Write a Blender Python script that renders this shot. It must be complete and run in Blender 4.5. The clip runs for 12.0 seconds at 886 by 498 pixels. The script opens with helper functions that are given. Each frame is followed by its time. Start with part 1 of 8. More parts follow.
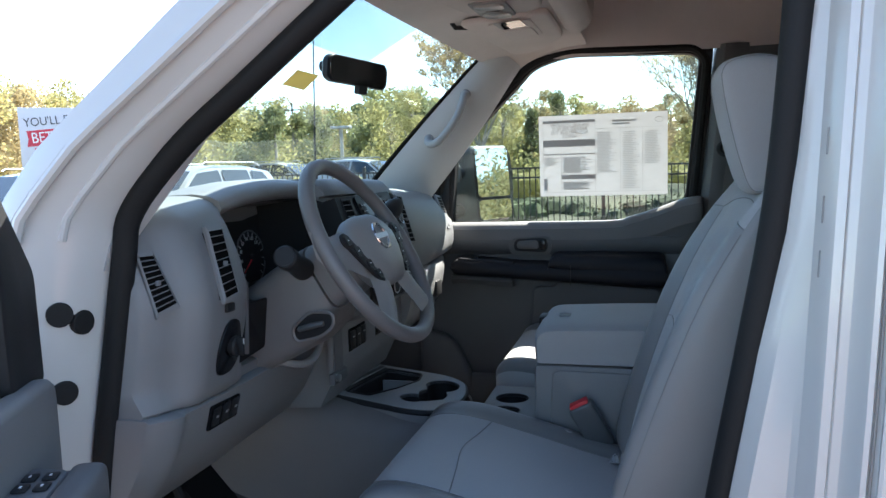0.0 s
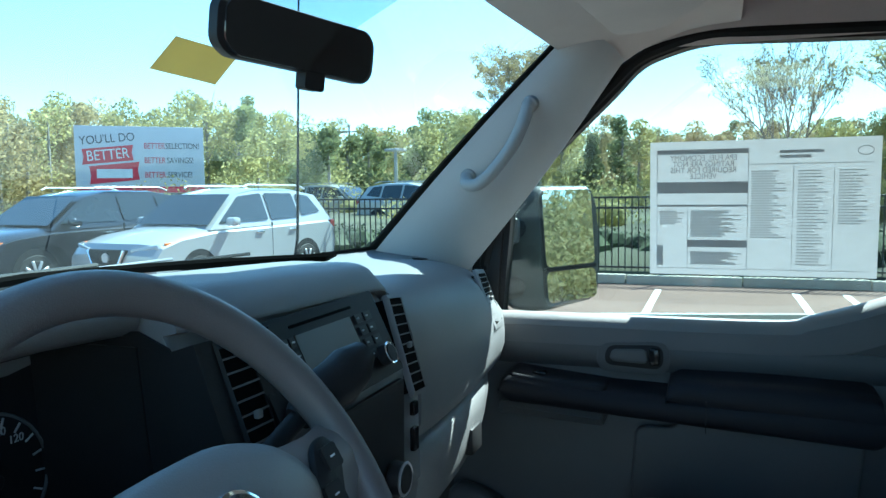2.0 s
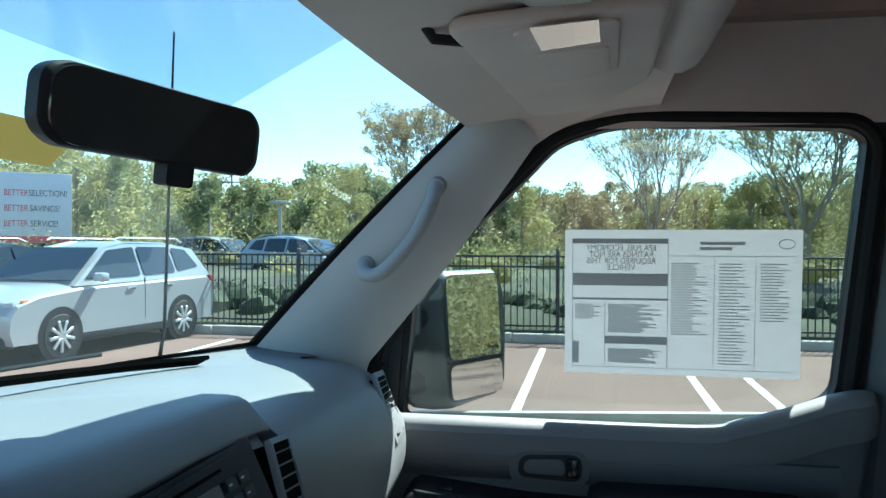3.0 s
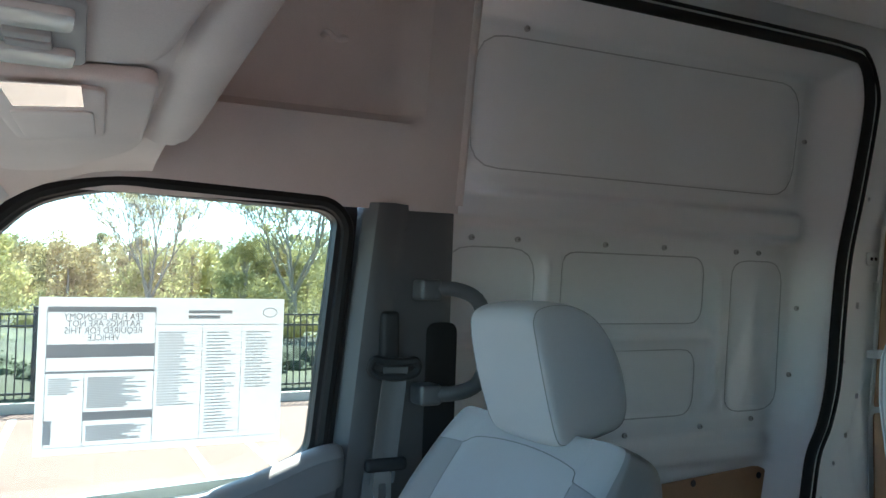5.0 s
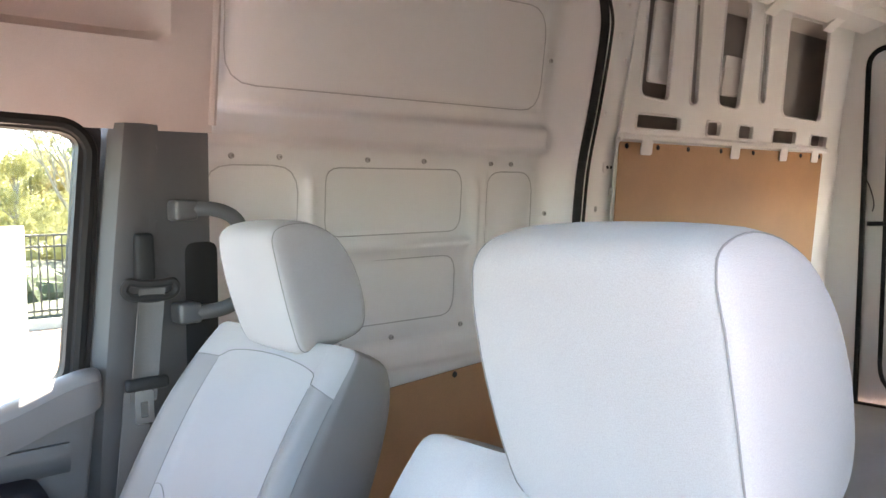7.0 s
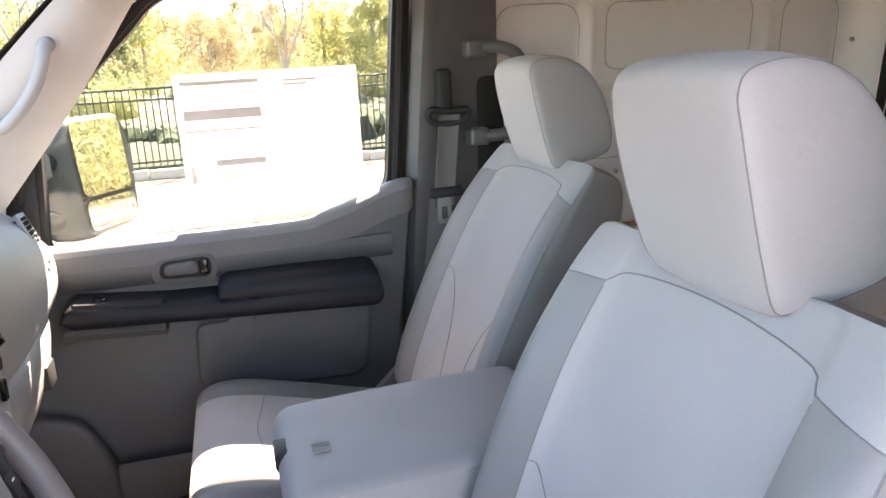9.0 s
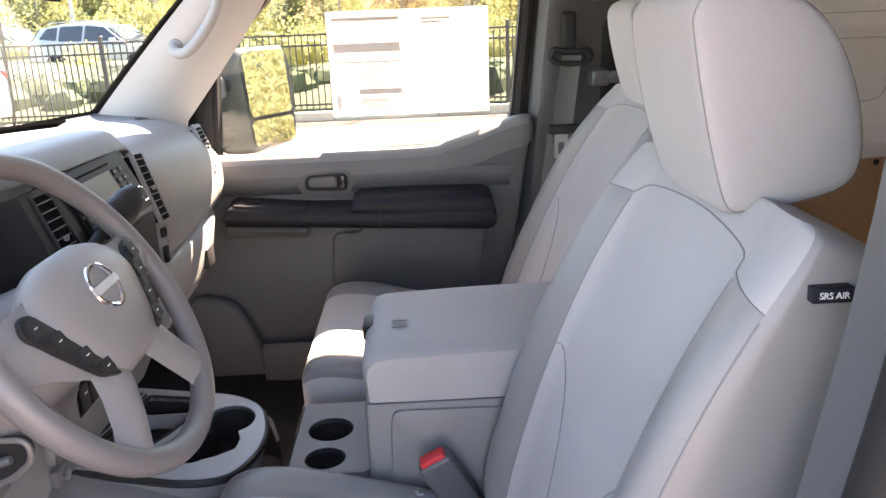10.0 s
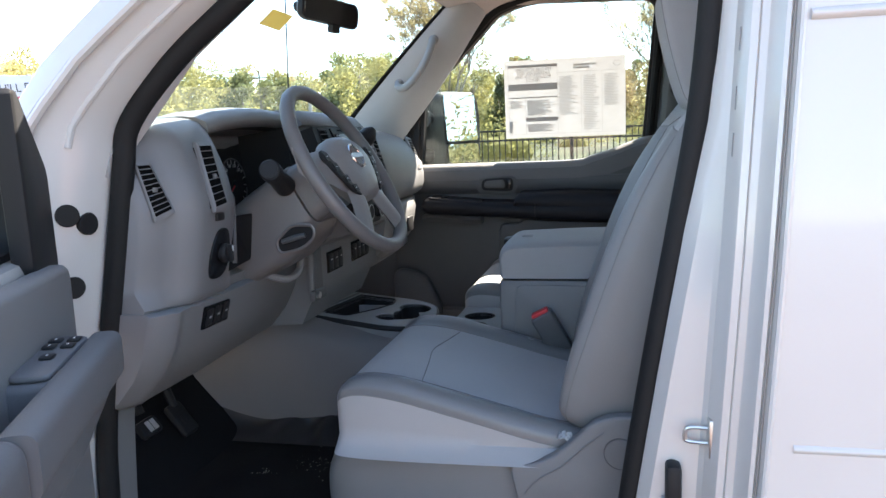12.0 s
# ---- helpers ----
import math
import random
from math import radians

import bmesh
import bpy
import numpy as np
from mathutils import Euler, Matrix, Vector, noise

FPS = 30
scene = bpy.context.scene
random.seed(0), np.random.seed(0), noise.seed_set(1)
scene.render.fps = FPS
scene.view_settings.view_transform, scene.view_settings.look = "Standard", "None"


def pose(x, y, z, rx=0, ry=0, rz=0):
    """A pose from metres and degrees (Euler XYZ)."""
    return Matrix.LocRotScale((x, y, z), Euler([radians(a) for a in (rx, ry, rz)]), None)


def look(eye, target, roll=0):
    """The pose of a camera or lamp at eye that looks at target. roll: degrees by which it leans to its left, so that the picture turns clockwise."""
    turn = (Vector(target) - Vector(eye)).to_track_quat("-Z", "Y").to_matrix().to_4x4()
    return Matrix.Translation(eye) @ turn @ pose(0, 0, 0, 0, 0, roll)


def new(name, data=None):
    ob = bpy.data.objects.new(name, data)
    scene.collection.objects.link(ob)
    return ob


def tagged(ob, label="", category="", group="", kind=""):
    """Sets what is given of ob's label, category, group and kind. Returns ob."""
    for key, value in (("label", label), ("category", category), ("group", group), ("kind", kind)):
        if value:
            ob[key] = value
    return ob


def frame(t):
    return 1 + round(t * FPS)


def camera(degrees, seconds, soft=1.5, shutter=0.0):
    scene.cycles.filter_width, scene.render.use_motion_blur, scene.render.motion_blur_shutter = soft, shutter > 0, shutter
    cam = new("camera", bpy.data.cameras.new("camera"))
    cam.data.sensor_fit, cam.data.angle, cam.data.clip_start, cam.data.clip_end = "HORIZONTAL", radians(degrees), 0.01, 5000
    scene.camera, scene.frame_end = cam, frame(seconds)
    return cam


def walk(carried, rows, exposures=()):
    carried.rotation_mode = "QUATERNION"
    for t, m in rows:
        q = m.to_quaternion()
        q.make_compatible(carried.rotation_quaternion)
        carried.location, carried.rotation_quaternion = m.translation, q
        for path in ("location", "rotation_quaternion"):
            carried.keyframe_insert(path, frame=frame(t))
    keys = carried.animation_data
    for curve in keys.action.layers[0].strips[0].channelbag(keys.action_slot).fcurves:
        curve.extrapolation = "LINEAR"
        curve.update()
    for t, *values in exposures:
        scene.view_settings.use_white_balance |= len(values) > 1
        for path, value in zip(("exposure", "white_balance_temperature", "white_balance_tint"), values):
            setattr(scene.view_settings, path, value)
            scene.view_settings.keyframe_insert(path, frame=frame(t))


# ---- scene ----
cam = camera(60.4, 12.0)
PATH = [
    (0, (0.505, -1.849, 1.551), (-0.026, 0.067, 1.333), -1.8),
    (0.5, (0.465, -1.562, 1.556), (-0.135, 0.336, 1.353), -1.0),
    (1, (0.406, -1.273, 1.574), (-0.295, 0.591, 1.392), -0.7),
    (1.5, (0.288, -1.011, 1.594), (-0.392, 0.862, 1.423), -1.3),
    (2, (0.245, -0.822, 1.617), (-0.423, 1.057, 1.462), -0.7),
    (2.5, (0.225, -0.714, 1.656), (-0.424, 1.175, 1.565), 0.9),
    (3, (0.164, -0.645, 1.686), (-0.215, 1.319, 1.669), 0.2),
    (3.5, (0.133, -0.627, 1.71), (0.16, 1.372, 1.753), 0.9),
    (3.7, (0.136, -0.646, 1.714), (0.305, 1.345, 1.782), 1.5),
    (5.3, (0.189, -0.658, 1.711), (1.184, 1.072, 1.834), -0.3),
    (5.5, (0.198, -0.674, 1.716), (1.283, 1.003, 1.818), -0.8),
    (6, (0.207, -0.685, 1.718), (1.503, 0.838, 1.773), -1.7),
    (6.5, (0.202, -0.712, 1.727), (1.579, 0.738, 1.716), -2.2),
    (7, (0.225, -0.779, 1.726), (1.51, 0.75, 1.619), -1.4),
    (7.5, (0.234, -0.887, 1.718), (1.246, 0.825, 1.506), -1.6),
    (7.7, (0.235, -0.905, 1.722), (1.145, 0.855, 1.451), -1.9),
    (9.3, (0.234, -1.12, 1.724), (0.612, 0.773, 1.199), -2.9),
    (9.5, (0.277, -1.159, 1.716), (0.552, 0.745, 1.168), -2.5),
    (10, (0.355, -1.275, 1.692), (0.402, 0.636, 1.105), -2.3),
    (10.5, (0.376, -1.464, 1.644), (0.301, 0.448, 1.062), -2.9),
    (11, (0.435, -1.65, 1.567), (0.208, 0.27, 1.054), -2.3),
    (11.5, (0.515, -1.82, 1.509), (0.111, 0.098, 1.111), -2.4),
    (12, (0.542, -1.995, 1.46), (0.083, -0.072, 1.159), -2.3),
]
walk(cam, [(t, look(eye, target, roll)) for t, eye, target, roll in PATH], exposures=[(0, 2.85, 6450, 6), (1.0, 3.22, 5750, -7), (1.5, 3.05, 5200, -15), (2.0, 2.65, 5300, -13), (2.5, 2.36, 5450, -8), (3.7, 2.5, 5700, -7), (5.3, 4.0, 6200, 3), (6.0, 5.1, 7150, 13), (6.5, 5.25, 7450, 15), (7.7, 5.0, 7750, 17), (9.5, 4.55, 8600, 22), (10.5, 4.52, 8950, 24), (11.2, 4.0, 7700, 17), (12, 3.27, 7150, 11)])

# ---- world, sun, exposure ----
SUN_DIR = Vector((0.48, 1.0, 1.36)).normalized()
world = bpy.data.worlds.new("sky_world")
scene.world = world
world.use_nodes = True
wn, wl = world.node_tree.nodes, world.node_tree.links
bg = wn["Background"]
sky = wn.new("ShaderNodeTexSky")
sky.sky_type = 'NISHITA'
sky.sun_disc = False
sky.sun_elevation = math.asin(SUN_DIR.z)
sky.sun_rotation = math.atan2(SUN_DIR.x, SUN_DIR.y)
sky.altitude, sky.air_density, sky.dust_density, sky.ozone_density = 100, 0.85, 0.35, 1.6
wl.new(sky.outputs[0], bg.inputs[0])
bg.inputs[1].default_value = 0.088
sun = new("sun", bpy.data.lights.new("sun", 'SUN'))
sun.data.energy, sun.data.angle, sun.data.color = 4.1, radians(0.53), (1.0, 0.95, 0.88)
sun.matrix_world = look(tuple(SUN_DIR * 50), (0, 0, 0))

# ---- materials ----
def mat(name, color, rough=0.5, metal=0.0, grain=0.0, grain_scale=400.0, bump=0.0, blotch=0.08, blotch_scale=4.0,
        color_b=None, coat=0.0, spec=0.5, island=0.0, objrand=0.0, sheen=0.0, trans=0.0):
    m = bpy.data.materials.new(name)
    m.use_nodes = True
    n, l = m.node_tree.nodes, m.node_tree.links
    b = n["Principled BSDF"]
    b.inputs["Metallic"].default_value, b.inputs["Roughness"].default_value = metal, rough
    b.inputs["Coat Weight"].default_value = coat
    b.inputs["Specular IOR Level"].default_value = spec
    b.inputs["Sheen Weight"].default_value = sheen
    co = n.new("ShaderNodeTexCoord")
    big = n.new("ShaderNodeTexNoise")
    big.inputs["Scale"].default_value, big.inputs["Detail"].default_value = blotch_scale, 5
    l.new(co.outputs["Object"], big.inputs["Vector"])
    ramp = n.new("ShaderNodeValToRGB")
    c0 = Vector(color)
    c1 = Vector(color_b) if color_b else c0
    ramp.color_ramp.elements[0].color = (*[max(0.0, v * (1 - blotch)) for v in c0], 1)
    ramp.color_ramp.elements[1].color = (*[min(1.0, v * (1 + blotch)) for v in c1], 1)
    ramp.color_ramp.elements[0].position, ramp.color_ramp.elements[1].position = 0.32, 0.68
    l.new(big.outputs["Fac"], ramp.inputs[0])
    out = ramp.outputs[0]
    fine = n.new("ShaderNodeTexNoise")
    fine.inputs["Scale"].default_value, fine.inputs["Detail"].default_value = grain_scale, 3
    l.new(co.outputs["Object"], fine.inputs["Vector"])
    if grain:
        mr = n.new("ShaderNodeMapRange")
        mr.inputs["From Min"].default_value, mr.inputs["From Max"].default_value = 0.25, 0.75
        mr.inputs["To Min"].default_value, mr.inputs["To Max"].default_value = 1 - grain, 1 + grain
        l.new(fine.outputs["Fac"], mr.inputs["Value"])
        mx = n.new("ShaderNodeVectorMath")
        mx.operation = 'SCALE'
        l.new(out, mx.inputs[0])
        l.new(mr.outputs[0], mx.inputs["Scale"])
        out = mx.outputs[0]
    if island or objrand:
        src = n.new("ShaderNodeNewGeometry").outputs["Random Per Island"] if island else n.new("ShaderNodeObjectInfo").outputs["Random"]
        a = island or objrand
        mr2 = n.new("ShaderNodeMapRange")
        mr2.inputs["To Min"].default_value, mr2.inputs["To Max"].default_value = 1 - a, 1 + a
        l.new(src, mr2.inputs["Value"])
        mx2 = n.new("ShaderNodeVectorMath")
        mx2.operation = 'SCALE'
        l.new(out, mx2.inputs[0])
        l.new(mr2.outputs[0], mx2.inputs["Scale"])
        out = mx2.outputs[0]
    l.new(out, b.inputs["Base Color"])
    vary = 0.07 if rough > 0.05 and coat < 0.3 else 0.0
    rr = n.new("ShaderNodeMapRange")
    rr.inputs["To Min"].default_value, rr.inputs["To Max"].default_value = max(0.0, rough - vary), min(1, rough + vary)
    l.new(big.outputs["Fac"], rr.inputs["Value"])
    l.new(rr.outputs[0], b.inputs["Roughness"])
    if bump:
        bp = n.new("ShaderNodeBump")
        bp.inputs["Strength"].default_value, bp.inputs["Distance"].default_value = bump, 0.002
        l.new(fine.outputs["Fac"], bp.inputs["Height"])
        l.new(bp.outputs[0], b.inputs["Normal"])
    if trans:
        tl, mix = n.new("ShaderNodeBsdfTranslucent"), n.new("ShaderNodeMixShader")
        mix.inputs[0].default_value = trans
        l.new(out, tl.inputs[0])
        l.new(b.outputs[0], mix.inputs[1])
        l.new(tl.outputs[0], mix.inputs[2])
        l.new(mix.outputs[0], n["Material Output"].inputs[0])
    return m


def glass_mat(name, tint, rough=0.0, keep=0.93):
    """Thin pane: mostly clear, with a true surface reflection."""
    m = bpy.data.materials.new(name)
    m.use_nodes = True
    n, l = m.node_tree.nodes, m.node_tree.links
    n.remove(n["Principled BSDF"])
    out = n["Material Output"]
    tr, gl, mix, lw, pw, sc = (n.new(k) for k in ("ShaderNodeBsdfTransparent", "ShaderNodeBsdfGlossy", "ShaderNodeMixShader", "ShaderNodeLayerWeight", "ShaderNodeMath", "ShaderNodeMath"))
    tr.inputs[0].default_value = (*[c * keep for c in tint], 1)
    gl.inputs["Roughness"].default_value = rough
    lw.inputs[0].default_value = 0.5
    pw.operation, sc.operation = 'POWER', 'MULTIPLY_ADD'
    pw.inputs[1].default_value = 5.0
    sc.inputs[1].default_value, sc.inputs[2].default_value = 0.90, 0.05
    l.new(lw.outputs["Facing"], pw.inputs[0])
    l.new(pw.outputs[0], sc.inputs[0])
    l.new(sc.outputs[0], mix.inputs[0])
    l.new(tr.outputs[0], mix.inputs[1])
    l.new(gl.outputs[0], mix.inputs[2])
    l.new(mix.outputs[0], out.inputs[0])
    return m


M = dict(
    dash=mat("dash_plastic", (0.172, 0.171, 0.172), 0.5, grain=0.06, grain_scale=900, bump=0.25),
    dash_dark=mat("dash_top_plastic", (0.115, 0.115, 0.118), 0.6, grain=0.08, grain_scale=900, bump=0.3),
    trim=mat("trim_grey", (0.30, 0.298, 0.295), 0.6, grain=0.05, grain_scale=900, bump=0.2),
    door=mat("door_plastic", (0.076, 0.077, 0.080), 0.55, grain=0.08, grain_scale=800, bump=0.3),
    liner=mat("headliner_cloth", (0.60, 0.53, 0.495), 0.9, grain=0.06, grain_scale=700, bump=0.2),
    pillar=mat("pillar_trim", (0.46, 0.455, 0.45), 0.7, grain=0.05, grain_scale=900, bump=0.2),
    bpillar=mat("b_pillar_plastic", (0.080, 0.083, 0.087), 0.36, spec=0.55, grain=0.06, grain_scale=900, bump=0.2),
    black=mat("black_plastic", (0.018, 0.018, 0.019), 0.5, spec=0.2, grain=0.1, grain_scale=700, bump=0.1),
    gloss=mat("piano_black", (0.008, 0.008, 0.009), 0.22, spec=0.3),
    rubber=mat("seal_rubber", (0.012, 0.012, 0.012), 0.65, spec=0.25, grain=0.1, bump=0.2),
    navy=mat("armrest_vinyl", (0.009, 0.010, 0.015), 0.55, spec=0.25, grain=0.1, grain_scale=600, bump=0.3),
    seat=mat("seat_cloth", (0.36, 0.351, 0.346), 0.85, grain=0.10, grain_scale=1100, bump=0.35, blotch=0.05, sheen=0.15),
    seat_side=mat("seat_vinyl", (0.215, 0.209, 0.206), 0.42, grain=0.05, grain_scale=900, bump=0.2, blotch=0.05),
    seat_roll=mat("seat_vinyl_roll", (0.165, 0.165, 0.167), 0.33, grain=0.05, grain_scale=900, bump=0.15, blotch=0.05),
    seat_skirt=mat("seat_skirt_vinyl", (0.37, 0.36, 0.352), 0.6, grain=0.06, grain_scale=900, bump=0.2, blotch=0.05),
    tunnel=mat("engine_cover_plastic", (0.155, 0.147, 0.144), 0.5, grain=0.06, grain_scale=900, bump=0.25),
    plate=mat("console_plate", (0.30, 0.318, 0.335), 0.26, grain=0.03, grain_scale=900, bump=0.08),
    seam=mat("seam_thread", (0.20, 0.196, 0.193), 0.8),
    pad=mat("wheel_pad", (0.215, 0.203, 0.196), 0.42, grain=0.04, grain_scale=900, bump=0.15),
    wheel=mat("wheel_urethane", (0.140, 0.131, 0.127), 0.42, grain=0.05, grain_scale=900, bump=0.2),
    chrome=mat("chrome", (0.8, 0.8, 0.8), 0.12, metal=1.0),
    steel=mat("zinc_steel", (0.55, 0.55, 0.53), 0.35, metal=0.9),
    silver=mat("silver_paint", (0.45, 0.45, 0.46), 0.35, metal=0.4),
    paint=mat("white_paint", (0.55, 0.538, 0.508), 0.28, coat=0.5, blotch=0.02),
    paint_in=mat("white_primer_paint", (0.79, 0.785, 0.775), 0.42, coat=0.15, blotch=0.03, blotch_scale=2),
    # dark grey that puts the shade of recesses into colour; the floor slab shares it
    cavity=mat("recess_shade_and_floor", (0.27, 0.262, 0.25), 0.6, blotch=0.1),
    # darker grey for the painted shade at pressed edges, and for the panel clips
    groove=mat("edge_shade_and_clip_grey", (0.47, 0.46, 0.45), 0.7),
    boot=mat("boot_rubber", (0.03, 0.028, 0.028), 0.38, grain=0.2, grain_scale=300, bump=0.2),
    radio_black=mat("radio_plastic", (0.008, 0.008, 0.009), 0.45, spec=0.12),
    wood=mat("hardboard", (0.38, 0.215, 0.105), 0.6, grain=0.08, grain_scale=250, bump=0.1, color_b=(0.40, 0.225, 0.11), blotch_scale=3),
    mat_floor=mat("floor_rubber", (0.008, 0.008, 0.009), 0.65, spec=0.2, grain=0.3, grain_scale=300, bump=0.4),
    dust=mat("dust_specks", (0.35, 0.34, 0.32), 0.9),
    screen=mat("lcd_screen", (0.060, 0.054, 0.043), 0.3, blotch=0.04, spec=0.25),
    red=mat("red_plastic", (0.65, 0.03, 0.04), 0.4),
    paper=None,
    mark_white=mat("marking_white", (0.75, 0.75, 0.75), 0.6),
    ink=mat("ink_grey", (0.35, 0.35, 0.355), 0.8, trans=0.45),
    ink_light=mat("ink_light", (0.45, 0.455, 0.46), 0.8, trans=0.3),
    belt=mat("belt_plastic", (0.022, 0.023, 0.024), 0.55, spec=0.25),
    dial_white=mat("dial_white", (0.42, 0.42, 0.43), 0.6),
    webbing=mat("belt_webbing", (0.115, 0.115, 0.113), 0.75, grain=0.15, grain_scale=900, bump=0.5),
    mirror=mat("mirror_glass", (0.80, 0.82, 0.83), 0.004, metal=1.0, blotch=0.0),
    dimmirror=mat("rear_mirror_glass", (0.05, 0.05, 0.052), 0.08, metal=0.6),
    yellow=mat("yellow_card", (0.45, 0.36, 0.14), 0.8),
    asphalt=mat("asphalt", (0.138, 0.074, 0.056), 0.92, grain=0.22, grain_scale=60, bump=0.5, blotch=0.14, blotch_scale=0.4, color_b=(0.160, 0.092, 0.072)),
    line=mat("line_paint", (0.62, 0.60, 0.55), 0.85, grain=0.2, grain_scale=40, blotch=0.12, blotch_scale=3),
    concrete=mat("kerb_concrete", (0.37, 0.33, 0.275), 0.9, grain=0.15, grain_scale=50, bump=0.4, objrand=0.12),
    fence=mat("fence_black", (0.012, 0.012, 0.013), 0.4),
    grass=mat("grass", (0.036, 0.034, 0.020), 0.95, grain=0.4, grain_scale=30, bump=0.6, blotch=0.35, blotch_scale=0.3, color_b=(0.060, 0.062, 0.032)),
    bark=mat("bark", (0.27, 0.24, 0.205), 0.95, grain=0.3, grain_scale=40, bump=0.7),
    leaf=mat("leaves_spring", (0.33, 0.315, 0.125), 0.8, trans=0.6, island=0.08, blotch=0.26, blotch_scale=0.16, color_b=(0.42, 0.375, 0.17)),
    leaf_dark=mat("leaves_dark", (0.205, 0.225, 0.105), 0.8, trans=0.55, island=0.10, blotch=0.26, blotch_scale=0.16, color_b=(0.27, 0.275, 0.13)),
    leaf_tan=mat("leaves_budding", (0.43, 0.34, 0.17), 0.85, trans=0.55, island=0.13, blotch=0.30, blotch_scale=0.25, color_b=(0.45, 0.37, 0.20)),
    hill=mat("hill_woods", (0.07, 0.085, 0.05), 0.95, grain=0.4, grain_scale=2, blotch=0.4, blotch_scale=0.1),
    car_black=mat("car_black_paint", (0.012, 0.013, 0.016), 0.2, coat=0.8),
    car_white=mat("car_white_paint", (0.36, 0.365, 0.37), 0.3, coat=0.7, metal=0.25, blotch=0.02),
    car_red=mat("car_red_paint", (0.25, 0.02, 0.02), 0.25, coat=0.7),
    car_glass=mat("car_dark_glass", (0.02, 0.025, 0.028), 0.05, coat=0.5),
    tyre=mat("tyre_rubber", (0.018, 0.018, 0.018), 0.8),
    lamp_glass=mat("headlight_lens", (0.30, 0.31, 0.33), 0.1, coat=0.8),
    amber=mat("amber_lens", (0.6, 0.16, 0.02), 0.2),
    sign_white=mat("sign_white", (0.60, 0.59, 0.62), 0.55, blotch=0.03),
    sign_red=mat("sign_red", (0.55, 0.035, 0.06), 0.55, blotch=0.05),
    sign_ink=mat("sign_ink", (0.06, 0.06, 0.065), 0.6),
    pole=mat("pole_grey", (0.42, 0.41, 0.40), 0.5, metal=0.3),
    woodpole=mat("pole_wood", (0.16, 0.13, 0.10), 0.9, grain=0.2, grain_scale=50),
    vent_dark=mat("vent_dark", (0.004, 0.004, 0.004), 0.8, spec=0.03),
    lens=mat("lamp_lens", (0.45, 0.45, 0.44), 0.25),
    wiper=mat("wiper_grey", (0.04, 0.04, 0.04), 0.5, spec=0.2),
    glass_side=glass_mat("side_glass", (0.89, 0.96, 0.93), keep=0.80),
    glass_front=glass_mat("windscreen_glass", (0.83, 0.955, 0.95), keep=0.76),
    glass_privacy=glass_mat("privacy_glass", (0.84, 0.89, 0.85)),
    film=glass_mat("tinted_film", (0.60, 0.62, 0.62), 0.15, keep=1.0),
)


def paper_mat():
    m = bpy.data.materials.new("sticker_paper")
    m.use_nodes = True
    n, l = m.node_tree.nodes, m.node_tree.links
    n.remove(n["Principled BSDF"])
    d, t, mix = n.new("ShaderNodeBsdfDiffuse"), n.new("ShaderNodeBsdfTranslucent"), n.new("ShaderNodeMixShader")
    nz = n.new("ShaderNodeTexNoise")
    nz.inputs["Scale"].default_value = 9
    r = n.new("ShaderNodeValToRGB")
    r.color_ramp.elements[0].color, r.color_ramp.elements[1].color = (0.48, 0.49, 0.495, 1), (0.54, 0.55, 0.555, 1)
    l.new(nz.outputs["Fac"], r.inputs[0])
    l.new(r.outputs[0], d.inputs[0])
    l.new(r.outputs[0], t.inputs[0])
    mix.inputs[0].default_value = 0.17
    l.new(d.outputs[0], mix.inputs[1])
    l.new(t.outputs[0], mix.inputs[2])
    l.new(mix.outputs[0], n["Material Output"].inputs[0])
    return m


M["paper"] = paper_mat()

# ---- mesh helpers ----
def part(name, bm, material, parent=None, label="", sharp=38, smooth=True):
    bmesh.ops.recalc_face_normals(bm, faces=bm.faces[:])
    me = bpy.data.meshes.new(name)
    bm.to_mesh(me)
    bm.free()
    me.materials.append(material)
    if smooth:
        me.shade_smooth()
        me.set_sharp_from_angle(angle=radians(sharp))
    ob = new(name, me)
    if parent:
        ob.parent = parent
    if label:
        ob["label"] = label
    return ob


def thing(name, label, category, group="", kind="", at=(0, 0, 0)):
    ob = new(name)
    ob.empty_display_size = 0.05
    ob.matrix_basis = Matrix.Translation(at)
    return tagged(ob, label, category, group, kind)


def box(x0, x1, y0, y1, z0, z1, bev=0.0, seg=2, bm=None, m=None):
    own = bmesh.new()
    c = Matrix.Translation(((x0 + x1) / 2, (y0 + y1) / 2, (z0 + z1) / 2)) @ Matrix.Diagonal((abs(x1 - x0), abs(y1 - y0), abs(z1 - z0), 1))
    bmesh.ops.create_cube(own, size=1, matrix=c)
    if bev:
        bmesh.ops.bevel(own, geom=own.edges[:], offset=bev, segments=seg, profile=0.5, affect='EDGES')
    if m:
        bmesh.ops.transform(own, matrix=m, verts=own.verts[:])
    return merge(bm, own)


def merge(bm, own):
    if bm is None:
        return own
    me = bpy.data.meshes.new("tmp")
    own.to_mesh(me)
    own.free()
    bm.from_mesh(me)
    bpy.data.meshes.remove(me)
    return bm


def loft(sections, closed=True, caps=True, bm=None):
    bm = bm or bmesh.new()
    rows = [[bm.verts.new(p) for p in s] for s in sections]
    n = len(rows[0])
    for a, b in zip(rows, rows[1:]):
        for i in range(n if closed else n - 1):
            j = (i + 1) % n
            bm.faces.new((a[i], a[j], b[j], b[i]))
    if caps and closed:
        bm.faces.new(rows[0][::-1])
        bm.faces.new(rows[-1])
    return bm


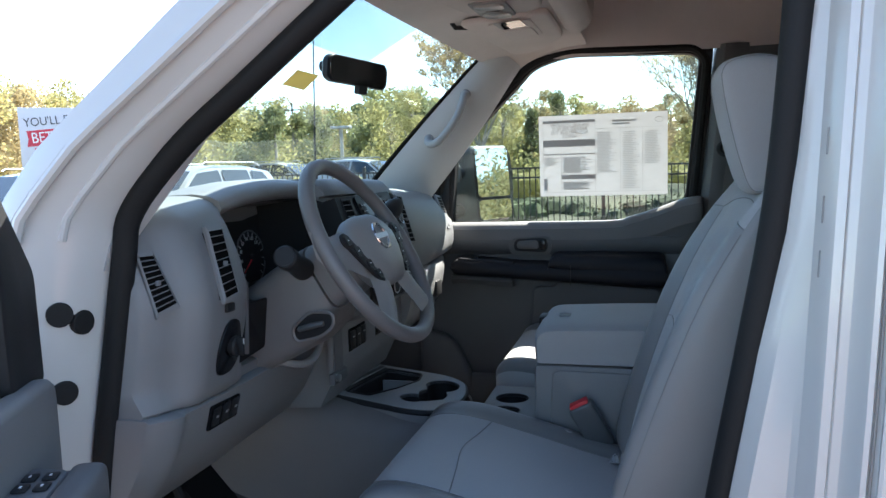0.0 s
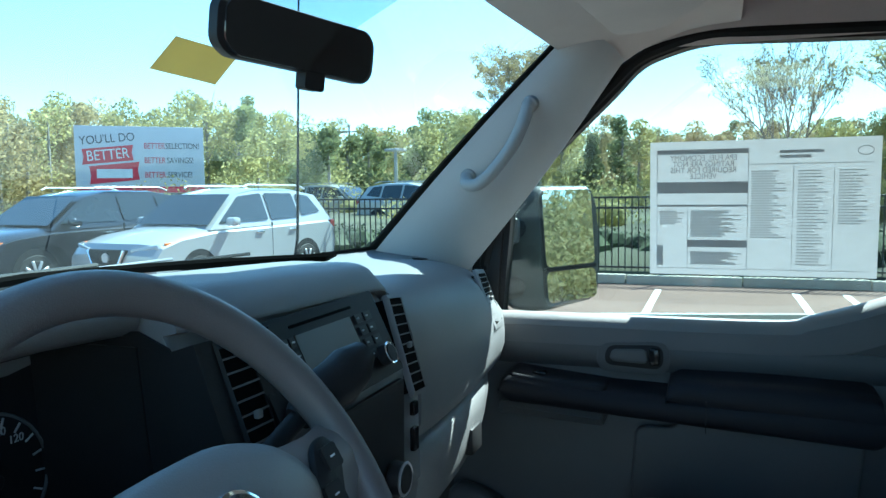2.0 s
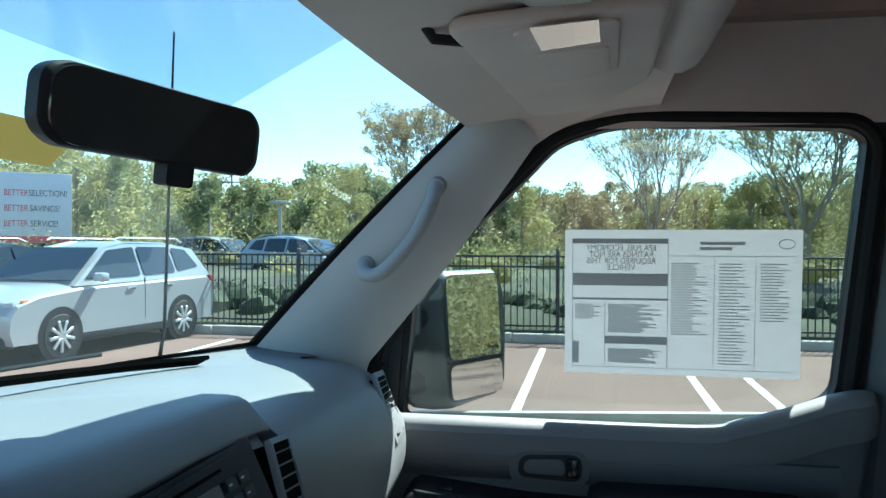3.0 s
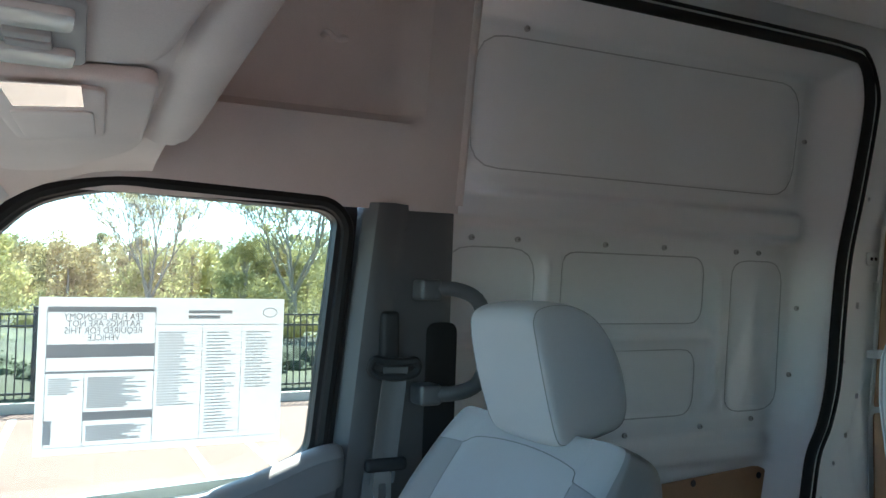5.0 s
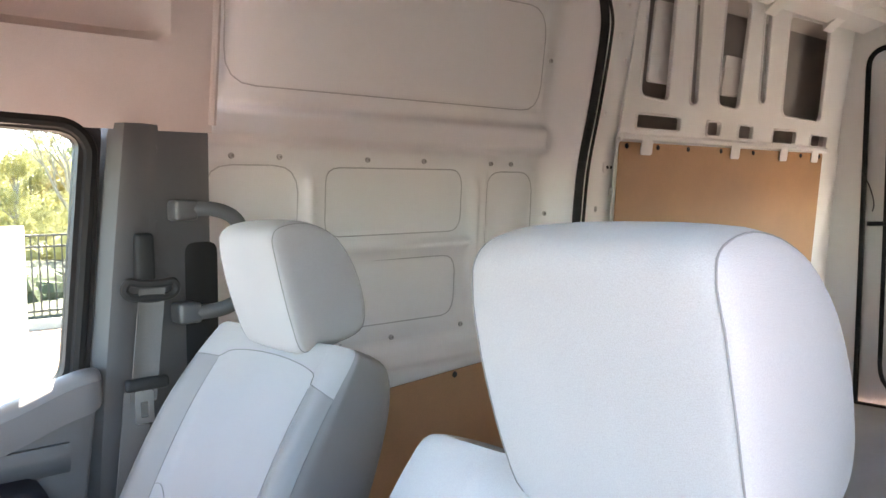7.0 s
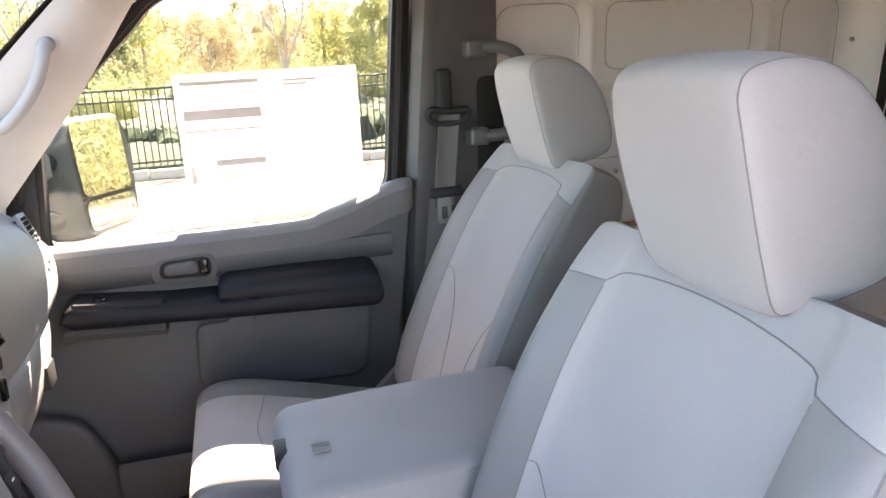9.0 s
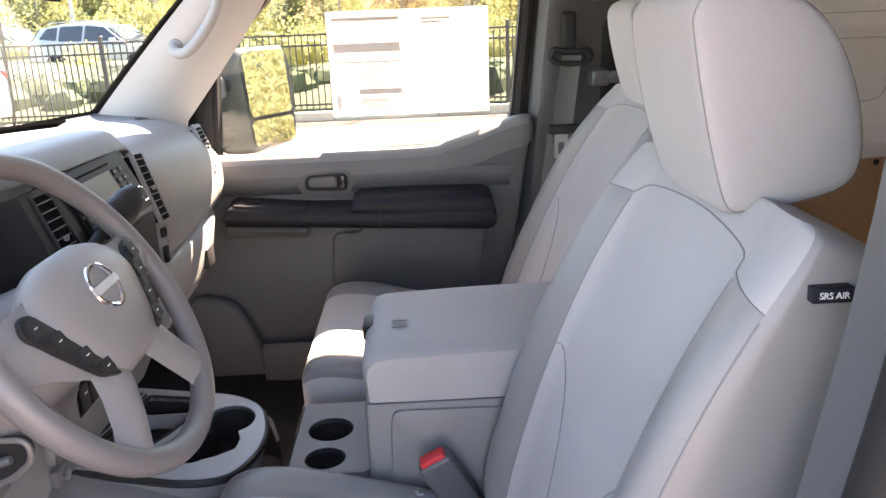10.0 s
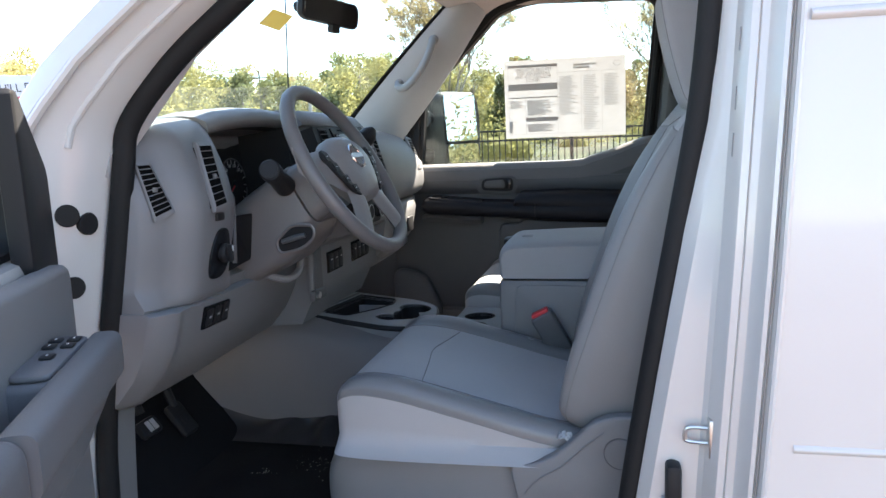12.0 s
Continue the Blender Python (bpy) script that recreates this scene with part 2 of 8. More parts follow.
def tube(path, r, n=10, closed=False, bm=None, flat=1.0, up=None):
    """A round or flattened bar along a path; r is a number or a list."""
    pts = [Vector(p) for p in path]
    k = len(pts)
    secs = []
    ref = Vector(up) if up else None
    for i, p in enumerate(pts):
        a = pts[(i - 1) % k] if closed or i else p
        b = pts[(i + 1) % k] if closed or i < k - 1 else p
        d = (b - a).normalized()
        if ref is None:
            ref = Vector((0, 0, 1)) if abs(d.z) < 0.9 else Vector((1, 0, 0))
        s = d.cross(ref).normalized()
        u = s.cross(d).normalized()
        if up is None:
            ref = u
        rr = r[i] if isinstance(r, (list, tuple)) else r
        secs.append([p + rr * (math.cos(q) * s * flat + math.sin(q) * u) for q in (2 * math.pi * j / n for j in range(n))])
    if closed:
        secs.append(secs[0])
        out = loft(secs, True, False, bm)
        bmesh.ops.remove_doubles(out, verts=out.verts[:], dist=1e-6)
        return out
    return loft(secs, True, True, bm)


def smooth_path(pts, n=8, closed=False):
    """Catmull-Rom through the points."""
    p = [Vector(q) for q in pts]
    k = len(p)
    out = []
    for i in range(k if closed else k - 1):
        a, b, c, d = (p[(i + j) % k] if closed else p[min(max(i + j, 0), k - 1)] for j in (-1, 0, 1, 2))
        for s in range(n):
            t = s / n
            out.append(0.5 * (2 * b + (c - a) * t + (2 * a - 5 * b + 4 * c - d) * t * t + (3 * b - a - 3 * c + d) * t ** 3))
    if not closed:
        out.append(p[-1])
    return out


def rounded(pts, r, n=4):
    """A polygon with its corners rounded; r is a number or one for each corner."""
    k, out = len(pts), []
    for i in range(k):
        a, b, c = Vector(pts[i - 1]), Vector(pts[i]), Vector(pts[(i + 1) % k])
        rr = r[i] if isinstance(r, (list, tuple)) else r
        da, dc = a - b, c - b
        rr = min(rr, da.length * 0.48, dc.length * 0.48)
        s, e = b + da.normalized() * rr, b + dc.normalized() * rr
        for j in range(n + 1):
            t = j / n
            out.append((1 - t) ** 2 * s + 2 * t * (1 - t) * b + t * t * e)
    return [tuple(q) for q in out]


def rrect(x0, x1, y0, y1, r, n=4):
    return rounded([(x0, y0), (x1, y0), (x1, y1), (x0, y1)], r, n)


def plate(outer, holes, put, depth, bm=None):
    """A sheet with holes: outlines in (u, v), placed by put(u, v), with a thickness vector."""
    own = bmesh.new()
    edges = []
    for loop in [outer, *holes]:
        vs = [own.verts.new(put(*q)) for q in loop]
        edges += [own.edges.new((vs[i - 1], vs[i])) for i in range(len(vs))]
    bmesh.ops.triangle_fill(own, use_beauty=True, edges=edges)
    if depth is not None:
        r = bmesh.ops.extrude_face_region(own, geom=own.faces[:])
        bmesh.ops.translate(own, verts=[v for v in r["geom"] if isinstance(v, bmesh.types.BMVert)], vec=depth)
    return merge(bm, own)


def prism(pts, put, depth, bev=0.0, seg=2, bm=None):
    own = bmesh.new()
    f = own.faces.new([own.verts.new(put(*q)) for q in pts])
    r = bmesh.ops.extrude_face_region(own, geom=[f])
    top = [v for v in r["geom"] if isinstance(v, bmesh.types.BMVert)]
    bmesh.ops.translate(own, verts=top, vec=depth)
    if bev:
        es = [e for e in own.edges if e.calc_face_angle(0) > 0.5]
        bmesh.ops.bevel(own, geom=es, offset=bev, segments=seg, profile=0.5, affect='EDGES')
    return merge(bm, own)


def cyl(p0, p1, r0, r1=None, n=20, bev=0.0, bm=None):
    p0, p1 = Vector(p0), Vector(p1)
    r1 = r0 if r1 is None else r1
    d = (p1 - p0).normalized()
    L = (p1 - p0).length
    b = min(bev, L * 0.45, r0 * 0.9)
    stations = [(0, r0 - b), (b, r0), (L - b, r1), (L, r1 - b)] if b else [(0, r0), (L, r1)]
    s = d.orthogonal().normalized()
    u = d.cross(s)
    return loft([[p0 + d * t + r * (math.cos(q) * s + math.sin(q) * u) for q in (2 * math.pi * j / n for j in range(n))] for t, r in stations], True, True, bm)


def sheet(fn, nu, nv, thick=0.0, bm=None):
    """A grid surface fn(u, v), u and v from 0 to 1, with a thickness."""
    own = bmesh.new()
    g = [[own.verts.new(fn(i / nu, j / nv)) for j in range(nv + 1)] for i in range(nu + 1)]
    for i in range(nu):
        for j in range(nv):
            own.faces.new((g[i][j], g[i + 1][j], g[i + 1][j + 1], g[i][j + 1]))
    if thick:
        bmesh.ops.recalc_face_normals(own, faces=own.faces[:])
        bmesh.ops.solidify(own, geom=own.faces[:], thickness=thick)
    return merge(bm, own)


def lerp(a, b, t):
    return a + (b - a) * t


def table(xs, ys, x):
    return float(np.interp(x, xs, ys))


XZ = lambda y: (lambda u, v: (u, y, v))
YZ = lambda x: (lambda u, v: (x, u, v))


def letters(text, size, m, material, parent, name="lettering", label="", squash=1.0):
    """Flat writing with the built-in font, turned to a mesh."""
    cu = bpy.data.curves.new("t", 'FONT')
    cu.body, cu.size, cu.align_x, cu.align_y = text, size, 'CENTER', 'CENTER'
    cu.extrude = 0.0004
    ob = bpy.data.objects.new("t", cu)
    scene.collection.objects.link(ob)
    bpy.context.view_layer.update()
    me = bpy.data.meshes.new_from_object(ob.evaluated_get(bpy.context.evaluated_depsgraph_get()))
    bpy.data.objects.remove(ob)
    me.transform(m @ Matrix.Diagonal((squash, 1, 1, 1)))
    me.materials.clear()
    me.materials.append(material)
    o = new(name, me)
    o.parent = parent
    if label:
        o["label"] = label
    return o

# ---- ground and setting outdoors ----
def ground():
    bm = bmesh.new()
    bmesh.ops.create_grid(bm, x_segments=8, y_segments=8, size=400)
    tagged(part("ground", bm, M["asphalt"], smooth=False), "worn reddish-brown asphalt of a car park", "ground", kind="structure")
    bm = sheet(lambda u, v: (lerp(-120, 120, u), lerp(12.36, 200, v ** 2), 0.02 + 0.13 * min(1, v * 20) + 2.5 * v), 30, 20)
    tagged(part("verge", bm, M["grass"]), "rough spring grass verge behind the kerb", "grass", kind="structure")
    lines = thing("parking_lines", "faded cream-white painted parking bay lines", "road marking", kind="structure")
    for x in (-5.9, -3.25, -0.56, 1.42, 2.10, 4.75, 7.4):
        part("line", box(x - 0.05, x + 0.05, 6.0, 11.6, 0.0, 0.005), M["line"], lines, smooth=False)
    kerb = thing("kerb", "pale concrete kerb of long stones edging the car park", "kerb", kind="structure")
    data = None
    x = -24.0
    while x < 24:
        if data is None:
            o = part("kerb_stone", box(-0.905, 0.905, -0.09, 0.09, 0.0, 0.16, 0.018), M["concrete"], kerb)
            data = o.data
        else:
            o = new("kerb_stone", data)
            o.parent = kerb
        o.matrix_basis = pose(x, 12.27, -0.005 + 0.008 * math.sin(x * 1.7), 0, 0.15 * math.sin(x * 3.1))
        x += 1.83


ground()


def fence():
    f = thing("fence", "black painted steel picket fence behind the kerb", "fence", kind="structure")
    Y, TOP = 12.66, 1.47
    for z in (0.24, TOP - 0.20, TOP - 0.02):
        part("rail", box(-14.6, 16.2, Y - 0.017, Y + 0.017, z - 0.017, z + 0.017, 0.003, 1), M["fence"], f)
    post = None
    x = -14.6
    while x <= 16.3:
        if post is None:
            bm = box(-0.032, 0.032, -0.032, 0.032, 0, TOP + 0.09, 0.004, 1)
            box(-0.04, 0.04, -0.04, 0.04, TOP + 0.07, TOP + 0.1, 0.01, 1, bm)
            o = part("post", bm, M["fence"], f)
            post = o.data
        else:
            o = new("post", post)
            o.parent = f
        o.matrix_basis = pose(x, Y, 0)
        x += 2.37
    pic = None
    i = 0
    x = -14.5
    while x <= 16.1 and i < 290:
        if pic is None:
            o = part("picket", box(-0.010, 0.010, -0.010, 0.010, 0.12, TOP - 0.015), M["fence"], f, smooth=False)
            pic = o.data
        else:
            o = new("picket", pic)
            o.parent = f
        o.matrix_basis = pose(x, Y, 0)
        x += 0.1128
        i += 1


fence()


def leaf_cards(bm_v, bm_f, c, rx, ry, rz, n, size, rng, hollow=0.45):
    for _ in range(n):
        while True:
            d = Vector((rng.uniform(-1, 1), rng.uniform(-1, 1), rng.uniform(-1, 1)))
            if hollow < d.length < 1:
                break
        p = Vector((c[0] + d.x * rx, c[1] + d.y * ry, c[2] + d.z * rz))
        s = size * rng.uniform(0.5, 1.3)
        a = Vector((rng.gauss(0, 1), rng.gauss(0, 1), rng.gauss(0, 1))).normalized()
        b = a.orthogonal().normalized()
        k = len(bm_v)
        bm_v += [p + a * s, p + b * s * 0.6, p - a * s, p - b * s * 0.6]
        bm_f.append((k, k + 1, k + 2, k + 3))


def raw(name, v, f, material, parent=None, label=""):
    me = bpy.data.meshes.new(name)
    me.from_pydata([tuple(p) for p in v], [], f)
    me.materials.append(material)
    o = new(name, me)
    if parent:
        o.parent = parent
    if label:
        o["label"] = label
    return o


def limb(v, f, p0, p1, r0, r1, n=5):
    d = (p1 - p0).normalized()
    s = d.orthogonal().normalized()
    u = d.cross(s)
    k = len(v)
    for p, r in ((p0, r0), (p1, r1)):
        v += [p + r * (math.cos(6.2832 * j / n) * s + math.sin(6.2832 * j / n) * u) for j in range(n)]
    f += [(k + j, k + (j + 1) % n, k + n + (j + 1) % n, k + n + j) for j in range(n)]


def bare_tree(x, y, height, width, seed, leaf, label, buds=3, group="trees behind the fence"):
    """A vase-shaped tree just coming into leaf: upright leaders that fork into very many fine twigs."""
    rng = random.Random(seed)
    t = thing("tree", label, "tree", group)
    v, f, lv, lf = [], [], [], []
    fork = height * 0.30

    def grow(p, d, length, r, level):
        out = Vector((p.x, p.y, 0))
        for s in range(2):
            d = (d + Vector((rng.gauss(0, .09), rng.gauss(0, .09), 0.05)) + out * 0.02).normalized()
            e = p + d * length * 0.5
            limb(v, f, p, e, r * (1 - s * 0.25), r * (0.75 - s * 0.25), 5 if level < 2 else 3)
            p = e
            if s == 0 and level < 4 and rng.random() < 0.8:
                branch(p, d, length * 0.62, r * 0.45, level + 1)
        if level < 5:
            for _ in range(3 if level < 4 else 2):
                branch(p, d, length * rng.uniform(0.55, 0.78), r * 0.55, level + 1)
        else:
            leaf_cards(lv, lf, p, 0.16, 0.16, 0.14, buds, 0.042, rng, 0.0)

    def branch(p, d, length, r, level):
        a = rng.uniform(0, 6.283)
        grow(p, (d + Vector((math.cos(a), math.sin(a), 0.15)) * rng.uniform(0.25, 0.60)).normalized(), length, max(r, 0.011), level)
    limb(v, f, Vector((0, 0, -0.3)), Vector((0, 0, fork)), height * 0.020, height * 0.015, 7)
    for k in range(5):
        a = k * 1.257 + rng.uniform(-0.3, 0.3)
        grow(Vector((0, 0, fork * rng.uniform(0.8, 1.0))), Vector((math.cos(a) * 0.42, math.sin(a) * 0.42, 1)).normalized(), height * 0.27, height * 0.008, 1)
    top, half = max(p.z for p in v), sorted(abs(p.x) for p in v)[int(len(v) * 0.94)]
    kz, kx = height / top, width * 0.5 / half
    for p in v + lv:
        p.x, p.y, p.z = p.x * kx, p.y * kx, p.z * kz
    raw("trunk", v, f, M["bark"], t)
    raw("crown", lv, lf, leaf, t)
    t.matrix_basis = pose(x, y, 0.15)
    return t


def tree(x, y, height, spread, seed, leaf, label, group="trees behind the fence"):
    """A tapered trunk with limbs and a crown of many leaf clumps with gaps."""
    rng = random.Random(seed)
    t = thing("tree", label, "tree", group)
    v, f, lv, lf = [], [], [], []
    limb(v, f, Vector((0, 0, -0.3)), Vector((0, 0, height * 0.45)), height * 0.022, height * 0.014, 7)
    limb(v, f, Vector((0, 0, height * 0.45)), Vector((0.1, 0, height * 0.86)), height * 0.014, height * 0.004, 5)
    for k in range(26):
        u = rng.uniform(0.22, 1.0)
        reach = spread * height * 0.34 * math.sin(math.pi * (0.12 + 0.80 * u)) * rng.uniform(0.35, 1.0)
        a = rng.uniform(0, 6.283)
        c = Vector((math.cos(a) * reach, math.sin(a) * reach, height * u))
        limb(v, f, Vector((0, 0, height * max(0.15, u - 0.2))), c, height * 0.006, height * 0.0015, 4)
        w = height * rng.uniform(0.07, 0.125)
        leaf_cards(lv, lf, c, w, w, w * 0.8, 420, 0.034, rng, 0.25)
    raw("trunk", v, f, M["bark"], t)
    raw("crown", lv, lf, leaf, t)
    t.matrix_basis = pose(x, y, 0.15)
    return t


def lump(v, f, c, rx, rz, rng, n=9, m=6):
    """The dense inside of a leaf clump: an uneven rounded mass."""
    k = len(v)
    off = [rng.uniform(0.80, 1.15) for _ in range(n * (m + 1))]
    for j in range(m + 1):
        b = math.pi * (j / m - 0.5)
        for i in range(n):
            a = 6.28318 * i / n
            o = off[j * n + i] if 0 < j < m else 1.0
            v.append(Vector((c[0] + rx * o * math.cos(b) * math.cos(a), c[1] + rx * o * math.cos(b) * math.sin(a), c[2] + rz * o * math.sin(b))))
    for j in range(m):
        for i in range(n):
            i2 = (i + 1) % n
            f.append((k + j * n + i, k + j * n + i2, k + (j + 1) * n + i2, k + (j + 1) * n + i))


def woods():
    """The far belt of spring woodland, uneven in height and colour."""
    rng = random.Random(4)
    kinds = (("woods", M["leaf"], "belt of yellow-green spring woodland"), ("woods", M["leaf_dark"], "darker green trees in the wood"), ("woods", M["leaf_tan"], "tan budding trees in the wood"))
    mesh = [([], []) for _ in kinds]
    tv, tf = [], []
    rise = lambda az: table((-75, -50, -42, -36, -31, -27, -22, -17, -10, -3, 6, 14, 25, 60), (0.125, 0.132, 0.118, 0.134, 0.110, 0.094, 0.106, 0.122, 0.105, 0.086, 0.082, 0.095, 0.115, 0.13), az)
    for i in range(330):
        az = -86 + 172 * ((i * 0.61803) % 1.0)
        far = rng.choice((rng.uniform(30, 40), rng.uniform(38, 52), rng.uniform(50, 70)))
        x, y = far * math.sin(radians(az)), far * math.cos(radians(az))
        if y < 17 and x < 0 or y < 8:
            continue
        g = 0.3 + y * 0.008
        h = 1.65 + rise(az) * far * rng.uniform(0.72, 1.06) - g
        q = math.sin(x * 0.21 + 1.3) + math.sin(y * 0.17 + x * 0.07) + rng.gauss(0, 0.9)
        kind = 1 if q < -1.0 else 2 if q > 0.75 else 0
        v, f = mesh[kind]
        limb(tv, tf, Vector((x, y, g - 0.3)), Vector((x, y, g + h * 0.75)), 0.10, 0.04)
        slim = rng.uniform(0.75, 1.1) * (0.8 if kind == 1 else 1.0)
        for c in range(10):
            u = (c + rng.random()) / 10
            w = h * 0.21 * slim * (1.15 - 0.62 * u)
            px, py, pz = x + rng.gauss(0, w * 0.75), y + rng.gauss(0, w * 0.75), g + h * (0.08 + 0.80 * u)
            s = rng.uniform(0.7, 1.1) * w
            if kind == 1:
                lump(v, f, (px, py, pz), s * 0.42, s * 0.40, rng)
            leaf_cards(v, f, (px, py, pz), s * 1.12, s * 1.12, s * 1.05, 250, 0.050 + far * 0.0009, rng, 0.25)
        if rng.random() < 0.35:
            for _ in range(14):
                a = rng.uniform(0, 6.283)
                p = Vector((x, y, g + h * rng.uniform(0.4, 0.75)))
                limb(tv, tf, p, p + Vector((math.cos(a) * 0.5, math.sin(a) * 0.5, rng.uniform(0.8, 1.6))) * h * 0.14, 0.025, 0.008, 3)
    for (nm, material, label), (v, f) in zip(kinds, mesh):
        tagged(raw(nm, v, f, material), label, "trees", kind="stuff")
    tagged(raw("trunks", tv, tf, M["bark"]), "thin grey trunks and bare branches inside the wood", "tree trunks", kind="stuff")
    hedge_leaf = mat("leaves_hedge", (0.055, 0.066, 0.034), 0.85, trans=0.35, island=0.2, blotch=0.4, blotch_scale=0.5, color_b=(0.075, 0.092, 0.045))
    # low clipped hedge and undergrowth behind the fence
    v, f = [], []
    for i in range(560):
        x = rng.uniform(-34, 40)
        y = rng.uniform(13.3, 15.2)
        s = rng.uniform(0.34, 0.60)
        lump(v, f, (x, y, 0.12 + s * 0.5), s * 0.85, s * 0.65, rng, 8, 5)
        leaf_cards(v, f, (x, y, 0.15 + s * 0.55), s, s, s * 0.85, 120, 0.030, rng, 0.6)
    tagged(raw("undergrowth", v, f, hedge_leaf), "dark leafy shrubs along the fence", "shrubs", kind="stuff")
    v, f = [], []
    for i in range(230):
        x = rng.uniform(-60, 55)
        y = rng.uniform(19, 33)
        s = rng.uniform(0.6, 1.25)
        lump(v, f, (x, y, 0.3 + s * 0.5), s * 0.5, s * 0.4, rng)
        leaf_cards(v, f, (x, y, 0.4 + s * 0.65), s * 1.1, s * 1.1, s * 0.9, 420, 0.050, rng, 0.25)
    for i in range(130):
        s = rng.uniform(0.8, 1.7)
        x = rng.uniform(11, 42)
        leaf_cards(v, f, (x, 2.5 + x * 0.12 + rng.uniform(0, 7), 0.3 + rng.uniform(0.4, 2.6) * s), s, s, s * 0.8, 200, 0.075, rng, 0.2)
    tagged(raw("bushes", v, f, M["leaf"]), "bright yellow-green bushes below the trees", "bushes", kind="stuff")
    # the far hill
    hill = sheet(lambda u, w: (lerp(-420, 420, u), 120 + 160 * w, -2 + (13 + 4 * math.sin(u * 9) + 3 * math.sin(u * 23)) * w ** 0.7), 60, 6)
    tagged(part("backdrop_hill", hill, M["hill"]), "distant wooded hillside", "hill", kind="structure")


woods()
bare_tree(-5.2, 24.0, 6.4, 3.4, 12, M["leaf_tan"], "tall rounded tree just budding with pale yellow leaves", 18)
bare_tree(2.15, 24.0, 5.9, 3.0, 7, M["leaf_tan"], "tall bare grey tree with a fan of fine twigs", 9)
bare_tree(6.3, 23.0, 6.2, 3.9, 13, M["leaf"], "half-bare tree with sparse fresh green leaves", 14)
bare_tree(15.0, 24.0, 7.5, 4.2, 17, M["leaf_tan"], "bare tree with fine grey twigs", 4)
for (x, y, h, sp, sd, lab) in ((4.6, 22.0, 3.4, 0.8, 31, "small tree with fresh green leaves beside the bare one"), (8.6, 22.5, 3.9, 0.75, 14, "young tree with fresh green leaves"), (12.0, 20.0, 5.6, 0.75, 15, "young tree with bright green leaves"),
        (-8.6, 27.0, 4.2, 0.8, 16, "small tree with yellow-green leaves"), (20.0, 15.5, 6.5, 0.8, 21, "young tree with bright green leaves"), (27.0, 16.0, 7.0, 0.8, 22, "young tree with bright green leaves"), (36.0, 15.0, 7.5, 0.8, 23, "leafy green tree by the end of the lot")):
    tree(x, y, h, sp, sd, M["leaf"], lab)


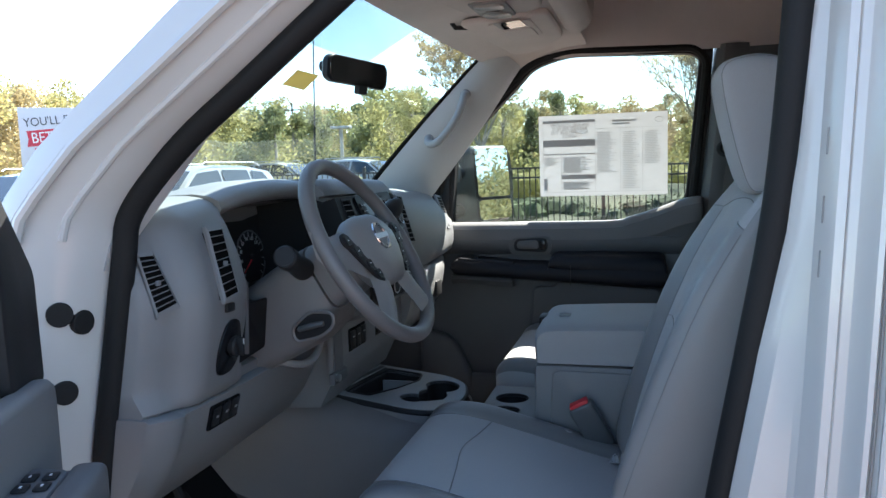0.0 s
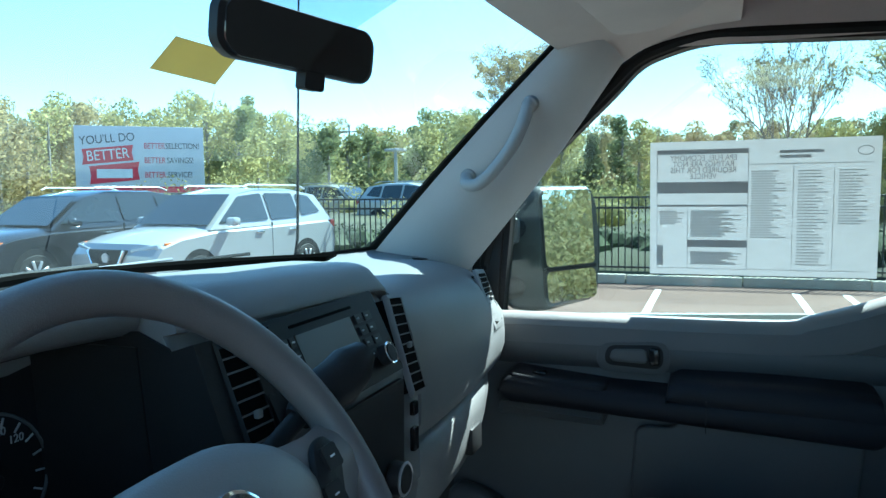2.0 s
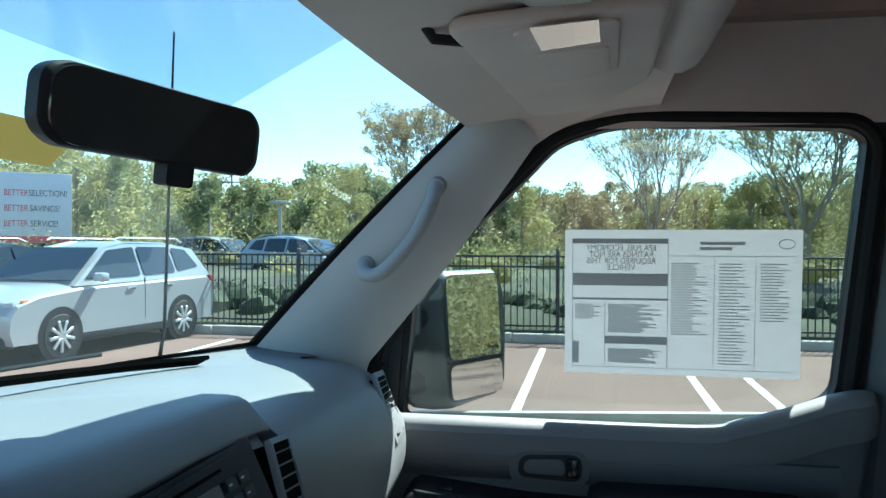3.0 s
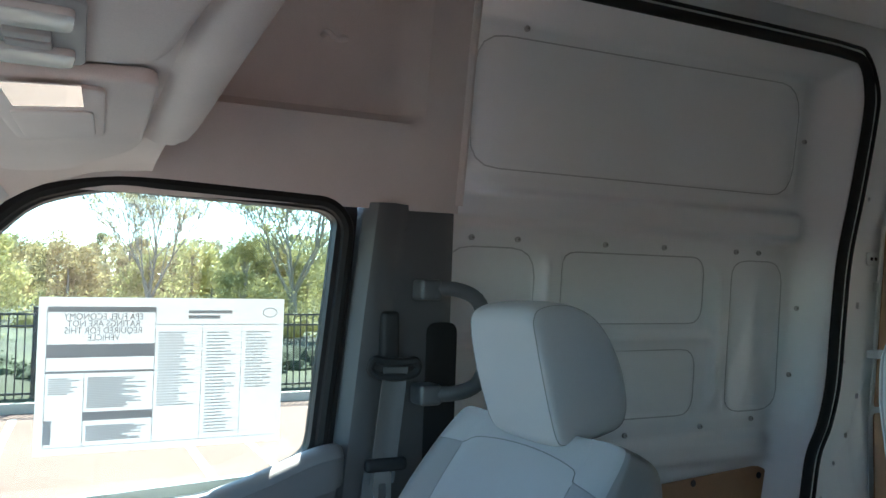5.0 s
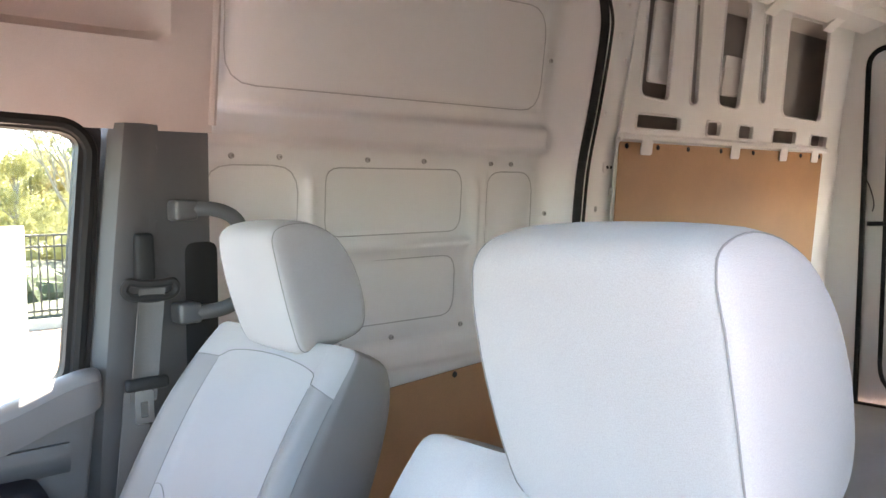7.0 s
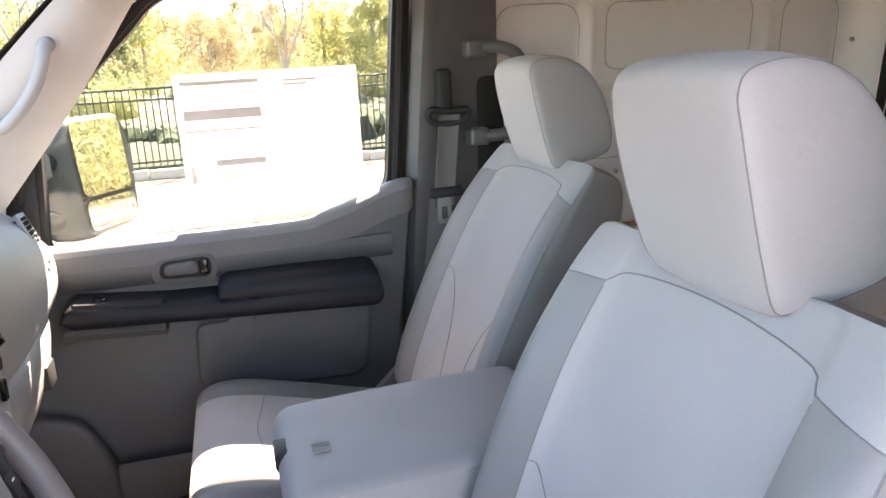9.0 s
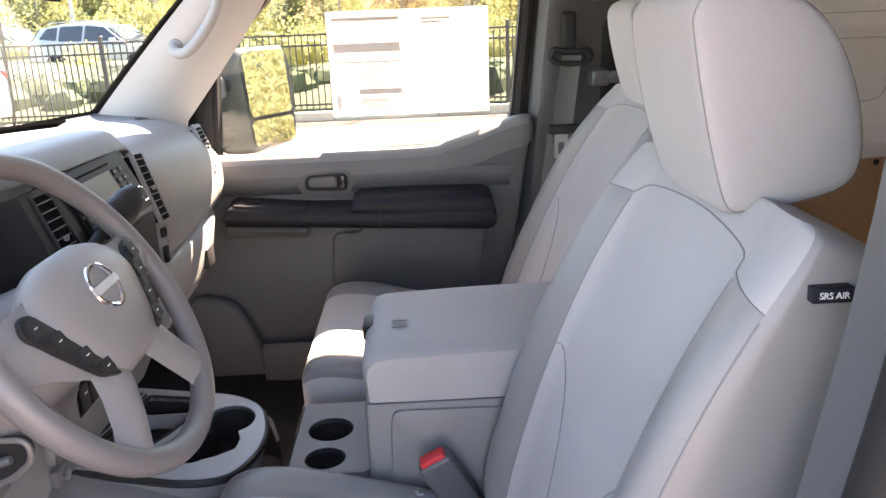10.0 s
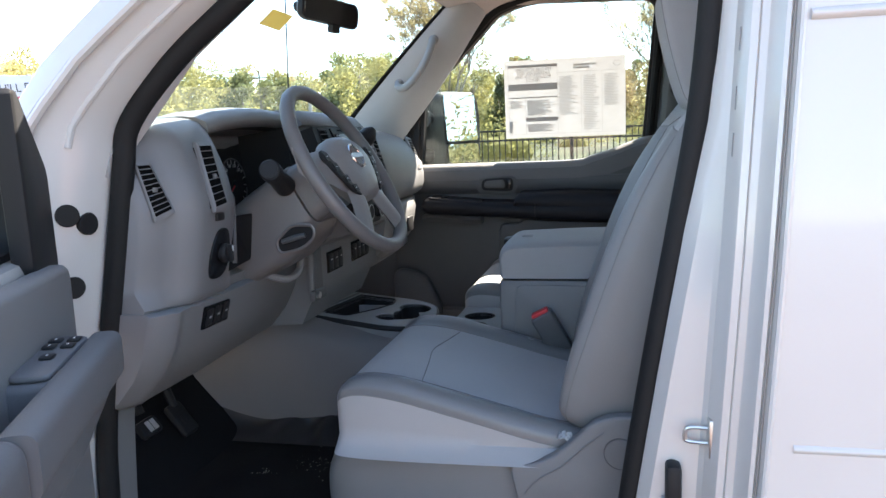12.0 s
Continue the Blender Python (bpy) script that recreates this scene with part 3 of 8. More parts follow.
def car(label, paint, at, turn, group="parked cars"):
    """A mid-size five-door car; nose along local -y."""
    c = thing("car", label, "car", group)
    W = 0.90
    body = [(-2.28, 0.30), (-2.34, 0.50), (-2.32, 0.72), (-2.20, 0.88), (-1.80, 1.00), (-1.05, 1.08), (0.2, 1.10), (1.5, 1.13), (2.15, 1.14), (2.30, 1.02), (2.33, 0.70), (2.28, 0.32), (0, 0.26)]
    secs = []
    for t in (-1, -0.97, -0.88, -0.6, 0, 0.6, 0.88, 0.97, 1):
        secs.append([(W * t, y * (1 - 0.045 * abs(t) ** 3), 0.26 + (z - 0.26) * (1 - 0.12 * abs(t) ** 8)) for y, z in body])
    part("body", loft(secs), paint, c, sharp=30)
    cab = [(-1.10, 1.06), (-0.35, 1.58), (0.2, 1.69), (1.2, 1.68), (1.85, 1.58), (2.20, 1.10)]
    secs = []
    for t in (-1, -0.95, -0.8, 0, 0.8, 0.95, 1):
        secs.append([(t * (0.86 - 0.20 * (z - 1.06) / 0.62) * 1.0, y, z - 0.03 * abs(t) ** 6) for y, z in cab])
    part("roof", loft(secs), paint, c, sharp=30)
    part("windscreen", sheet(lambda u, v: (lerp(-1, 1, u) * (0.80 - 0.16 * v), lerp(-1.06, -0.38, v) - 0.014, lerp(1.10, 1.575, v) + 0.016), 6, 4, 0.006), M["car_glass"], c)
    part("rear_window", sheet(lambda u, v: (lerp(-1, 1, u) * (0.78 - 0.12 * v), lerp(2.20, 1.90, v) + 0.02, lerp(1.16, 1.54, v)), 6, 3, 0.006), M["car_glass"], c)
    for s in (-1, 1):
        X = lambda z: s * (0.868 - 0.20 * (z - 1.06) / 0.62)
        for pts in ([(-0.88, 1.13), (-0.30, 1.55), (0.30, 1.60), (0.34, 1.14)], [(0.42, 1.14), (0.38, 1.60), (1.15, 1.59), (1.22, 1.16)], [(1.30, 1.18), (1.24, 1.58), (1.62, 1.54), (1.88, 1.24)]):
            bm = bmesh.new()
            bm.faces.new([bm.verts.new((X(z), y, z)) for y, z in rounded(pts, 0.05)])
            part("side_window", bm, M["car_glass"], c)
        part("roof_rail", tube([(s * 0.66, -0.1, 1.70), (s * 0.67, 0.0, 1.74), (s * 0.67, 1.4, 1.73), (s * 0.66, 1.6, 1.67)], 0.018, 6), M["silver"], c)
        part("headlight", prism([(s * 0.42, 0.80), (s * 0.84, 0.87), (s * 0.86, 0.78), (s * 0.50, 0.70)], lambda u, v: (u, -2.30 + 0.25 * abs(u) ** 3, v), (0, 0.12, 0.02), 0.01), M["lamp_glass"], c)
        part("turn_signal", box(s * 0.84, s * 0.875, -2.02, -1.88, 0.83, 0.89, 0.008), M["amber"], c)
        part("door_mirror", box(s * 0.90, s * 1.08, -0.80, -0.62, 1.08, 1.22, 0.04), paint, c)
        for y in (-0.05, 0.85):
            part("door_handle", box(s * 0.895, s * 0.925, y, y + 0.18, 0.93, 0.965, 0.008), M["chrome"], c)
        part("door_gap", box(s * 0.88, s * 0.903, 0.36, 0.368, 0.45, 1.10), M["black"], c)
        part("sill", box(s * 0.80, s * 0.905, -1.0, 1.2, 0.22, 0.36, 0.02), M["black"], c)
        part("tail_light", box(s * 0.62, s * 0.86, 2.18, 2.30, 0.92, 1.08, 0.02), M["car_red"], c)
        for y in (-1.38, 1.33):
            arch = part("wheel_arch", cyl((s * 0.70, y, 0.36), (s * 0.905, y, 0.36), 0.405, n=28), M["black"], c)
            w = part("wheel", cyl((s * 0.70, y, 0.345), (s * 0.915, y, 0.345), 0.345, n=28, bev=0.04), M["tyre"], c)
            part("rim", cyl((s * 0.85, y, 0.345), (s * 0.918, y, 0.345), 0.225, n=24, bev=0.01), M["black"], w)
            bm = cyl((s * 0.90, y, 0.345), (s * 0.93, y, 0.345), 0.05, n=10)
            for q in range(9):
                a = q * 0.69813 + 0.3
                box(-0.02, 0.02, -0.024, 0.024, 0.03, 0.23, 0.008, 1, bm, Matrix.Translation((s * 0.915, y, 0.345)) @ Matrix.Rotation(a, 4, 'X'))
            part("spoke_star", bm, M["silver"], w)
    part("grille", prism([(-0.40, 0.80), (0.40, 0.80), (0.26, 0.50), (-0.26, 0.50)], lambda u, v: (u, -2.335, v), (0, 0.06, 0), 0.01), M["black"], c)
    part("grille_trim", tube([(-0.38, -2.345, 0.79), (-0.24, -2.36, 0.52), (0.24, -2.36, 0.52), (0.38, -2.345, 0.79)], 0.022, 6), M["chrome"], c)
    part("badge", cyl((0, -2.34, 0.68), (0, -2.362, 0.68), 0.07, n=20), M["silver"], c)
    part("bumper", box(-0.80, 0.80, -2.30, -2.0, 0.24, 0.42, 0.05), M["black"], c)
    part("licence_bar", box(-0.16, 0.16, -2.352, -2.33, 0.44, 0.52, 0.004), M["mark_white"], c)
    c.matrix_basis = pose(*at, 0, 0, turn)
    return c


car("white mid-size sport utility car with roof rails and chrome grille", M["car_white"], (-7.88, 10.35, 0), -7)
car("black sport utility car with silver wheels", M["car_black"], (-10.62, 9.85, 0), -7)
for x, y, p, lab, tn in ((-9.5, 24.5, M["car_white"], "white car in the lot behind the fence", 80), (-14.0, 27.0, M["car_white"], "white car in the lot behind the fence", 80), (-17, 22.5, M["car_black"], "dark car in the lot behind the fence", 75)):
    car(lab, p, (x, y, 0.2), tn, "cars in the far lot")


def sign():
    s = thing("billboard", "white advertising banner board with red and dark lettering", "sign")
    c = Vector((-18.3, 20.0, 0))
    to_eye = Vector((0.25, -0.72, 0)) - c
    rz = math.atan2(to_eye.x, -to_eye.y)
    base = Matrix.Translation(c) @ Matrix.Rotation(rz, 4, 'Z') @ Matrix.Translation((0.34, 0, 0)) @ Matrix.Diagonal((0.86, 1, 0.94, 1))
    put = lambda bm: (bmesh.ops.transform(bm, matrix=base, verts=bm.verts[:]), bm)[1]
    W, Z0, Z1 = 2.36, 1.72, 4.12
    part("board", put(box(-W, W, -0.03, 0.03, Z0, Z1, 0.01)), M["sign_white"], s)
    part("red_band", put(box(-W + 0.01, W - 0.01, -0.036, -0.0305, Z0 + 0.02, Z0 + 0.24)), M["sign_red"], s)
    for x in (-1.9, 0, 1.9):
        part("post", put(box(x - 0.05, x + 0.05, 0.035, 0.13, 0, Z1 - 0.1)), M["pole"], s)
    def flag(x0, x1, z0, z1, sh):
        return put(prism([(x0, z0), (x1, z0 + sh), (x1 - 0.06, (z0 + z1) / 2 + sh), (x1, z1 + sh), (x0, z1), (x0 + 0.06, (z0 + z1) / 2)], lambda u, v: (u, -0.04, v), (0, 0.008, 0)))
    part("red_flag", flag(-2.12, -0.28, 2.75, 3.30, 0.16), M["sign_red"], s)
    part("red_flag", flag(-1.88, -0.08, 2.06, 2.70, 0.16), M["sign_red"], s)
    f = Matrix.Rotation(math.pi / 2, 4, 'X')
    lay = lambda x, z, r=0: base @ Matrix.Translation((x, -0.044, z)) @ Matrix.Rotation(radians(-r), 4, 'Y') @ f
    letters("YOU'LL DO", 0.42, lay(-1.2, 3.66, 5), M["sign_ink"], s, squash=0.92)
    letters("BETTER", 0.52, lay(-1.2, 3.10, 5), M["mark_white"], s, squash=0.88)
    part("name_bar", put(box(-1.62, -0.34, -0.047, -0.041, 2.28, 2.60, m=None)), M["mark_white"], s)
    for i, w in enumerate(("SELECTION!", "SAVINGS!", "SERVICE!")):
        z = 3.42 - i * 0.52
        letters("BETTER", 0.30, lay(0.50, z), M["sign_red"], s, squash=0.78)
        letters(w, 0.30, lay((1.55, 1.45, 1.43)[i], z), M["sign_ink"], s, squash=0.80)


sign()


def lamp_pole(x, y, h, name, label, material, arm):
    p = thing(name, label, "lamp post" if arm else "utility pole")
    part("pole", tube([(x, y, 0), (x, y, h)], [0.10, 0.07], 10), material, p)
    if arm:
        part("base", cyl((x, y, 0), (x, y, 0.6), 0.25, n=14, bev=0.03), M["concrete"], p)
        part("lamp_head", box(x - 0.45, x + 0.45, y - 0.18, y + 0.18, h - 0.02, h + 0.10, 0.03), material, p)
    else:
        part("crossbar", box(x - 0.9, x + 0.9, y - 0.05, y + 0.05, h - 0.6, h - 0.5), material, p)


lamp_pole(-30.7, 44.6, 5.6, "lamp_post", "grey steel car-park lamp post with flat head", M["pole"], True)
lamp_pole(-12.6, 29.4, 3.3, "lamp_post", "slim grey lamp post with flat head", M["pole"], True)
lamp_pole(-28.0, 56.0, 7.0, "utility_pole", "weathered wooden utility pole", M["woodpole"], False)

# ---- van: floor, roof, walls ----
def ws(u, v):
    """The windscreen: u from -1 (driver's side) to 1, v from the cowl to the header."""
    u2 = u * u
    p0 = Vector((-0.90 + 0.42 * u2, 0.745 * u, 1.44 + 0.045 * u2))
    p1 = Vector((-0.12 + 0.075 * u2, 0.715 * u, 1.957 - 0.038 * u2))
    return p0.lerp(p1, v) + Vector((-0.004, 0, 0.005)) * (4 * v * (1 - v))


def floor():
    f = thing("floor", "van floor with black rubber mat in the cab", "floor", kind="structure")
    part("floor_slab", box(-0.75, 4.25, -0.93, 0.98, 0.62, 0.70), M["cavity"], f)
    part("rubber_mat", sheet(lambda u, v: (lerp(-0.62, 0.98, u), lerp(-0.86, 0.86, v), 0.708 + 0.004 * math.sin(u * 40) * math.sin(v * 33) + max(0, 0.12 - u) * 1.6), 40, 36), M["mat_floor"], f)
    rng = random.Random(5)
    v, g = [], []
    for _ in range(90):
        c = rng.choice(((-0.14, -0.42, 0.035), (-0.16, -0.44, 0.02), (-0.10, -0.47, 0.03), (-0.25, -0.50, 0.012)))
        x, y, s = rng.gauss(c[0], c[2]), rng.gauss(c[1], c[2]), rng.uniform(0.0006, 0.0026)
        k = len(v)
        v += [(x + s * math.cos(a) * rng.uniform(.5, 1.6), y + s * math.sin(a), 0.7155) for a in (0.3, 1.9, 3.4, 5.1)]
        g.append((k, k + 1, k + 2, k + 3))
    o = raw("dust_specks", v, g, M["dust"], f)
    part("kick_panel", box(-0.80, -0.26, 0.862, 0.880, 0.66, 1.26, 0.004), M["door"], f, "dark grey kick panel")
    part("step_sill", box(-0.40, 0.62, -1.00, -0.84, 0.50, 0.72, 0.02), M["paint"], f)
    part("step_tread", box(-0.36, 0.58, -0.985, -0.86, 0.722, 0.735, 0.004), M["black"], f)


floor()


def roof_z(x, head):
    """Height of the roof skin, rising from the windscreen header to the high roof."""
    t = max(0.0, min(1.0, (x - head.x) / 0.75))
    return lerp(head.z + 0.018, 2.67, 1 - (1 - t) ** 1.6)


def cargo_roof():
    bm = sheet(lambda u, v: (lerp(0.92, 4.3, u), lerp(-0.80, 0.80, v), 2.60 + 0.03 * math.sin(math.pi * v)), 6, 8, 0.01)
    for x in (2.78, 3.32, 3.86):
        loft([[(x + a, y, z + 0.03 * math.cos(y * 1.9)) for a, z in ((-0.10, 2.597), (-0.05, 2.555), (0.05, 2.555), (0.10, 2.597))] for y in np.linspace(-0.78, 0.78, 9)], bm=bm)
        loft([[(x + a, y, z) for a, z in ((-0.045, 2.548 + h), (0.045, 2.548 + h), (0.05, 2.60), (-0.05, 2.60))] for y, h in ((0.60, 0.025), (0.68, 0.005), (0.74, -0.03), (0.775, -0.06))], bm=bm)
        for y in (-0.45, -0.2, 0.0, 0.22, 0.48):
            box(x - 0.020, x + 0.020, y - 0.07, y + 0.07, 2.548, 2.60, 0.010, 1, bm)
    for y in (0.70, -0.70):
        loft([[(x, y + a, z) for a, z in ((-0.07, 2.60), (-0.045, 2.55), (0.06, 2.52), (0.09, 2.60))] for x in (0.95, 2.0, 3.0, 4.25)], bm=bm)
    tagged(part("ceiling", bm, M["paint_in"]), "white painted steel cargo roof with cross ribs", "ceiling", kind="structure")
    def skin(u, v):
        head = ws(2 * v - 1, 1.0)
        x = lerp(head.x - 0.004, 4.35, u ** 1.4)
        return (x, (2 * v - 1) * table((0.0, 0.25, 0.6), (0.80, 0.88, 0.93), x), roof_z(x, head) - 0.15 * abs(2 * v - 1) ** 6 * min(1, max(0, x)))
    bm = sheet(skin, 40, 20, 0.012)
    tagged(part("roof", bm, M["paint"]), "white painted high roof of the van", "roof", kind="structure")


cargo_roof()


def side_y(z):
    return table((0.5, 1.25, 1.9, 2.6), (1.03, 1.03, 0.965, 0.86), z)


def cargo_wall():
    """Passenger side behind the seats: closed sliding door, its frame, and the lined rear side."""
    w = thing("wall_passenger_side", "white painted steel cargo wall with a ribbed sliding door and hardboard lining", "wall", kind="structure")
    sy = lambda off: (lambda u, v: (u, side_y(v) + off, v))
    part("outer_skin", sheet(lambda u, v: (lerp(0.735, 4.3, u), side_y(lerp(0.45, 2.66, v)) + 0.075, lerp(0.45, 2.66, v)), 4, 12, 0.01), M["paint"], w)
    # sliding door: one pressed sheet with ribs, sunk fields and an edge that flares towards its frame
    edge = lambda z: table((0.6, 0.99, 1.27, 1.36, 1.48, 1.66, 1.85, 2.05, 2.25, 2.42), (2.03, 2.06, 2.125, 2.165, 2.19, 2.195, 2.205, 2.235, 2.255, 2.26), z)
    fields = [(rounded([(1.008, 2.036), (2.105, 2.036), (2.108, 2.362), (1.008, 2.352)], 0.085), (1.008, 2.107, 2.036, 2.358)), (rrect(1.30, 1.785, 1.655, 1.842, 0.045), (1.30, 1.785, 1.655, 1.842)),
              (rrect(0.965, 1.217, 1.50, 1.845, 0.07), (0.965, 1.217, 1.50, 1.845)), (rrect(1.893, 2.097, 1.395, 1.838, 0.06), (1.893, 2.097, 1.395, 1.838)), (rrect(1.15, 1.77, 1.395, 1.582, 0.05), (1.15, 1.77, 1.395, 1.582))]
    step = lambda a, b, q: (lambda t: t * t * (3 - 2 * t))(max(0.0, min(1.0, (q - a) / (b - a))))
    bar = lambda q, a, b, soft: step(a - soft, a + soft, q) * (1 - step(b - soft, b + soft, q))

    def press(x, z):
        """How far the sheet stands proud of the plain wall, towards the inside."""
        d = 0.046 * step(1.894, 1.912, z) * (1 - step(1.965, 2.000, z)) * bar(x, 0.93, 2.13, 0.03)
        d = max(d, 0.016 * bar(x, 1.236, 1.262, 0.012) * bar(z, 1.40, 1.815, 0.03))
        d = max(d, 0.018 * bar(x, 1.818, 1.852, 0.014) * bar(z, 1.43, 1.80, 0.035))
        d = max(d, 0.014 * bar(z, 1.604, 1.630, 0.012) * bar(x, 1.0, 1.835, 0.03))
        d = max(d, 0.020 * bar(z, 1.255, 1.325, 0.014) * bar(x, 0.96, 2.06, 0.03))
        for _, (x0, x1, z0, z1) in fields:
            d -= 0.005 * bar(x, x0, x1, 0.006) * bar(z, z0, z1, 0.006)
        t = step(edge(z) - 0.115, edge(z) + 0.01, x)
        return d * (1 - t) + 0.098 * t ** 1.5 + 0.095 * step(2.375, 2.43, z) ** 1.4 * (1 - t)
    skin = lambda u, v: (lambda z: (lambda x: (x, side_y(z) + 0.004 - press(x, z), z))(lerp(0.90, edge(z), u)))(lerp(0.58, 2.43, v))
    part("door_skin", sheet(skin, 170, 200), M["paint_in"], w, "pressed white inner skin of the sliding door", sharp=80)
    part("frame_filler", sheet(lambda u, v: (lerp(0.735, 1.0, u), side_y(lerp(0.6, 2.55, v)) + 0.035, lerp(0.6, 2.55, v)), 2, 10, 0.006), M["paint_in"], w)
    # unseen lid over the cavity, in the same shade-dark grey
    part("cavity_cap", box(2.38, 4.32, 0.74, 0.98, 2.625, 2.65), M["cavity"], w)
    part("cavity_end", box(4.265, 4.32, 0.82, 1.06, 0.60, 2.66), M["paint"], w)
    # thin grey outlines painting the soft shade around each sunk field
    for o, _ in fields:
        part("panel_groove", tube([(u, side_y(v) + 0.004 - press(u, v) - 0.0002, v) for u, v in o], 0.0019, 5, closed=True), M["groove"], w)
    path = [(edge(z) + 0.012, side_y(z) - 0.104, z) for z in (0.60, 0.85, 0.99, 1.15, 1.27, 1.36, 1.48, 1.66, 1.85, 2.05, 2.25)] + [(2.262, side_y(2.34) - 0.104, 2.345), (2.225, side_y(2.42) - 0.104, 2.415), (2.15, side_y(2.43) - 0.104, 2.432), (1.9, side_y(2.43) - 0.104, 2.436), (0.95, side_y(2.43) - 0.104, 2.436)]
    part("door_seal", tube(smooth_path(path, 6), 0.0145, 10), M["rubber"], w, "black rubber door seal")
    part("seal_lip", tube(smooth_path([(x + (0.022 if z < 2.40 else 0), y - 0.012, z + (0.022 if z > 2.40 else 0)) for x, y, z in path], 6), 0.0055, 8), M["rubber"], w)
    for x, z in ((1.03, 1.866), (1.16, 1.866), (1.43, 1.864), (1.63, 1.864), (1.90, 1.862), (1.99, 1.862), (2.135, 1.70), (2.125, 1.50), (2.00, 1.372), (1.80, 1.36), (1.53, 1.352), (1.35, 1.352), (1.14, 2.375), (2.135, 2.2)):
        y = side_y(z) - press(x, z)
        part("panel_clip", cyl((x, y + 0.004, z), (x, y - 0.004, z), 0.0075, n=10, bev=0.001), M["groove"], w)
        part("clip_hole", cyl((x + 0.002, y - 0.0035, z), (x + 0.002, y - 0.0046, z), 0.0035, n=8), M["cavity"], w)
    # hardboard on the lower door
    b = rounded([(1.0, 0.78), (2.045, 0.78), (2.085, 1.19), (2.03, 1.235), (1.45, 1.20), (1.40, 1.19), (1.0, 1.19)], [0.02, 0.03, 0.04, 0.04, 0.02, 0.02, 0.02])
    board = part("hardboard_panel", prism(b, lambda u, v: (u, side_y(v) - 0.012, v), (0, -0.005, 0), 0.0015, 1), M["wood"], w, "tan hardboard lining panel")
    for x, z in ((1.765, 1.205), (2.02, 1.205), (2.05, 0.95), (1.5, 1.17), (1.2, 1.16)):
        part("rivet", cyl((x, side_y(z) - 0.017, z), (x, side_y(z) - 0.021, z), 0.010, n=12, bev=0.002), M["black"], w)
    # frame pillar behind the door
    q = lambda u, v: (u, side_y(v) - 0.065, v)
    holes = [rrect(x, x + a, z, z + b, 0.005) for x, z, a, b in ((2.40, 2.29, 0.014, 0.022), (2.33, 2.36, 0.012, 0.014), (2.43, 2.40, 0.012, 0.014), (2.44, 2.21, 0.012, 0.02), (2.36, 2.03, 0.012, 0.014), (2.42, 1.755, 0.018, 0.03), (2.345, 1.70, 0.016, 0.02), (2.37, 1.42, 0.014, 0.018), (2.30, 1.53, 0.012, 0.014), (2.26, 1.36, 0.012, 0.014), (2.33, 1.30, 0.014, 0.018), (2.28, 1.22, 0.012, 0.014), (2.22, 1.12, 0.012, 0.014))]
    part("frame_pillar", plate([(0.93, 2.58), (2.55, 2.58), (2.53, 2.07), (2.49, 1.9), (2.47, 1.6), (2.45, 0.70), (2.05, 0.70), (2.075, 0.99), (2.14, 1.27), (2.205, 1.48), (2.22, 1.85), (2.27, 2.25), (2.27, 2.38), (2.22, 2.44), (2.14, 2.45), (0.93, 2.45)], holes, q, (0, 0.012, 0)), M["paint_in"], w)
    part("striker_plate", prism(rrect(2.375, 2.47, 1.835, 1.875, 0.012), lambda u, v: (u, side_y(v) - 0.067, v), (0, -0.005, 0), 0.001), M["paint_in"], w)
    for x in (2.395, 2.415, 2.45):
        part("screw_hole", cyl((x, side_y(1.855) - 0.0725, 1.855), (x, side_y(1.855) - 0.0735, 1.855), 0.006, n=10), M["black"], w)
    part("pillar_bracket", box(2.36, 2.42, 0.86, 0.90, 1.55, 1.575, 0.004), M["paint_in"], w)
    # rear side: inner frame with slots, cavity behind
    q2 = lambda u, v: (u, side_y(v) - 0.075, v)
    slots = [rounded(o, r) for o, r in (([(2.535, 2.11), (2.715, 2.10), (2.695, 2.525), (2.525, 2.525)], 0.035), ([(2.855, 2.10), (2.912, 2.10), (2.865, 2.515), (2.815, 2.505)], 0.028), ([(3.055, 2.11), (3.222, 2.10), (3.222, 2.535), (3.025, 2.525)], 0.035),
             ([(3.378, 2.14), (3.432, 2.14), (3.392, 2.51), (3.33, 2.505)], 0.028), ([(3.59, 2.10), (3.985, 2.09), (3.95, 2.532), (3.545, 2.525)], 0.045))] + [
             rrect(2.53, 2.81, 1.995, 2.050, 0.015), rrect(2.995, 3.10, 1.988, 2.048, 0.018), rrect(3.24, 3.36, 1.985, 2.045, 0.018), rrect(3.535, 3.755, 1.977, 2.040, 0.018), rrect(3.905, 4.08, 1.975, 2.032, 0.018)]
    part("inner_frame", plate([(2.44, 1.93), (4.24, 1.93), (4.24, 2.62), (2.50, 2.62)], slots, q2, (0, 0.014, 0)), M["paint_in"], w)
    for s in slots:
        part("slot_lip", tube([(u, side_y(v) - 0.075, v) for u, v in s], 0.006, 6, closed=True), M["paint_in"], w)
    # backing sheet: the shade behind the slots is in its dark colour
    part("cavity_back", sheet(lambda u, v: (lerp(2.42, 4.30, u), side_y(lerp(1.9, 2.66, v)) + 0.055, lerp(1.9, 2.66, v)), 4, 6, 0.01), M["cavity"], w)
    for x0, x1, z0, z1 in ((2.62, 2.76, 2.17, 2.46), (3.13, 3.26, 2.16, 2.32)):
        part("stiffener", prism(rrect(x0, x1, z0, z1, 0.015), lambda u, v: (u, side_y(v) - 0.03, v), (0, -0.012, 0), 0.004), M["paint_in"], w)
    part("rail", loft([[(x, side_y(1.95) - d, z) for z, d in ((1.945, 0.078), (1.955, 0.095), (1.968, 0.095), (1.98, 0.078))] for x in (2.44, 4.08)]), M["paint_in"], w)
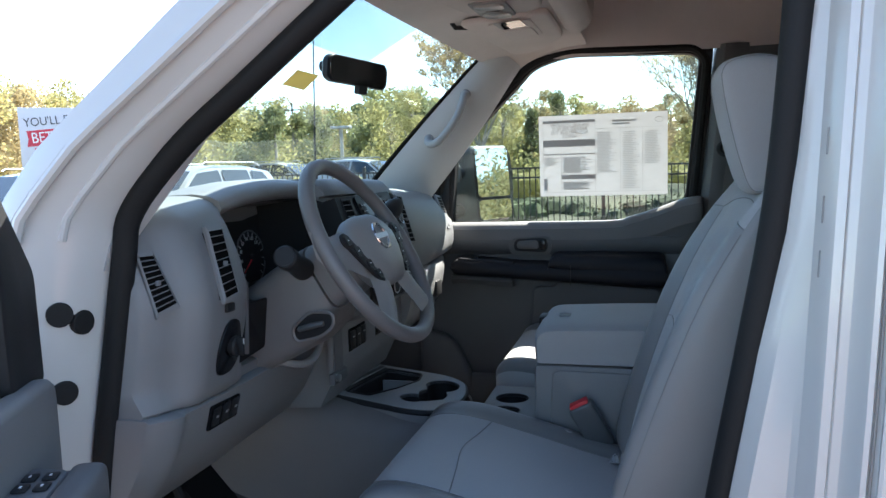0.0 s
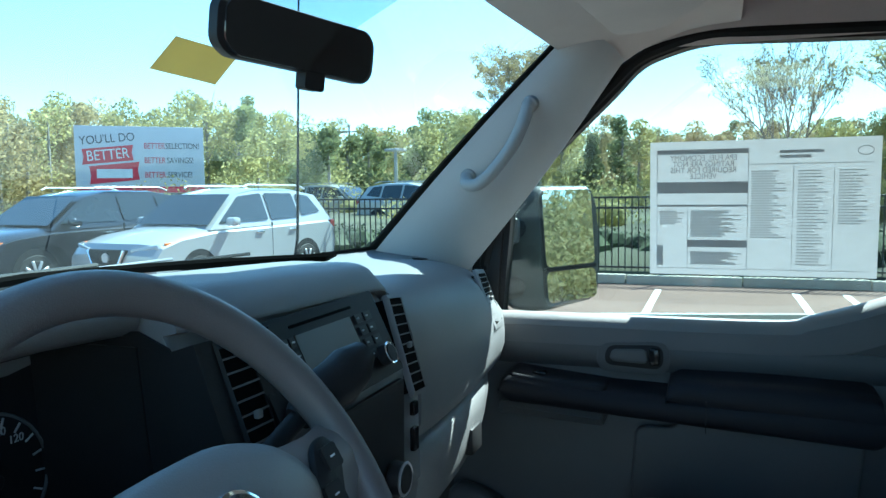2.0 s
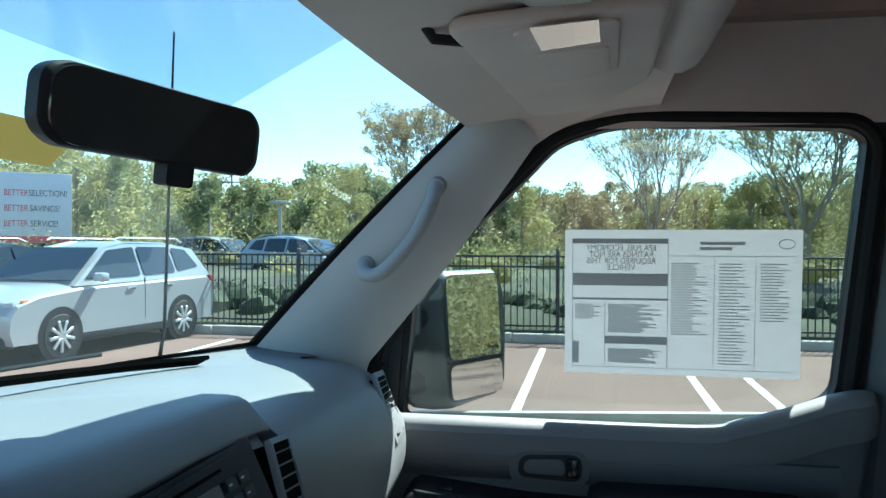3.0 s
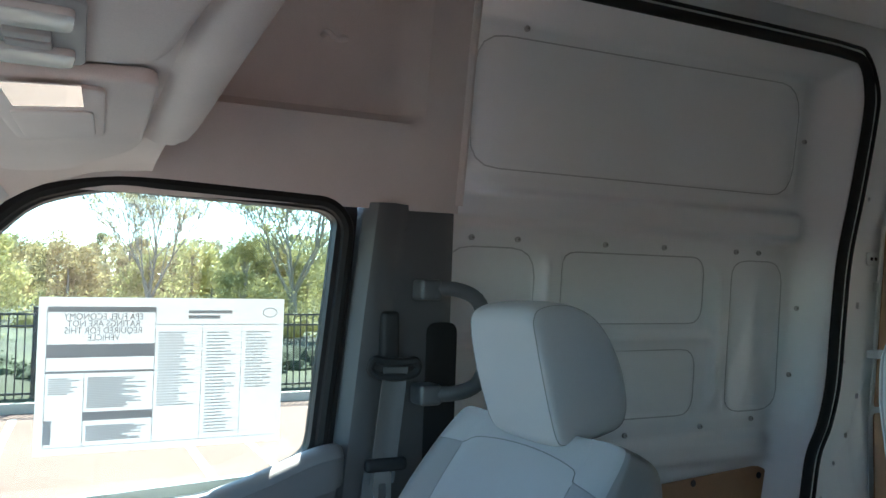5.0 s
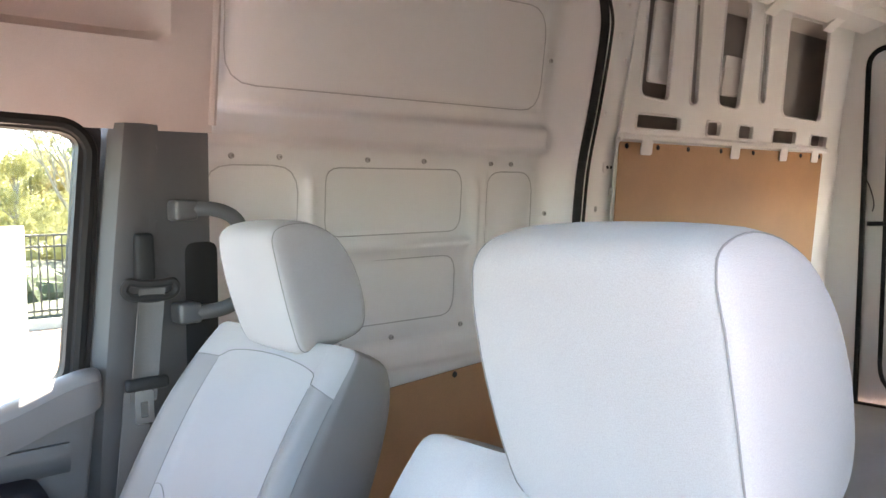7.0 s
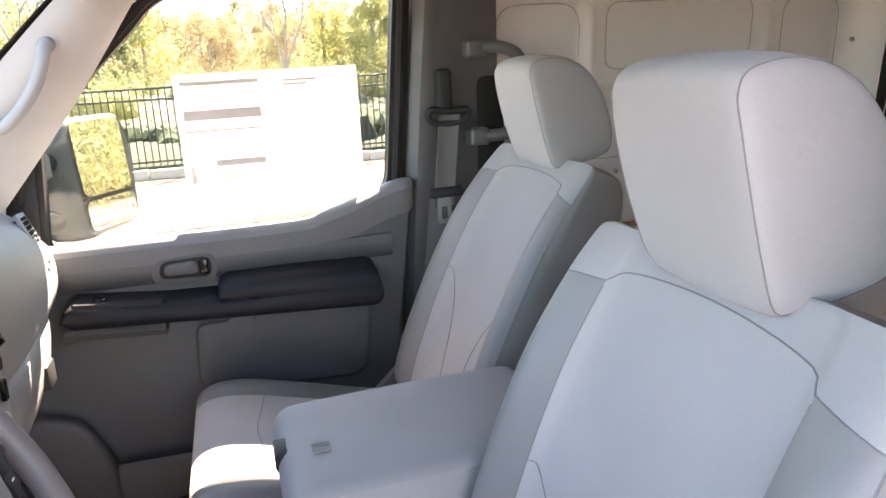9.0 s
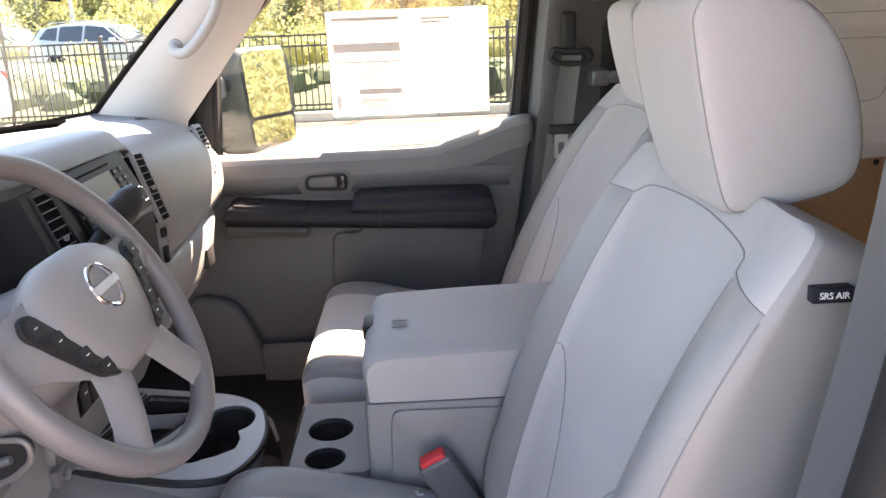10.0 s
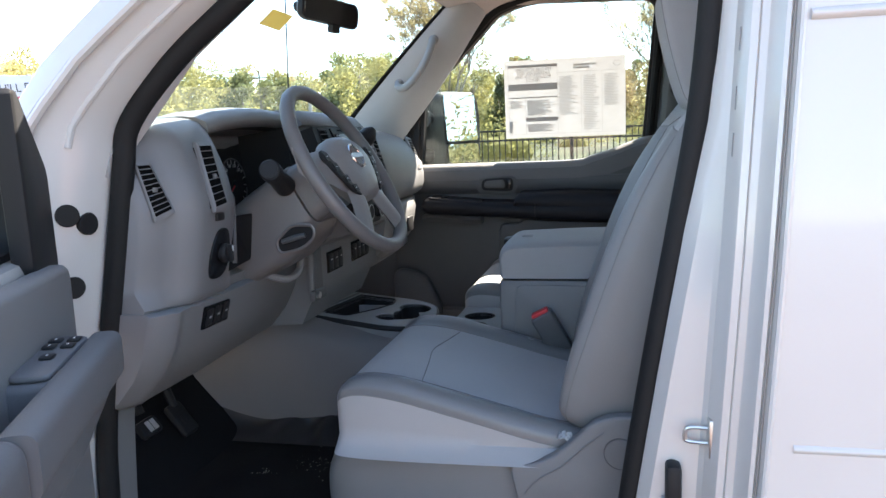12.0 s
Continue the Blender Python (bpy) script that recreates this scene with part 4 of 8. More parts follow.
    for z0, z1, rows in ((1.395, 1.945, (1.93, 1.41)), (0.74, 1.375, (1.36, 0.9))):
        bd = part("hardboard_panel", prism(rrect(2.43, 4.03, z0, z1, 0.012), lambda u, v: (u, side_y(v) - 0.085, v), (0, -0.005, 0), 0.0015, 1), M["wood"], w, "tan hardboard lining panel")
        for z in rows:
            for x in (2.47, 2.66, 2.86, 3.10, 3.36, 3.62, 3.80, 3.99):
                part("rivet", cyl((x, side_y(z) - 0.089, z), (x, side_y(z) - 0.094, z), 0.010, n=12, bev=0.002), M["black"], w)
    part("lower_frame", sheet(lambda u, v: (lerp(2.42, 4.25, u), side_y(lerp(0.7, 1.96, v)) - 0.078, lerp(0.7, 1.96, v)), 3, 6, 0.006), M["paint_in"], w)
    for x in (2.58, 3.20, 3.62, 3.93):
        part("hook_bracket", prism(rrect(x - 0.035, x + 0.035, 1.90, 1.955, 0.012), lambda u, v: (u, side_y(v) - 0.096, v), (0, -0.004, 0), 0.001), M["paint_in"], w)


cargo_wall()


def rear_wall():
    r = thing("wall_rear", "white painted rear doors and frame with black seals", "wall", kind="structure")
    X = 4.22
    part("rear_frame", plate([(-0.98, 0.62), (0.98, 0.62), (0.88, 2.62), (-0.88, 2.62)], [rounded([(-0.80, 0.70), (0.80, 0.70), (0.74, 2.45), (-0.74, 2.45)], [0.02, 0.02, 0.09, 0.09], 6)], YZ(X), (0.04, 0, 0)), M["paint_in"], r)
    loop = [(X - 0.004, y, z) for y, z in rounded([(-0.79, 0.70), (0.79, 0.70), (0.73, 2.44), (-0.73, 2.44)], [0.02, 0.02, 0.09, 0.09], 6)]
    part("frame_seal", tube(loop, 0.013, 8, closed=True), M["rubber"], r)
    for s in (-1, 1):
        a, b = sorted((s * 0.01, s * 0.80))
        win = rounded([(s * 0.62, 1.28), (s * 0.10, 1.28), (s * 0.10, 1.77), (s * 0.62, 1.77)], 0.09, 5)
        o = rounded([(a, 0.66), (b, 0.66), (b - (0.06 if s > 0 else 0), 2.48), (a + (0.06 if s < 0 else 0), 2.48)], 0.05)
        part("rear_door", plate(o, [win], YZ(X + 0.06), (0.03, 0, 0)), M["paint_in"], r)
        part("pressed_panel", prism(rrect(min(s * 0.12, s * 0.50), max(s * 0.12, s * 0.50), 1.93, 2.25, 0.08), YZ(X + 0.056), (-0.006, 0, 0), 0.003), M["paint_in"], r)
        part("window_return", tube([(X + 0.058, y, z) for y, z in win], 0.012, 6, closed=True), M["paint_in"], r)
        part("pane", prism(win, YZ(X + 0.075), (0.005, 0, 0)), M["glass_privacy"], r, "tinted rear glass").visible_shadow = False
        inner = [(X + 0.05, y, z) for y, z in rounded([(s * 0.05, 0.75), (s * 0.70, 0.75), (s * 0.65, 2.36), (s * 0.05, 2.36)], 0.16, 6)]
        part("door_seal", tube(inner, 0.011, 8, closed=True), M["rubber"], r)
    # strips added behind the doors to keep daylight out of the gaps
    part("door_gap_strip", box(X + 0.092, X + 0.10, -0.05, 0.05, 0.62, 2.60), M["rubber"], r)
    for y in (-0.80, 0.80):
        part("door_gap_strip", box(X + 0.092, X + 0.10, y - 0.12, y + 0.12, 0.62, 2.62), M["paint"], r)
    part("check_arm", tube([(X - 0.02, 0.73, 1.60), (X + 0.0, 0.60, 1.60), (X + 0.02, 0.575, 1.58), (X + 0.03, 0.57, 1.50)], 0.011, 8), M["black"], r)
    part("wire", tube(smooth_path([(X - 0.012, 0.76, 1.86), (X - 0.02, 0.72, 1.78), (X - 0.02, 0.70, 1.70), (X - 0.012, 0.71, 1.66)], 5), 0.003, 5), M["black"], r)


rear_wall()


def driver_side_wall():
    w = thing("wall_driver_side", "glossy white painted outer side of the van behind the driver's door", "wall", kind="structure")
    oy = lambda z: -table((0.4, 1.25, 1.9, 2.6), (1.015, 1.015, 0.965, 0.86), z)
    part("outer_skin", sheet(lambda u, v: (lerp(0.735 + 0.06 * (lerp(0.4, 2.62, v) - 1.3), 4.3, u), oy(lerp(0.4, 2.62, v)), lerp(0.4, 2.62, v)), 4, 20, 0.012), M["paint"], w)
    part("crease", sheet(lambda u, v: (lerp(0.75, 4.3, u), -1.0145 - 0.004 * math.sin(math.pi * v), lerp(1.044, 1.056, v)), 3, 6), M["paint"], w)
    for z0, dz in ((1.575, 0.014), (1.600, 0.020)):
        part("crease", sheet(lambda u, v: (lerp(0.76, 4.3, u), oy(z0 + dz * v) - 0.0012 - 0.005 * math.sin(math.pi * v), z0 + dz * v), 3, 8), M["paint"], w)
    part("inner_skin", sheet(lambda u, v: (lerp(0.78, 4.2, u), oy(lerp(0.6, 2.6, v)) + 0.10, lerp(0.6, 2.6, v)), 4, 12, 0.01), M["paint_in"], w)
    # B pillar jamb: stepped door frame
    zs = np.linspace(0.55, 2.1, 18)
    fx = lambda z: table((0.55, 0.92, 1.14, 1.33, 1.5, 1.71, 2.1), (0.50, 0.55, 0.585, 0.618, 0.645, 0.662, 0.67), z)
    def sec(z):
        lean, o = 0.06 * (z - 1.3), oy(z)
        steps = ((0.664, 0.092), (0.671, 0.085), (0.680, 0.052), (0.684, 0.046), (0.693, 0.044), (0.6945, 0.047), (0.696, 0.044), (0.705, 0.042), (0.709, 0.037), (0.715, 0.015), (0.718, 0.009), (0.723, 0.007), (0.726, 0.012), (0.729, 0.012), (0.732, 0.004), (0.775, 0.013))
        return [(fx(z) + 0.012, -0.80), (fx(z) + 0.012, o + 0.125), (min(fx(z) + 0.028, 0.656 + lean), o + 0.100)] + [(x + lean, o + d) for x, d in steps] + [(0.775 + lean, -0.80)]
    part("b_pillar", loft([[(x, y, z) for x, y in sec(z)] for z in zs]), M["paint"], w, sharp=25)
    part("panel_edge", tube([(0.735 + 0.06 * (z - 1.3), oy(z) - 0.001, z) for z in zs], 0.004, 6), M["paint"], w)
    part("inner_cover", loft([[(fx(z) + a, y, z) for a, y in ((0.007, -0.866), (0.012, -0.870), (0.018, -0.788), (0.009, -0.788))] for z in zs if z < 1.95]), M["bpillar"], w, "dark grey inner pillar cover")
    for z in (1.415, 1.475, 1.55):
        part("pillar_slot", tube([(0.6745 + 0.06 * (z + h - 1.3), oy(z + h) + 0.066, z + h) for h in (0, 0.015, 0.03)], 0.0009, 5), M["cavity"], w)
    # exterior cover strip shadow gap
    part("gap", tube([(0.7275 + 0.06 * (z - 1.3), oy(z) + 0.0105, z) for z in zs], 0.0016, 5), M["cavity"], w)
    part("roof_rail", loft([[(x, y, z) for y, z in ((-0.79, 1.965), (-0.93, 1.955), (-0.975, 2.0), (-0.95, 2.14), (-0.79, 2.14))] for x in np.linspace(0.0, 0.78, 5)]), M["paint"], w)
    # striker and its hole cover
    part("striker_loop", tube(smooth_path([(0.656, -0.935, 1.041), (0.633, -0.935, 1.041), (0.627, -0.935, 1.036), (0.626, -0.935, 1.025), (0.630, -0.935, 1.021), (0.656, -0.935, 1.019)], 5), 0.0032, 8), M["steel"], w)
    part("striker_base", box(0.656, 0.665, -0.950, -0.905, 1.001, 1.057, 0.003), M["steel"], w)
    part("bump_stop", box(0.600, 0.622, -0.945, -0.905, 0.905, 0.985, 0.008), M["black"], w)
    part("stop_screw", cyl((0.600, -0.925, 0.925), (0.595, -0.925, 0.925), 0.007, n=10), M["steel"], w)
    # hinge pillar and A pillar, driver's side
    ax = lambda z: table((0.5, 0.94, 1.11, 1.25, 1.42, 1.50, 1.60, 1.676, 1.77, 1.95), (-0.40, -0.37, -0.343, -0.315, -0.28, -0.257, -0.158, -0.053, 0.075, 0.33), z)
    za = np.concatenate([np.linspace(0.5, 1.42, 8), np.linspace(1.46, 1.96, 16)])
    width = lambda z: table((0.5, 1.2, 1.45, 1.6, 1.96), (0.155, 0.14, 0.145, 0.165, 0.20), z)
    def asec(z):
        x, w0 = ax(z), width(z)
        lean = oy(z) + 0.05
        return [(x - 0.006, -0.80), (x - 0.006, -0.855), (x - 0.02, lean + 0.03), (x - 0.05, lean + 0.0), (x - 0.085, lean - 0.015), (x - 0.11, lean - 0.03), (x - w0, lean - 0.02), (x - w0 - 0.04, lean + 0.02), (x - w0 - 0.02, -0.78)]
    part("a_pillar", loft([[(x, y, z) for x, y in asec(z)] for z in za]), M["paint"], w)
    part("pillar_ridge", tube([(ax(z) - 0.098, oy(z) + 0.024, z) for z in za if z > 1.44], 0.0085, 8), M["paint"], w)
    part("pillar_ridge", tube([(ax(z) - 0.045, oy(z) + 0.055, z) for z in za if z > 1.44], 0.006, 8), M["paint"], w)
    part("pillar_cover", loft([[(ax(z) + a, y, z) for a, y in ((-0.035, -0.863), (0.000, -0.863), (0.006, -0.856), (0.006, -0.785), (-0.035, -0.785))] for z in np.linspace(0.66, 1.02, 6)]), M["dash"], w, "grey plastic lower pillar cover")
    part("kick_panel", box(-0.66, -0.372, -0.868, -0.850, 0.70, 1.0, 0.006), M["dash"], w, "grey plastic kick panel")
    for p, q in (((-0.328, -0.945, 1.352), (0.707, -0.707, 0)), ((-0.312, -0.917, 1.336), (0.98, -0.18, 0)), ((-0.338, -0.936, 1.232), (0.85, -0.5, 0))):
        p, q = Vector(p), Vector(q).normalized()
        part("hole_plug", cyl(p - q * 0.010, p + q * 0.003, 0.0185, n=24, bev=0.0015), M["rubber"], w, "round black rubber hole plug")
    # black door-opening seal
    seal = [(ax(z) + 0.008, -0.868, z) for z in (0.6, 0.8, 0.94, 1.11, 1.25, 1.42, 1.50, 1.60, 1.676, 1.77, 1.88)] + [(0.36, -0.862, 1.935), (0.58, -0.862, 1.95), (0.655, -0.862, 1.92)] + [(fx(z) + 0.006, -0.868, z) for z in (1.80, 1.71, 1.5, 1.33, 1.14, 0.92, 0.7, 0.55)]
    part("opening_seal", tube(smooth_path(seal, 5), 0.019, 10), M["rubber"], w, "black rubber door seal")
    # front wing, bonnet and cowl
    part("front_wing", sheet(lambda u, v: (lerp(-1.55, -0.44, u), -0.93 - 0.07 * math.sin(math.pi * (0.2 + 0.6 * v)), lerp(0.55, 1.28, v)), 6, 6, 0.01), M["paint"], w)


driver_side_wall()


def front_end():
    f = thing("van_bonnet", "white van bonnet and black cowl below the windscreen", "van front", kind="structure")
    part("bonnet", sheet(lambda u, v: (lerp(-1.62, -0.98, u) + 0.25 * (2 * v - 1) ** 2, lerp(-0.90, 0.90, v), lerp(1.22, 1.36, u ** 0.7) - 0.05 * abs(2 * v - 1) ** 4), 8, 12, 0.01), M["paint"], f)
    part("nose", sheet(lambda u, v: (-1.62 + 0.25 * (2 * v - 1) ** 2 - 0.05 * math.sin(math.pi * u), lerp(-0.90, 0.90, v), lerp(0.5, 1.22, u)), 6, 12, 0.01), M["paint"], f)
    part("cowl", loft([[(p.x - d, p.y, p.z + z) for d, z in ((-0.03, -0.06), (0.0, -0.03), (0.07, -0.06), (0.14, -0.09), (0.14, -0.13))] for p in (ws(u, 0) for u in np.linspace(-1, 1, 15))], closed=False), M["black"], f)
    part("wing_passenger", sheet(lambda u, v: (lerp(-1.55, -0.34, u), 0.93 + 0.07 * math.sin(math.pi * (0.2 + 0.6 * v)), lerp(0.55, 1.30, v)), 6, 6, 0.01), M["paint"], f)


front_end()


def windscreen():
    w = thing("window_1", "clear windscreen with black edge band", "windscreen", kind="structure")
    g = part("pane", sheet(lambda u, v: ws(2 * u - 1, v), 20, 10), M["glass_front"], w)
    band = lambda p, q: [p + Vector((-0.004, 0, -0.004)), q + Vector((-0.004, 0, -0.004)), q + Vector((0.012, 0, 0.006)), p + Vector((0.012, 0, 0.006))]
    part("side_band", loft([band(ws(1.03, v), ws(0.985, v)) for v in np.linspace(0, 1, 10)]), M["rubber"], w)
    part("side_band", loft([band(ws(-1.03, v), ws(-0.985, v)) for v in np.linspace(0, 1, 10)]), M["rubber"], w)
    part("top_band", loft([band(ws(u, 1.03), ws(u, 0.985)) for u in np.linspace(-1, 1, 20)]), M["rubber"], w)
    part("base_band", loft([band(ws(u, -0.004), ws(u, 0.006)) for u in np.linspace(-1, 1, 20)]), M["rubber"], w)
    # dotted grey shade film at the top
    fl = part("shade_film", sheet(lambda u, v: ws(lerp(lerp(-0.29, -0.36, v), lerp(0.29, 0.345, v), u), lerp(0.79, 0.985, v)) + Vector((0.004, 0, -0.004)), 8, 6), M["film"], w, "grey tinted shade band")
    fl.visible_shadow = False


windscreen()

# ---- cab trim ----
GLASS = [(-0.215, 1.322), (0.40, 1.328), (0.50, 1.352), (0.612, 1.400), (0.655, 1.878), (0.625, 1.895), (0.215, 1.912), (0.10, 1.875), (0.05, 1.82), (-0.185, 1.60)]


def wy(z):
    return 0.885 - 0.06 * (z - 1.6)


def passenger_door():
    d = thing("door_1", "closed grey plastic passenger door with window, dark armrest and black handle", "door", kind="structure")
    g = rounded(GLASS, [0.02, 0.06, 0.08, 0.03, 0.07, 0.07, 0.08, 0.05, 0.05, 0.03])
    P = lambda off: (lambda u, v: (u, wy(v) + off, v))
    pane = part("pane", prism(g, P(0.004), (0, 0.005, 0)), M["glass_side"], d)
    pane.visible_shadow = False
    outer = rounded([(-0.315, 1.30), (0.40, 1.30), (0.66, 1.36), (0.70, 1.93), (0.62, 1.935), (0.205, 1.945), (0.07, 1.905), (0.02, 1.85), (-0.225, 1.615), (-0.315, 1.45)], [0.01, 0.06, 0.03, 0.06, 0.05, 0.09, 0.05, 0.05, 0.05, 0.05])
    part("window_frame", plate(outer, [g], P(-0.020), (0, 0.045, 0)), M["black"], d, "black window frame and seal")
    part("window_seal", tube([(u, wy(v) - 0.024, v) for u, v in rounded([(-0.255, 1.44), (-0.21, 1.61), (0.035, 1.835), (0.09, 1.89), (0.21, 1.928), (0.64, 1.912), (0.678, 1.87), (0.635, 1.40)], [0.01, 0.05, 0.05, 0.08, 0.08, 0.05, 0.05, 0.01])][0:-2], 0.014, 8), M["rubber"], d)
    part("outer_skin", plate([(-0.33, 0.5), (0.66, 0.5), (0.66, 1.34), (-0.33, 1.30)], [], lambda u, v: (u, 1.0 + 0.02 * math.sin(v), v), (0, 0.02, 0)), M["paint"], d)
    body = rounded([(-0.34, 0.56), (0.56, 0.56), (0.60, 0.95), (0.66, 1.375), (0.61, 1.368), (0.49, 1.328), (0.40, 1.312), (-0.30, 1.305)], 0.02)
    part("door_panel", prism(body, XZ(0.815), (0, 0.13, 0), 0.010, 3), M["door"], d, "dark grey moulded plastic door panel")
    sill = smooth_path([(-0.30, 0.832, 1.302), (0.0, 0.832, 1.303), (0.36, 0.832, 1.305), (0.43, 0.832, 1.318), (0.52, 0.832, 1.345), (0.60, 0.832, 1.374), (0.668, 0.832, 1.388)], 5)
    grade = [1.0] * (len(sill) - 3) + [0.97, 0.90, 0.75]
    belt_row = lambda o: loft([[(p.x, lerp(0.872, y, k), p.z + z * k) for y, z in o] for p, k in zip(sill, grade)])
    # one sill in two greys: sunlit top and shaded face put into the colours
    part("sill_cap", belt_row(((0.872, 0.030), (0.846, 0.040), (0.822, 0.038), (0.808, 0.028), (0.803, 0.017), (0.872, 0.017))), M["dash"], d, "grey window sill cap", sharp=50)
    part("sill_face", belt_row(((0.872, 0.0165), (0.802, 0.0165), (0.799, -0.015), (0.803, -0.045), (0.872, -0.045))), M["dash_dark"], d, sharp=50)
    # shelf-like step under the sill
    part("upper_step", loft([[(x, y, z) for y, z in ((0.83, 1.222), (0.812, 1.232), (0.800, 1.252), (0.798, 1.275), (0.803, 1.29), (0.83, 1.29))] for x in (-0.29, 0.0, 0.3, 0.55, 0.60)]), M["door"], d)
    hb = part("handle_bezel", prism(rounded([(0.015, 1.228), (0.165, 1.228), (0.165, 1.297), (0.015, 1.288)], 0.03), XZ(0.80), (0, -0.004, 0), 0.0015), M["door"], d)
    part("handle_cup", prism(rounded([(0.03, 1.243), (0.152, 1.238), (0.152, 1.290), (0.035, 1.285)], 0.022), XZ(0.7965), (0, -0.002, 0), 0.0008), M["black"], d)
    part("door_handle", prism(rounded([(0.042, 1.252), (0.122, 1.250), (0.118, 1.282), (0.046, 1.278)], 0.012), XZ(0.7955), (0, -0.008, 0), 0.004), M["door"], d, "dark grey door release lever")
    part("lock_button", box(0.124, 0.146, 0.784, 0.796, 1.248, 1.284, 0.004), M["gloss"], d)
    # armrest
    secs = lambda x, h: [(x, y, z) for y, z in ((0.83, h[0]), (0.745, h[0] + 0.002), (0.728, h[0] + 0.007), (0.718, h[0] + 0.018), (0.714, (h[0] + h[1]) / 2), (0.717, h[1] - 0.014), (0.726, h[1] - 0.004), (0.74, h[1]), (0.83, h[1] + 0.006))]
    part("armrest", loft([secs(x, (z0, z1)) for x, z0, z1 in ((-0.182, 1.178, 1.20), (-0.176, 1.168, 1.215), (-0.16, 1.160, 1.225), (0.05, 1.148, 1.205), (0.23, 1.138, 1.200), (0.40, 1.130, 1.20), (0.53, 1.122, 1.20), (0.545, 1.128, 1.195), (0.553, 1.14, 1.18))]), M["navy"], d, "dark blue-black vinyl armrest")
    part("armrest_pad", loft([secs(x, (z0, z1)) for x, z0, z1 in ((0.160, 1.185, 1.20), (0.166, 1.18, 1.222), (0.185, 1.175, 1.236), (0.35, 1.165, 1.238), (0.525, 1.155, 1.232), (0.542, 1.158, 1.222), (0.549, 1.165, 1.20))]), M["navy"], d)
    part("pad_seam", box(0.236, 0.238, 0.7125, 0.74, 1.138, 1.200), M["black"], d)
    part("switch_panel", prism(rounded([(-0.165, 0.725), (0.045, 0.725), (0.045, 0.80), (-0.15, 0.80)], 0.02), lambda u, v: (u, v, 1.200 - 0.08 * (u + 0.16)), (0, 0, 0.028), 0.008, 3), M["navy"], d)
    part("window_switch", box(-0.115, -0.085, 0.745, 0.765, 1.222, 1.229, 0.003), M["gloss"], d)
    part("pull_cup", loft([[(x, y, z) for y, z in ((0.83, zb - 0.03), (0.75, zb - 0.028), (0.735, zb - 0.01), (0.745, zb), (0.83, zb + 0.003))] for x, zb in ((-0.185, 1.158), (-0.16, 1.162), (0.0, 1.152), (0.035, 1.15))]), M["door"], d)
    part("map_pocket", prism(rounded([(0.085, 0.935), (0.51, 0.92), (0.53, 1.115), (0.185, 1.135), (0.17, 1.118), (0.095, 1.118)], [0.05, 0.05, 0.02, 0.02, 0.02, 0.03]), XZ(0.814), (0, -0.016, 0), 0.008, 3), M["door"], d)
    part("speaker_pod", prism(rounded([(-0.32, 0.62), (-0.10, 0.60), (-0.13, 0.80), (-0.19, 0.93), (-0.32, 0.96)], 0.05), XZ(0.816), (0, -0.05, 0), 0.018, 3), M["door"], d)
    part("lower_pocket", loft([[(x, y, z) for y, z in ((0.83, 0.60), (0.74, 0.62), (0.725, 0.70), (0.735, 0.80), (0.75, 0.81), (0.755, 0.79), (0.83, 0.72))] for x in (-0.12, -0.10, 0.50, 0.53)]), M["door"], d)
    part("sail_trim", prism(rounded([(-0.305, 1.325), (-0.225, 1.33), (-0.20, 1.59), (-0.225, 1.60), (-0.30, 1.47)], 0.015), P(-0.018), (0, -0.012, 0), 0.004), M["black"], d, "black mirror corner trim")
    return d


passenger_door()


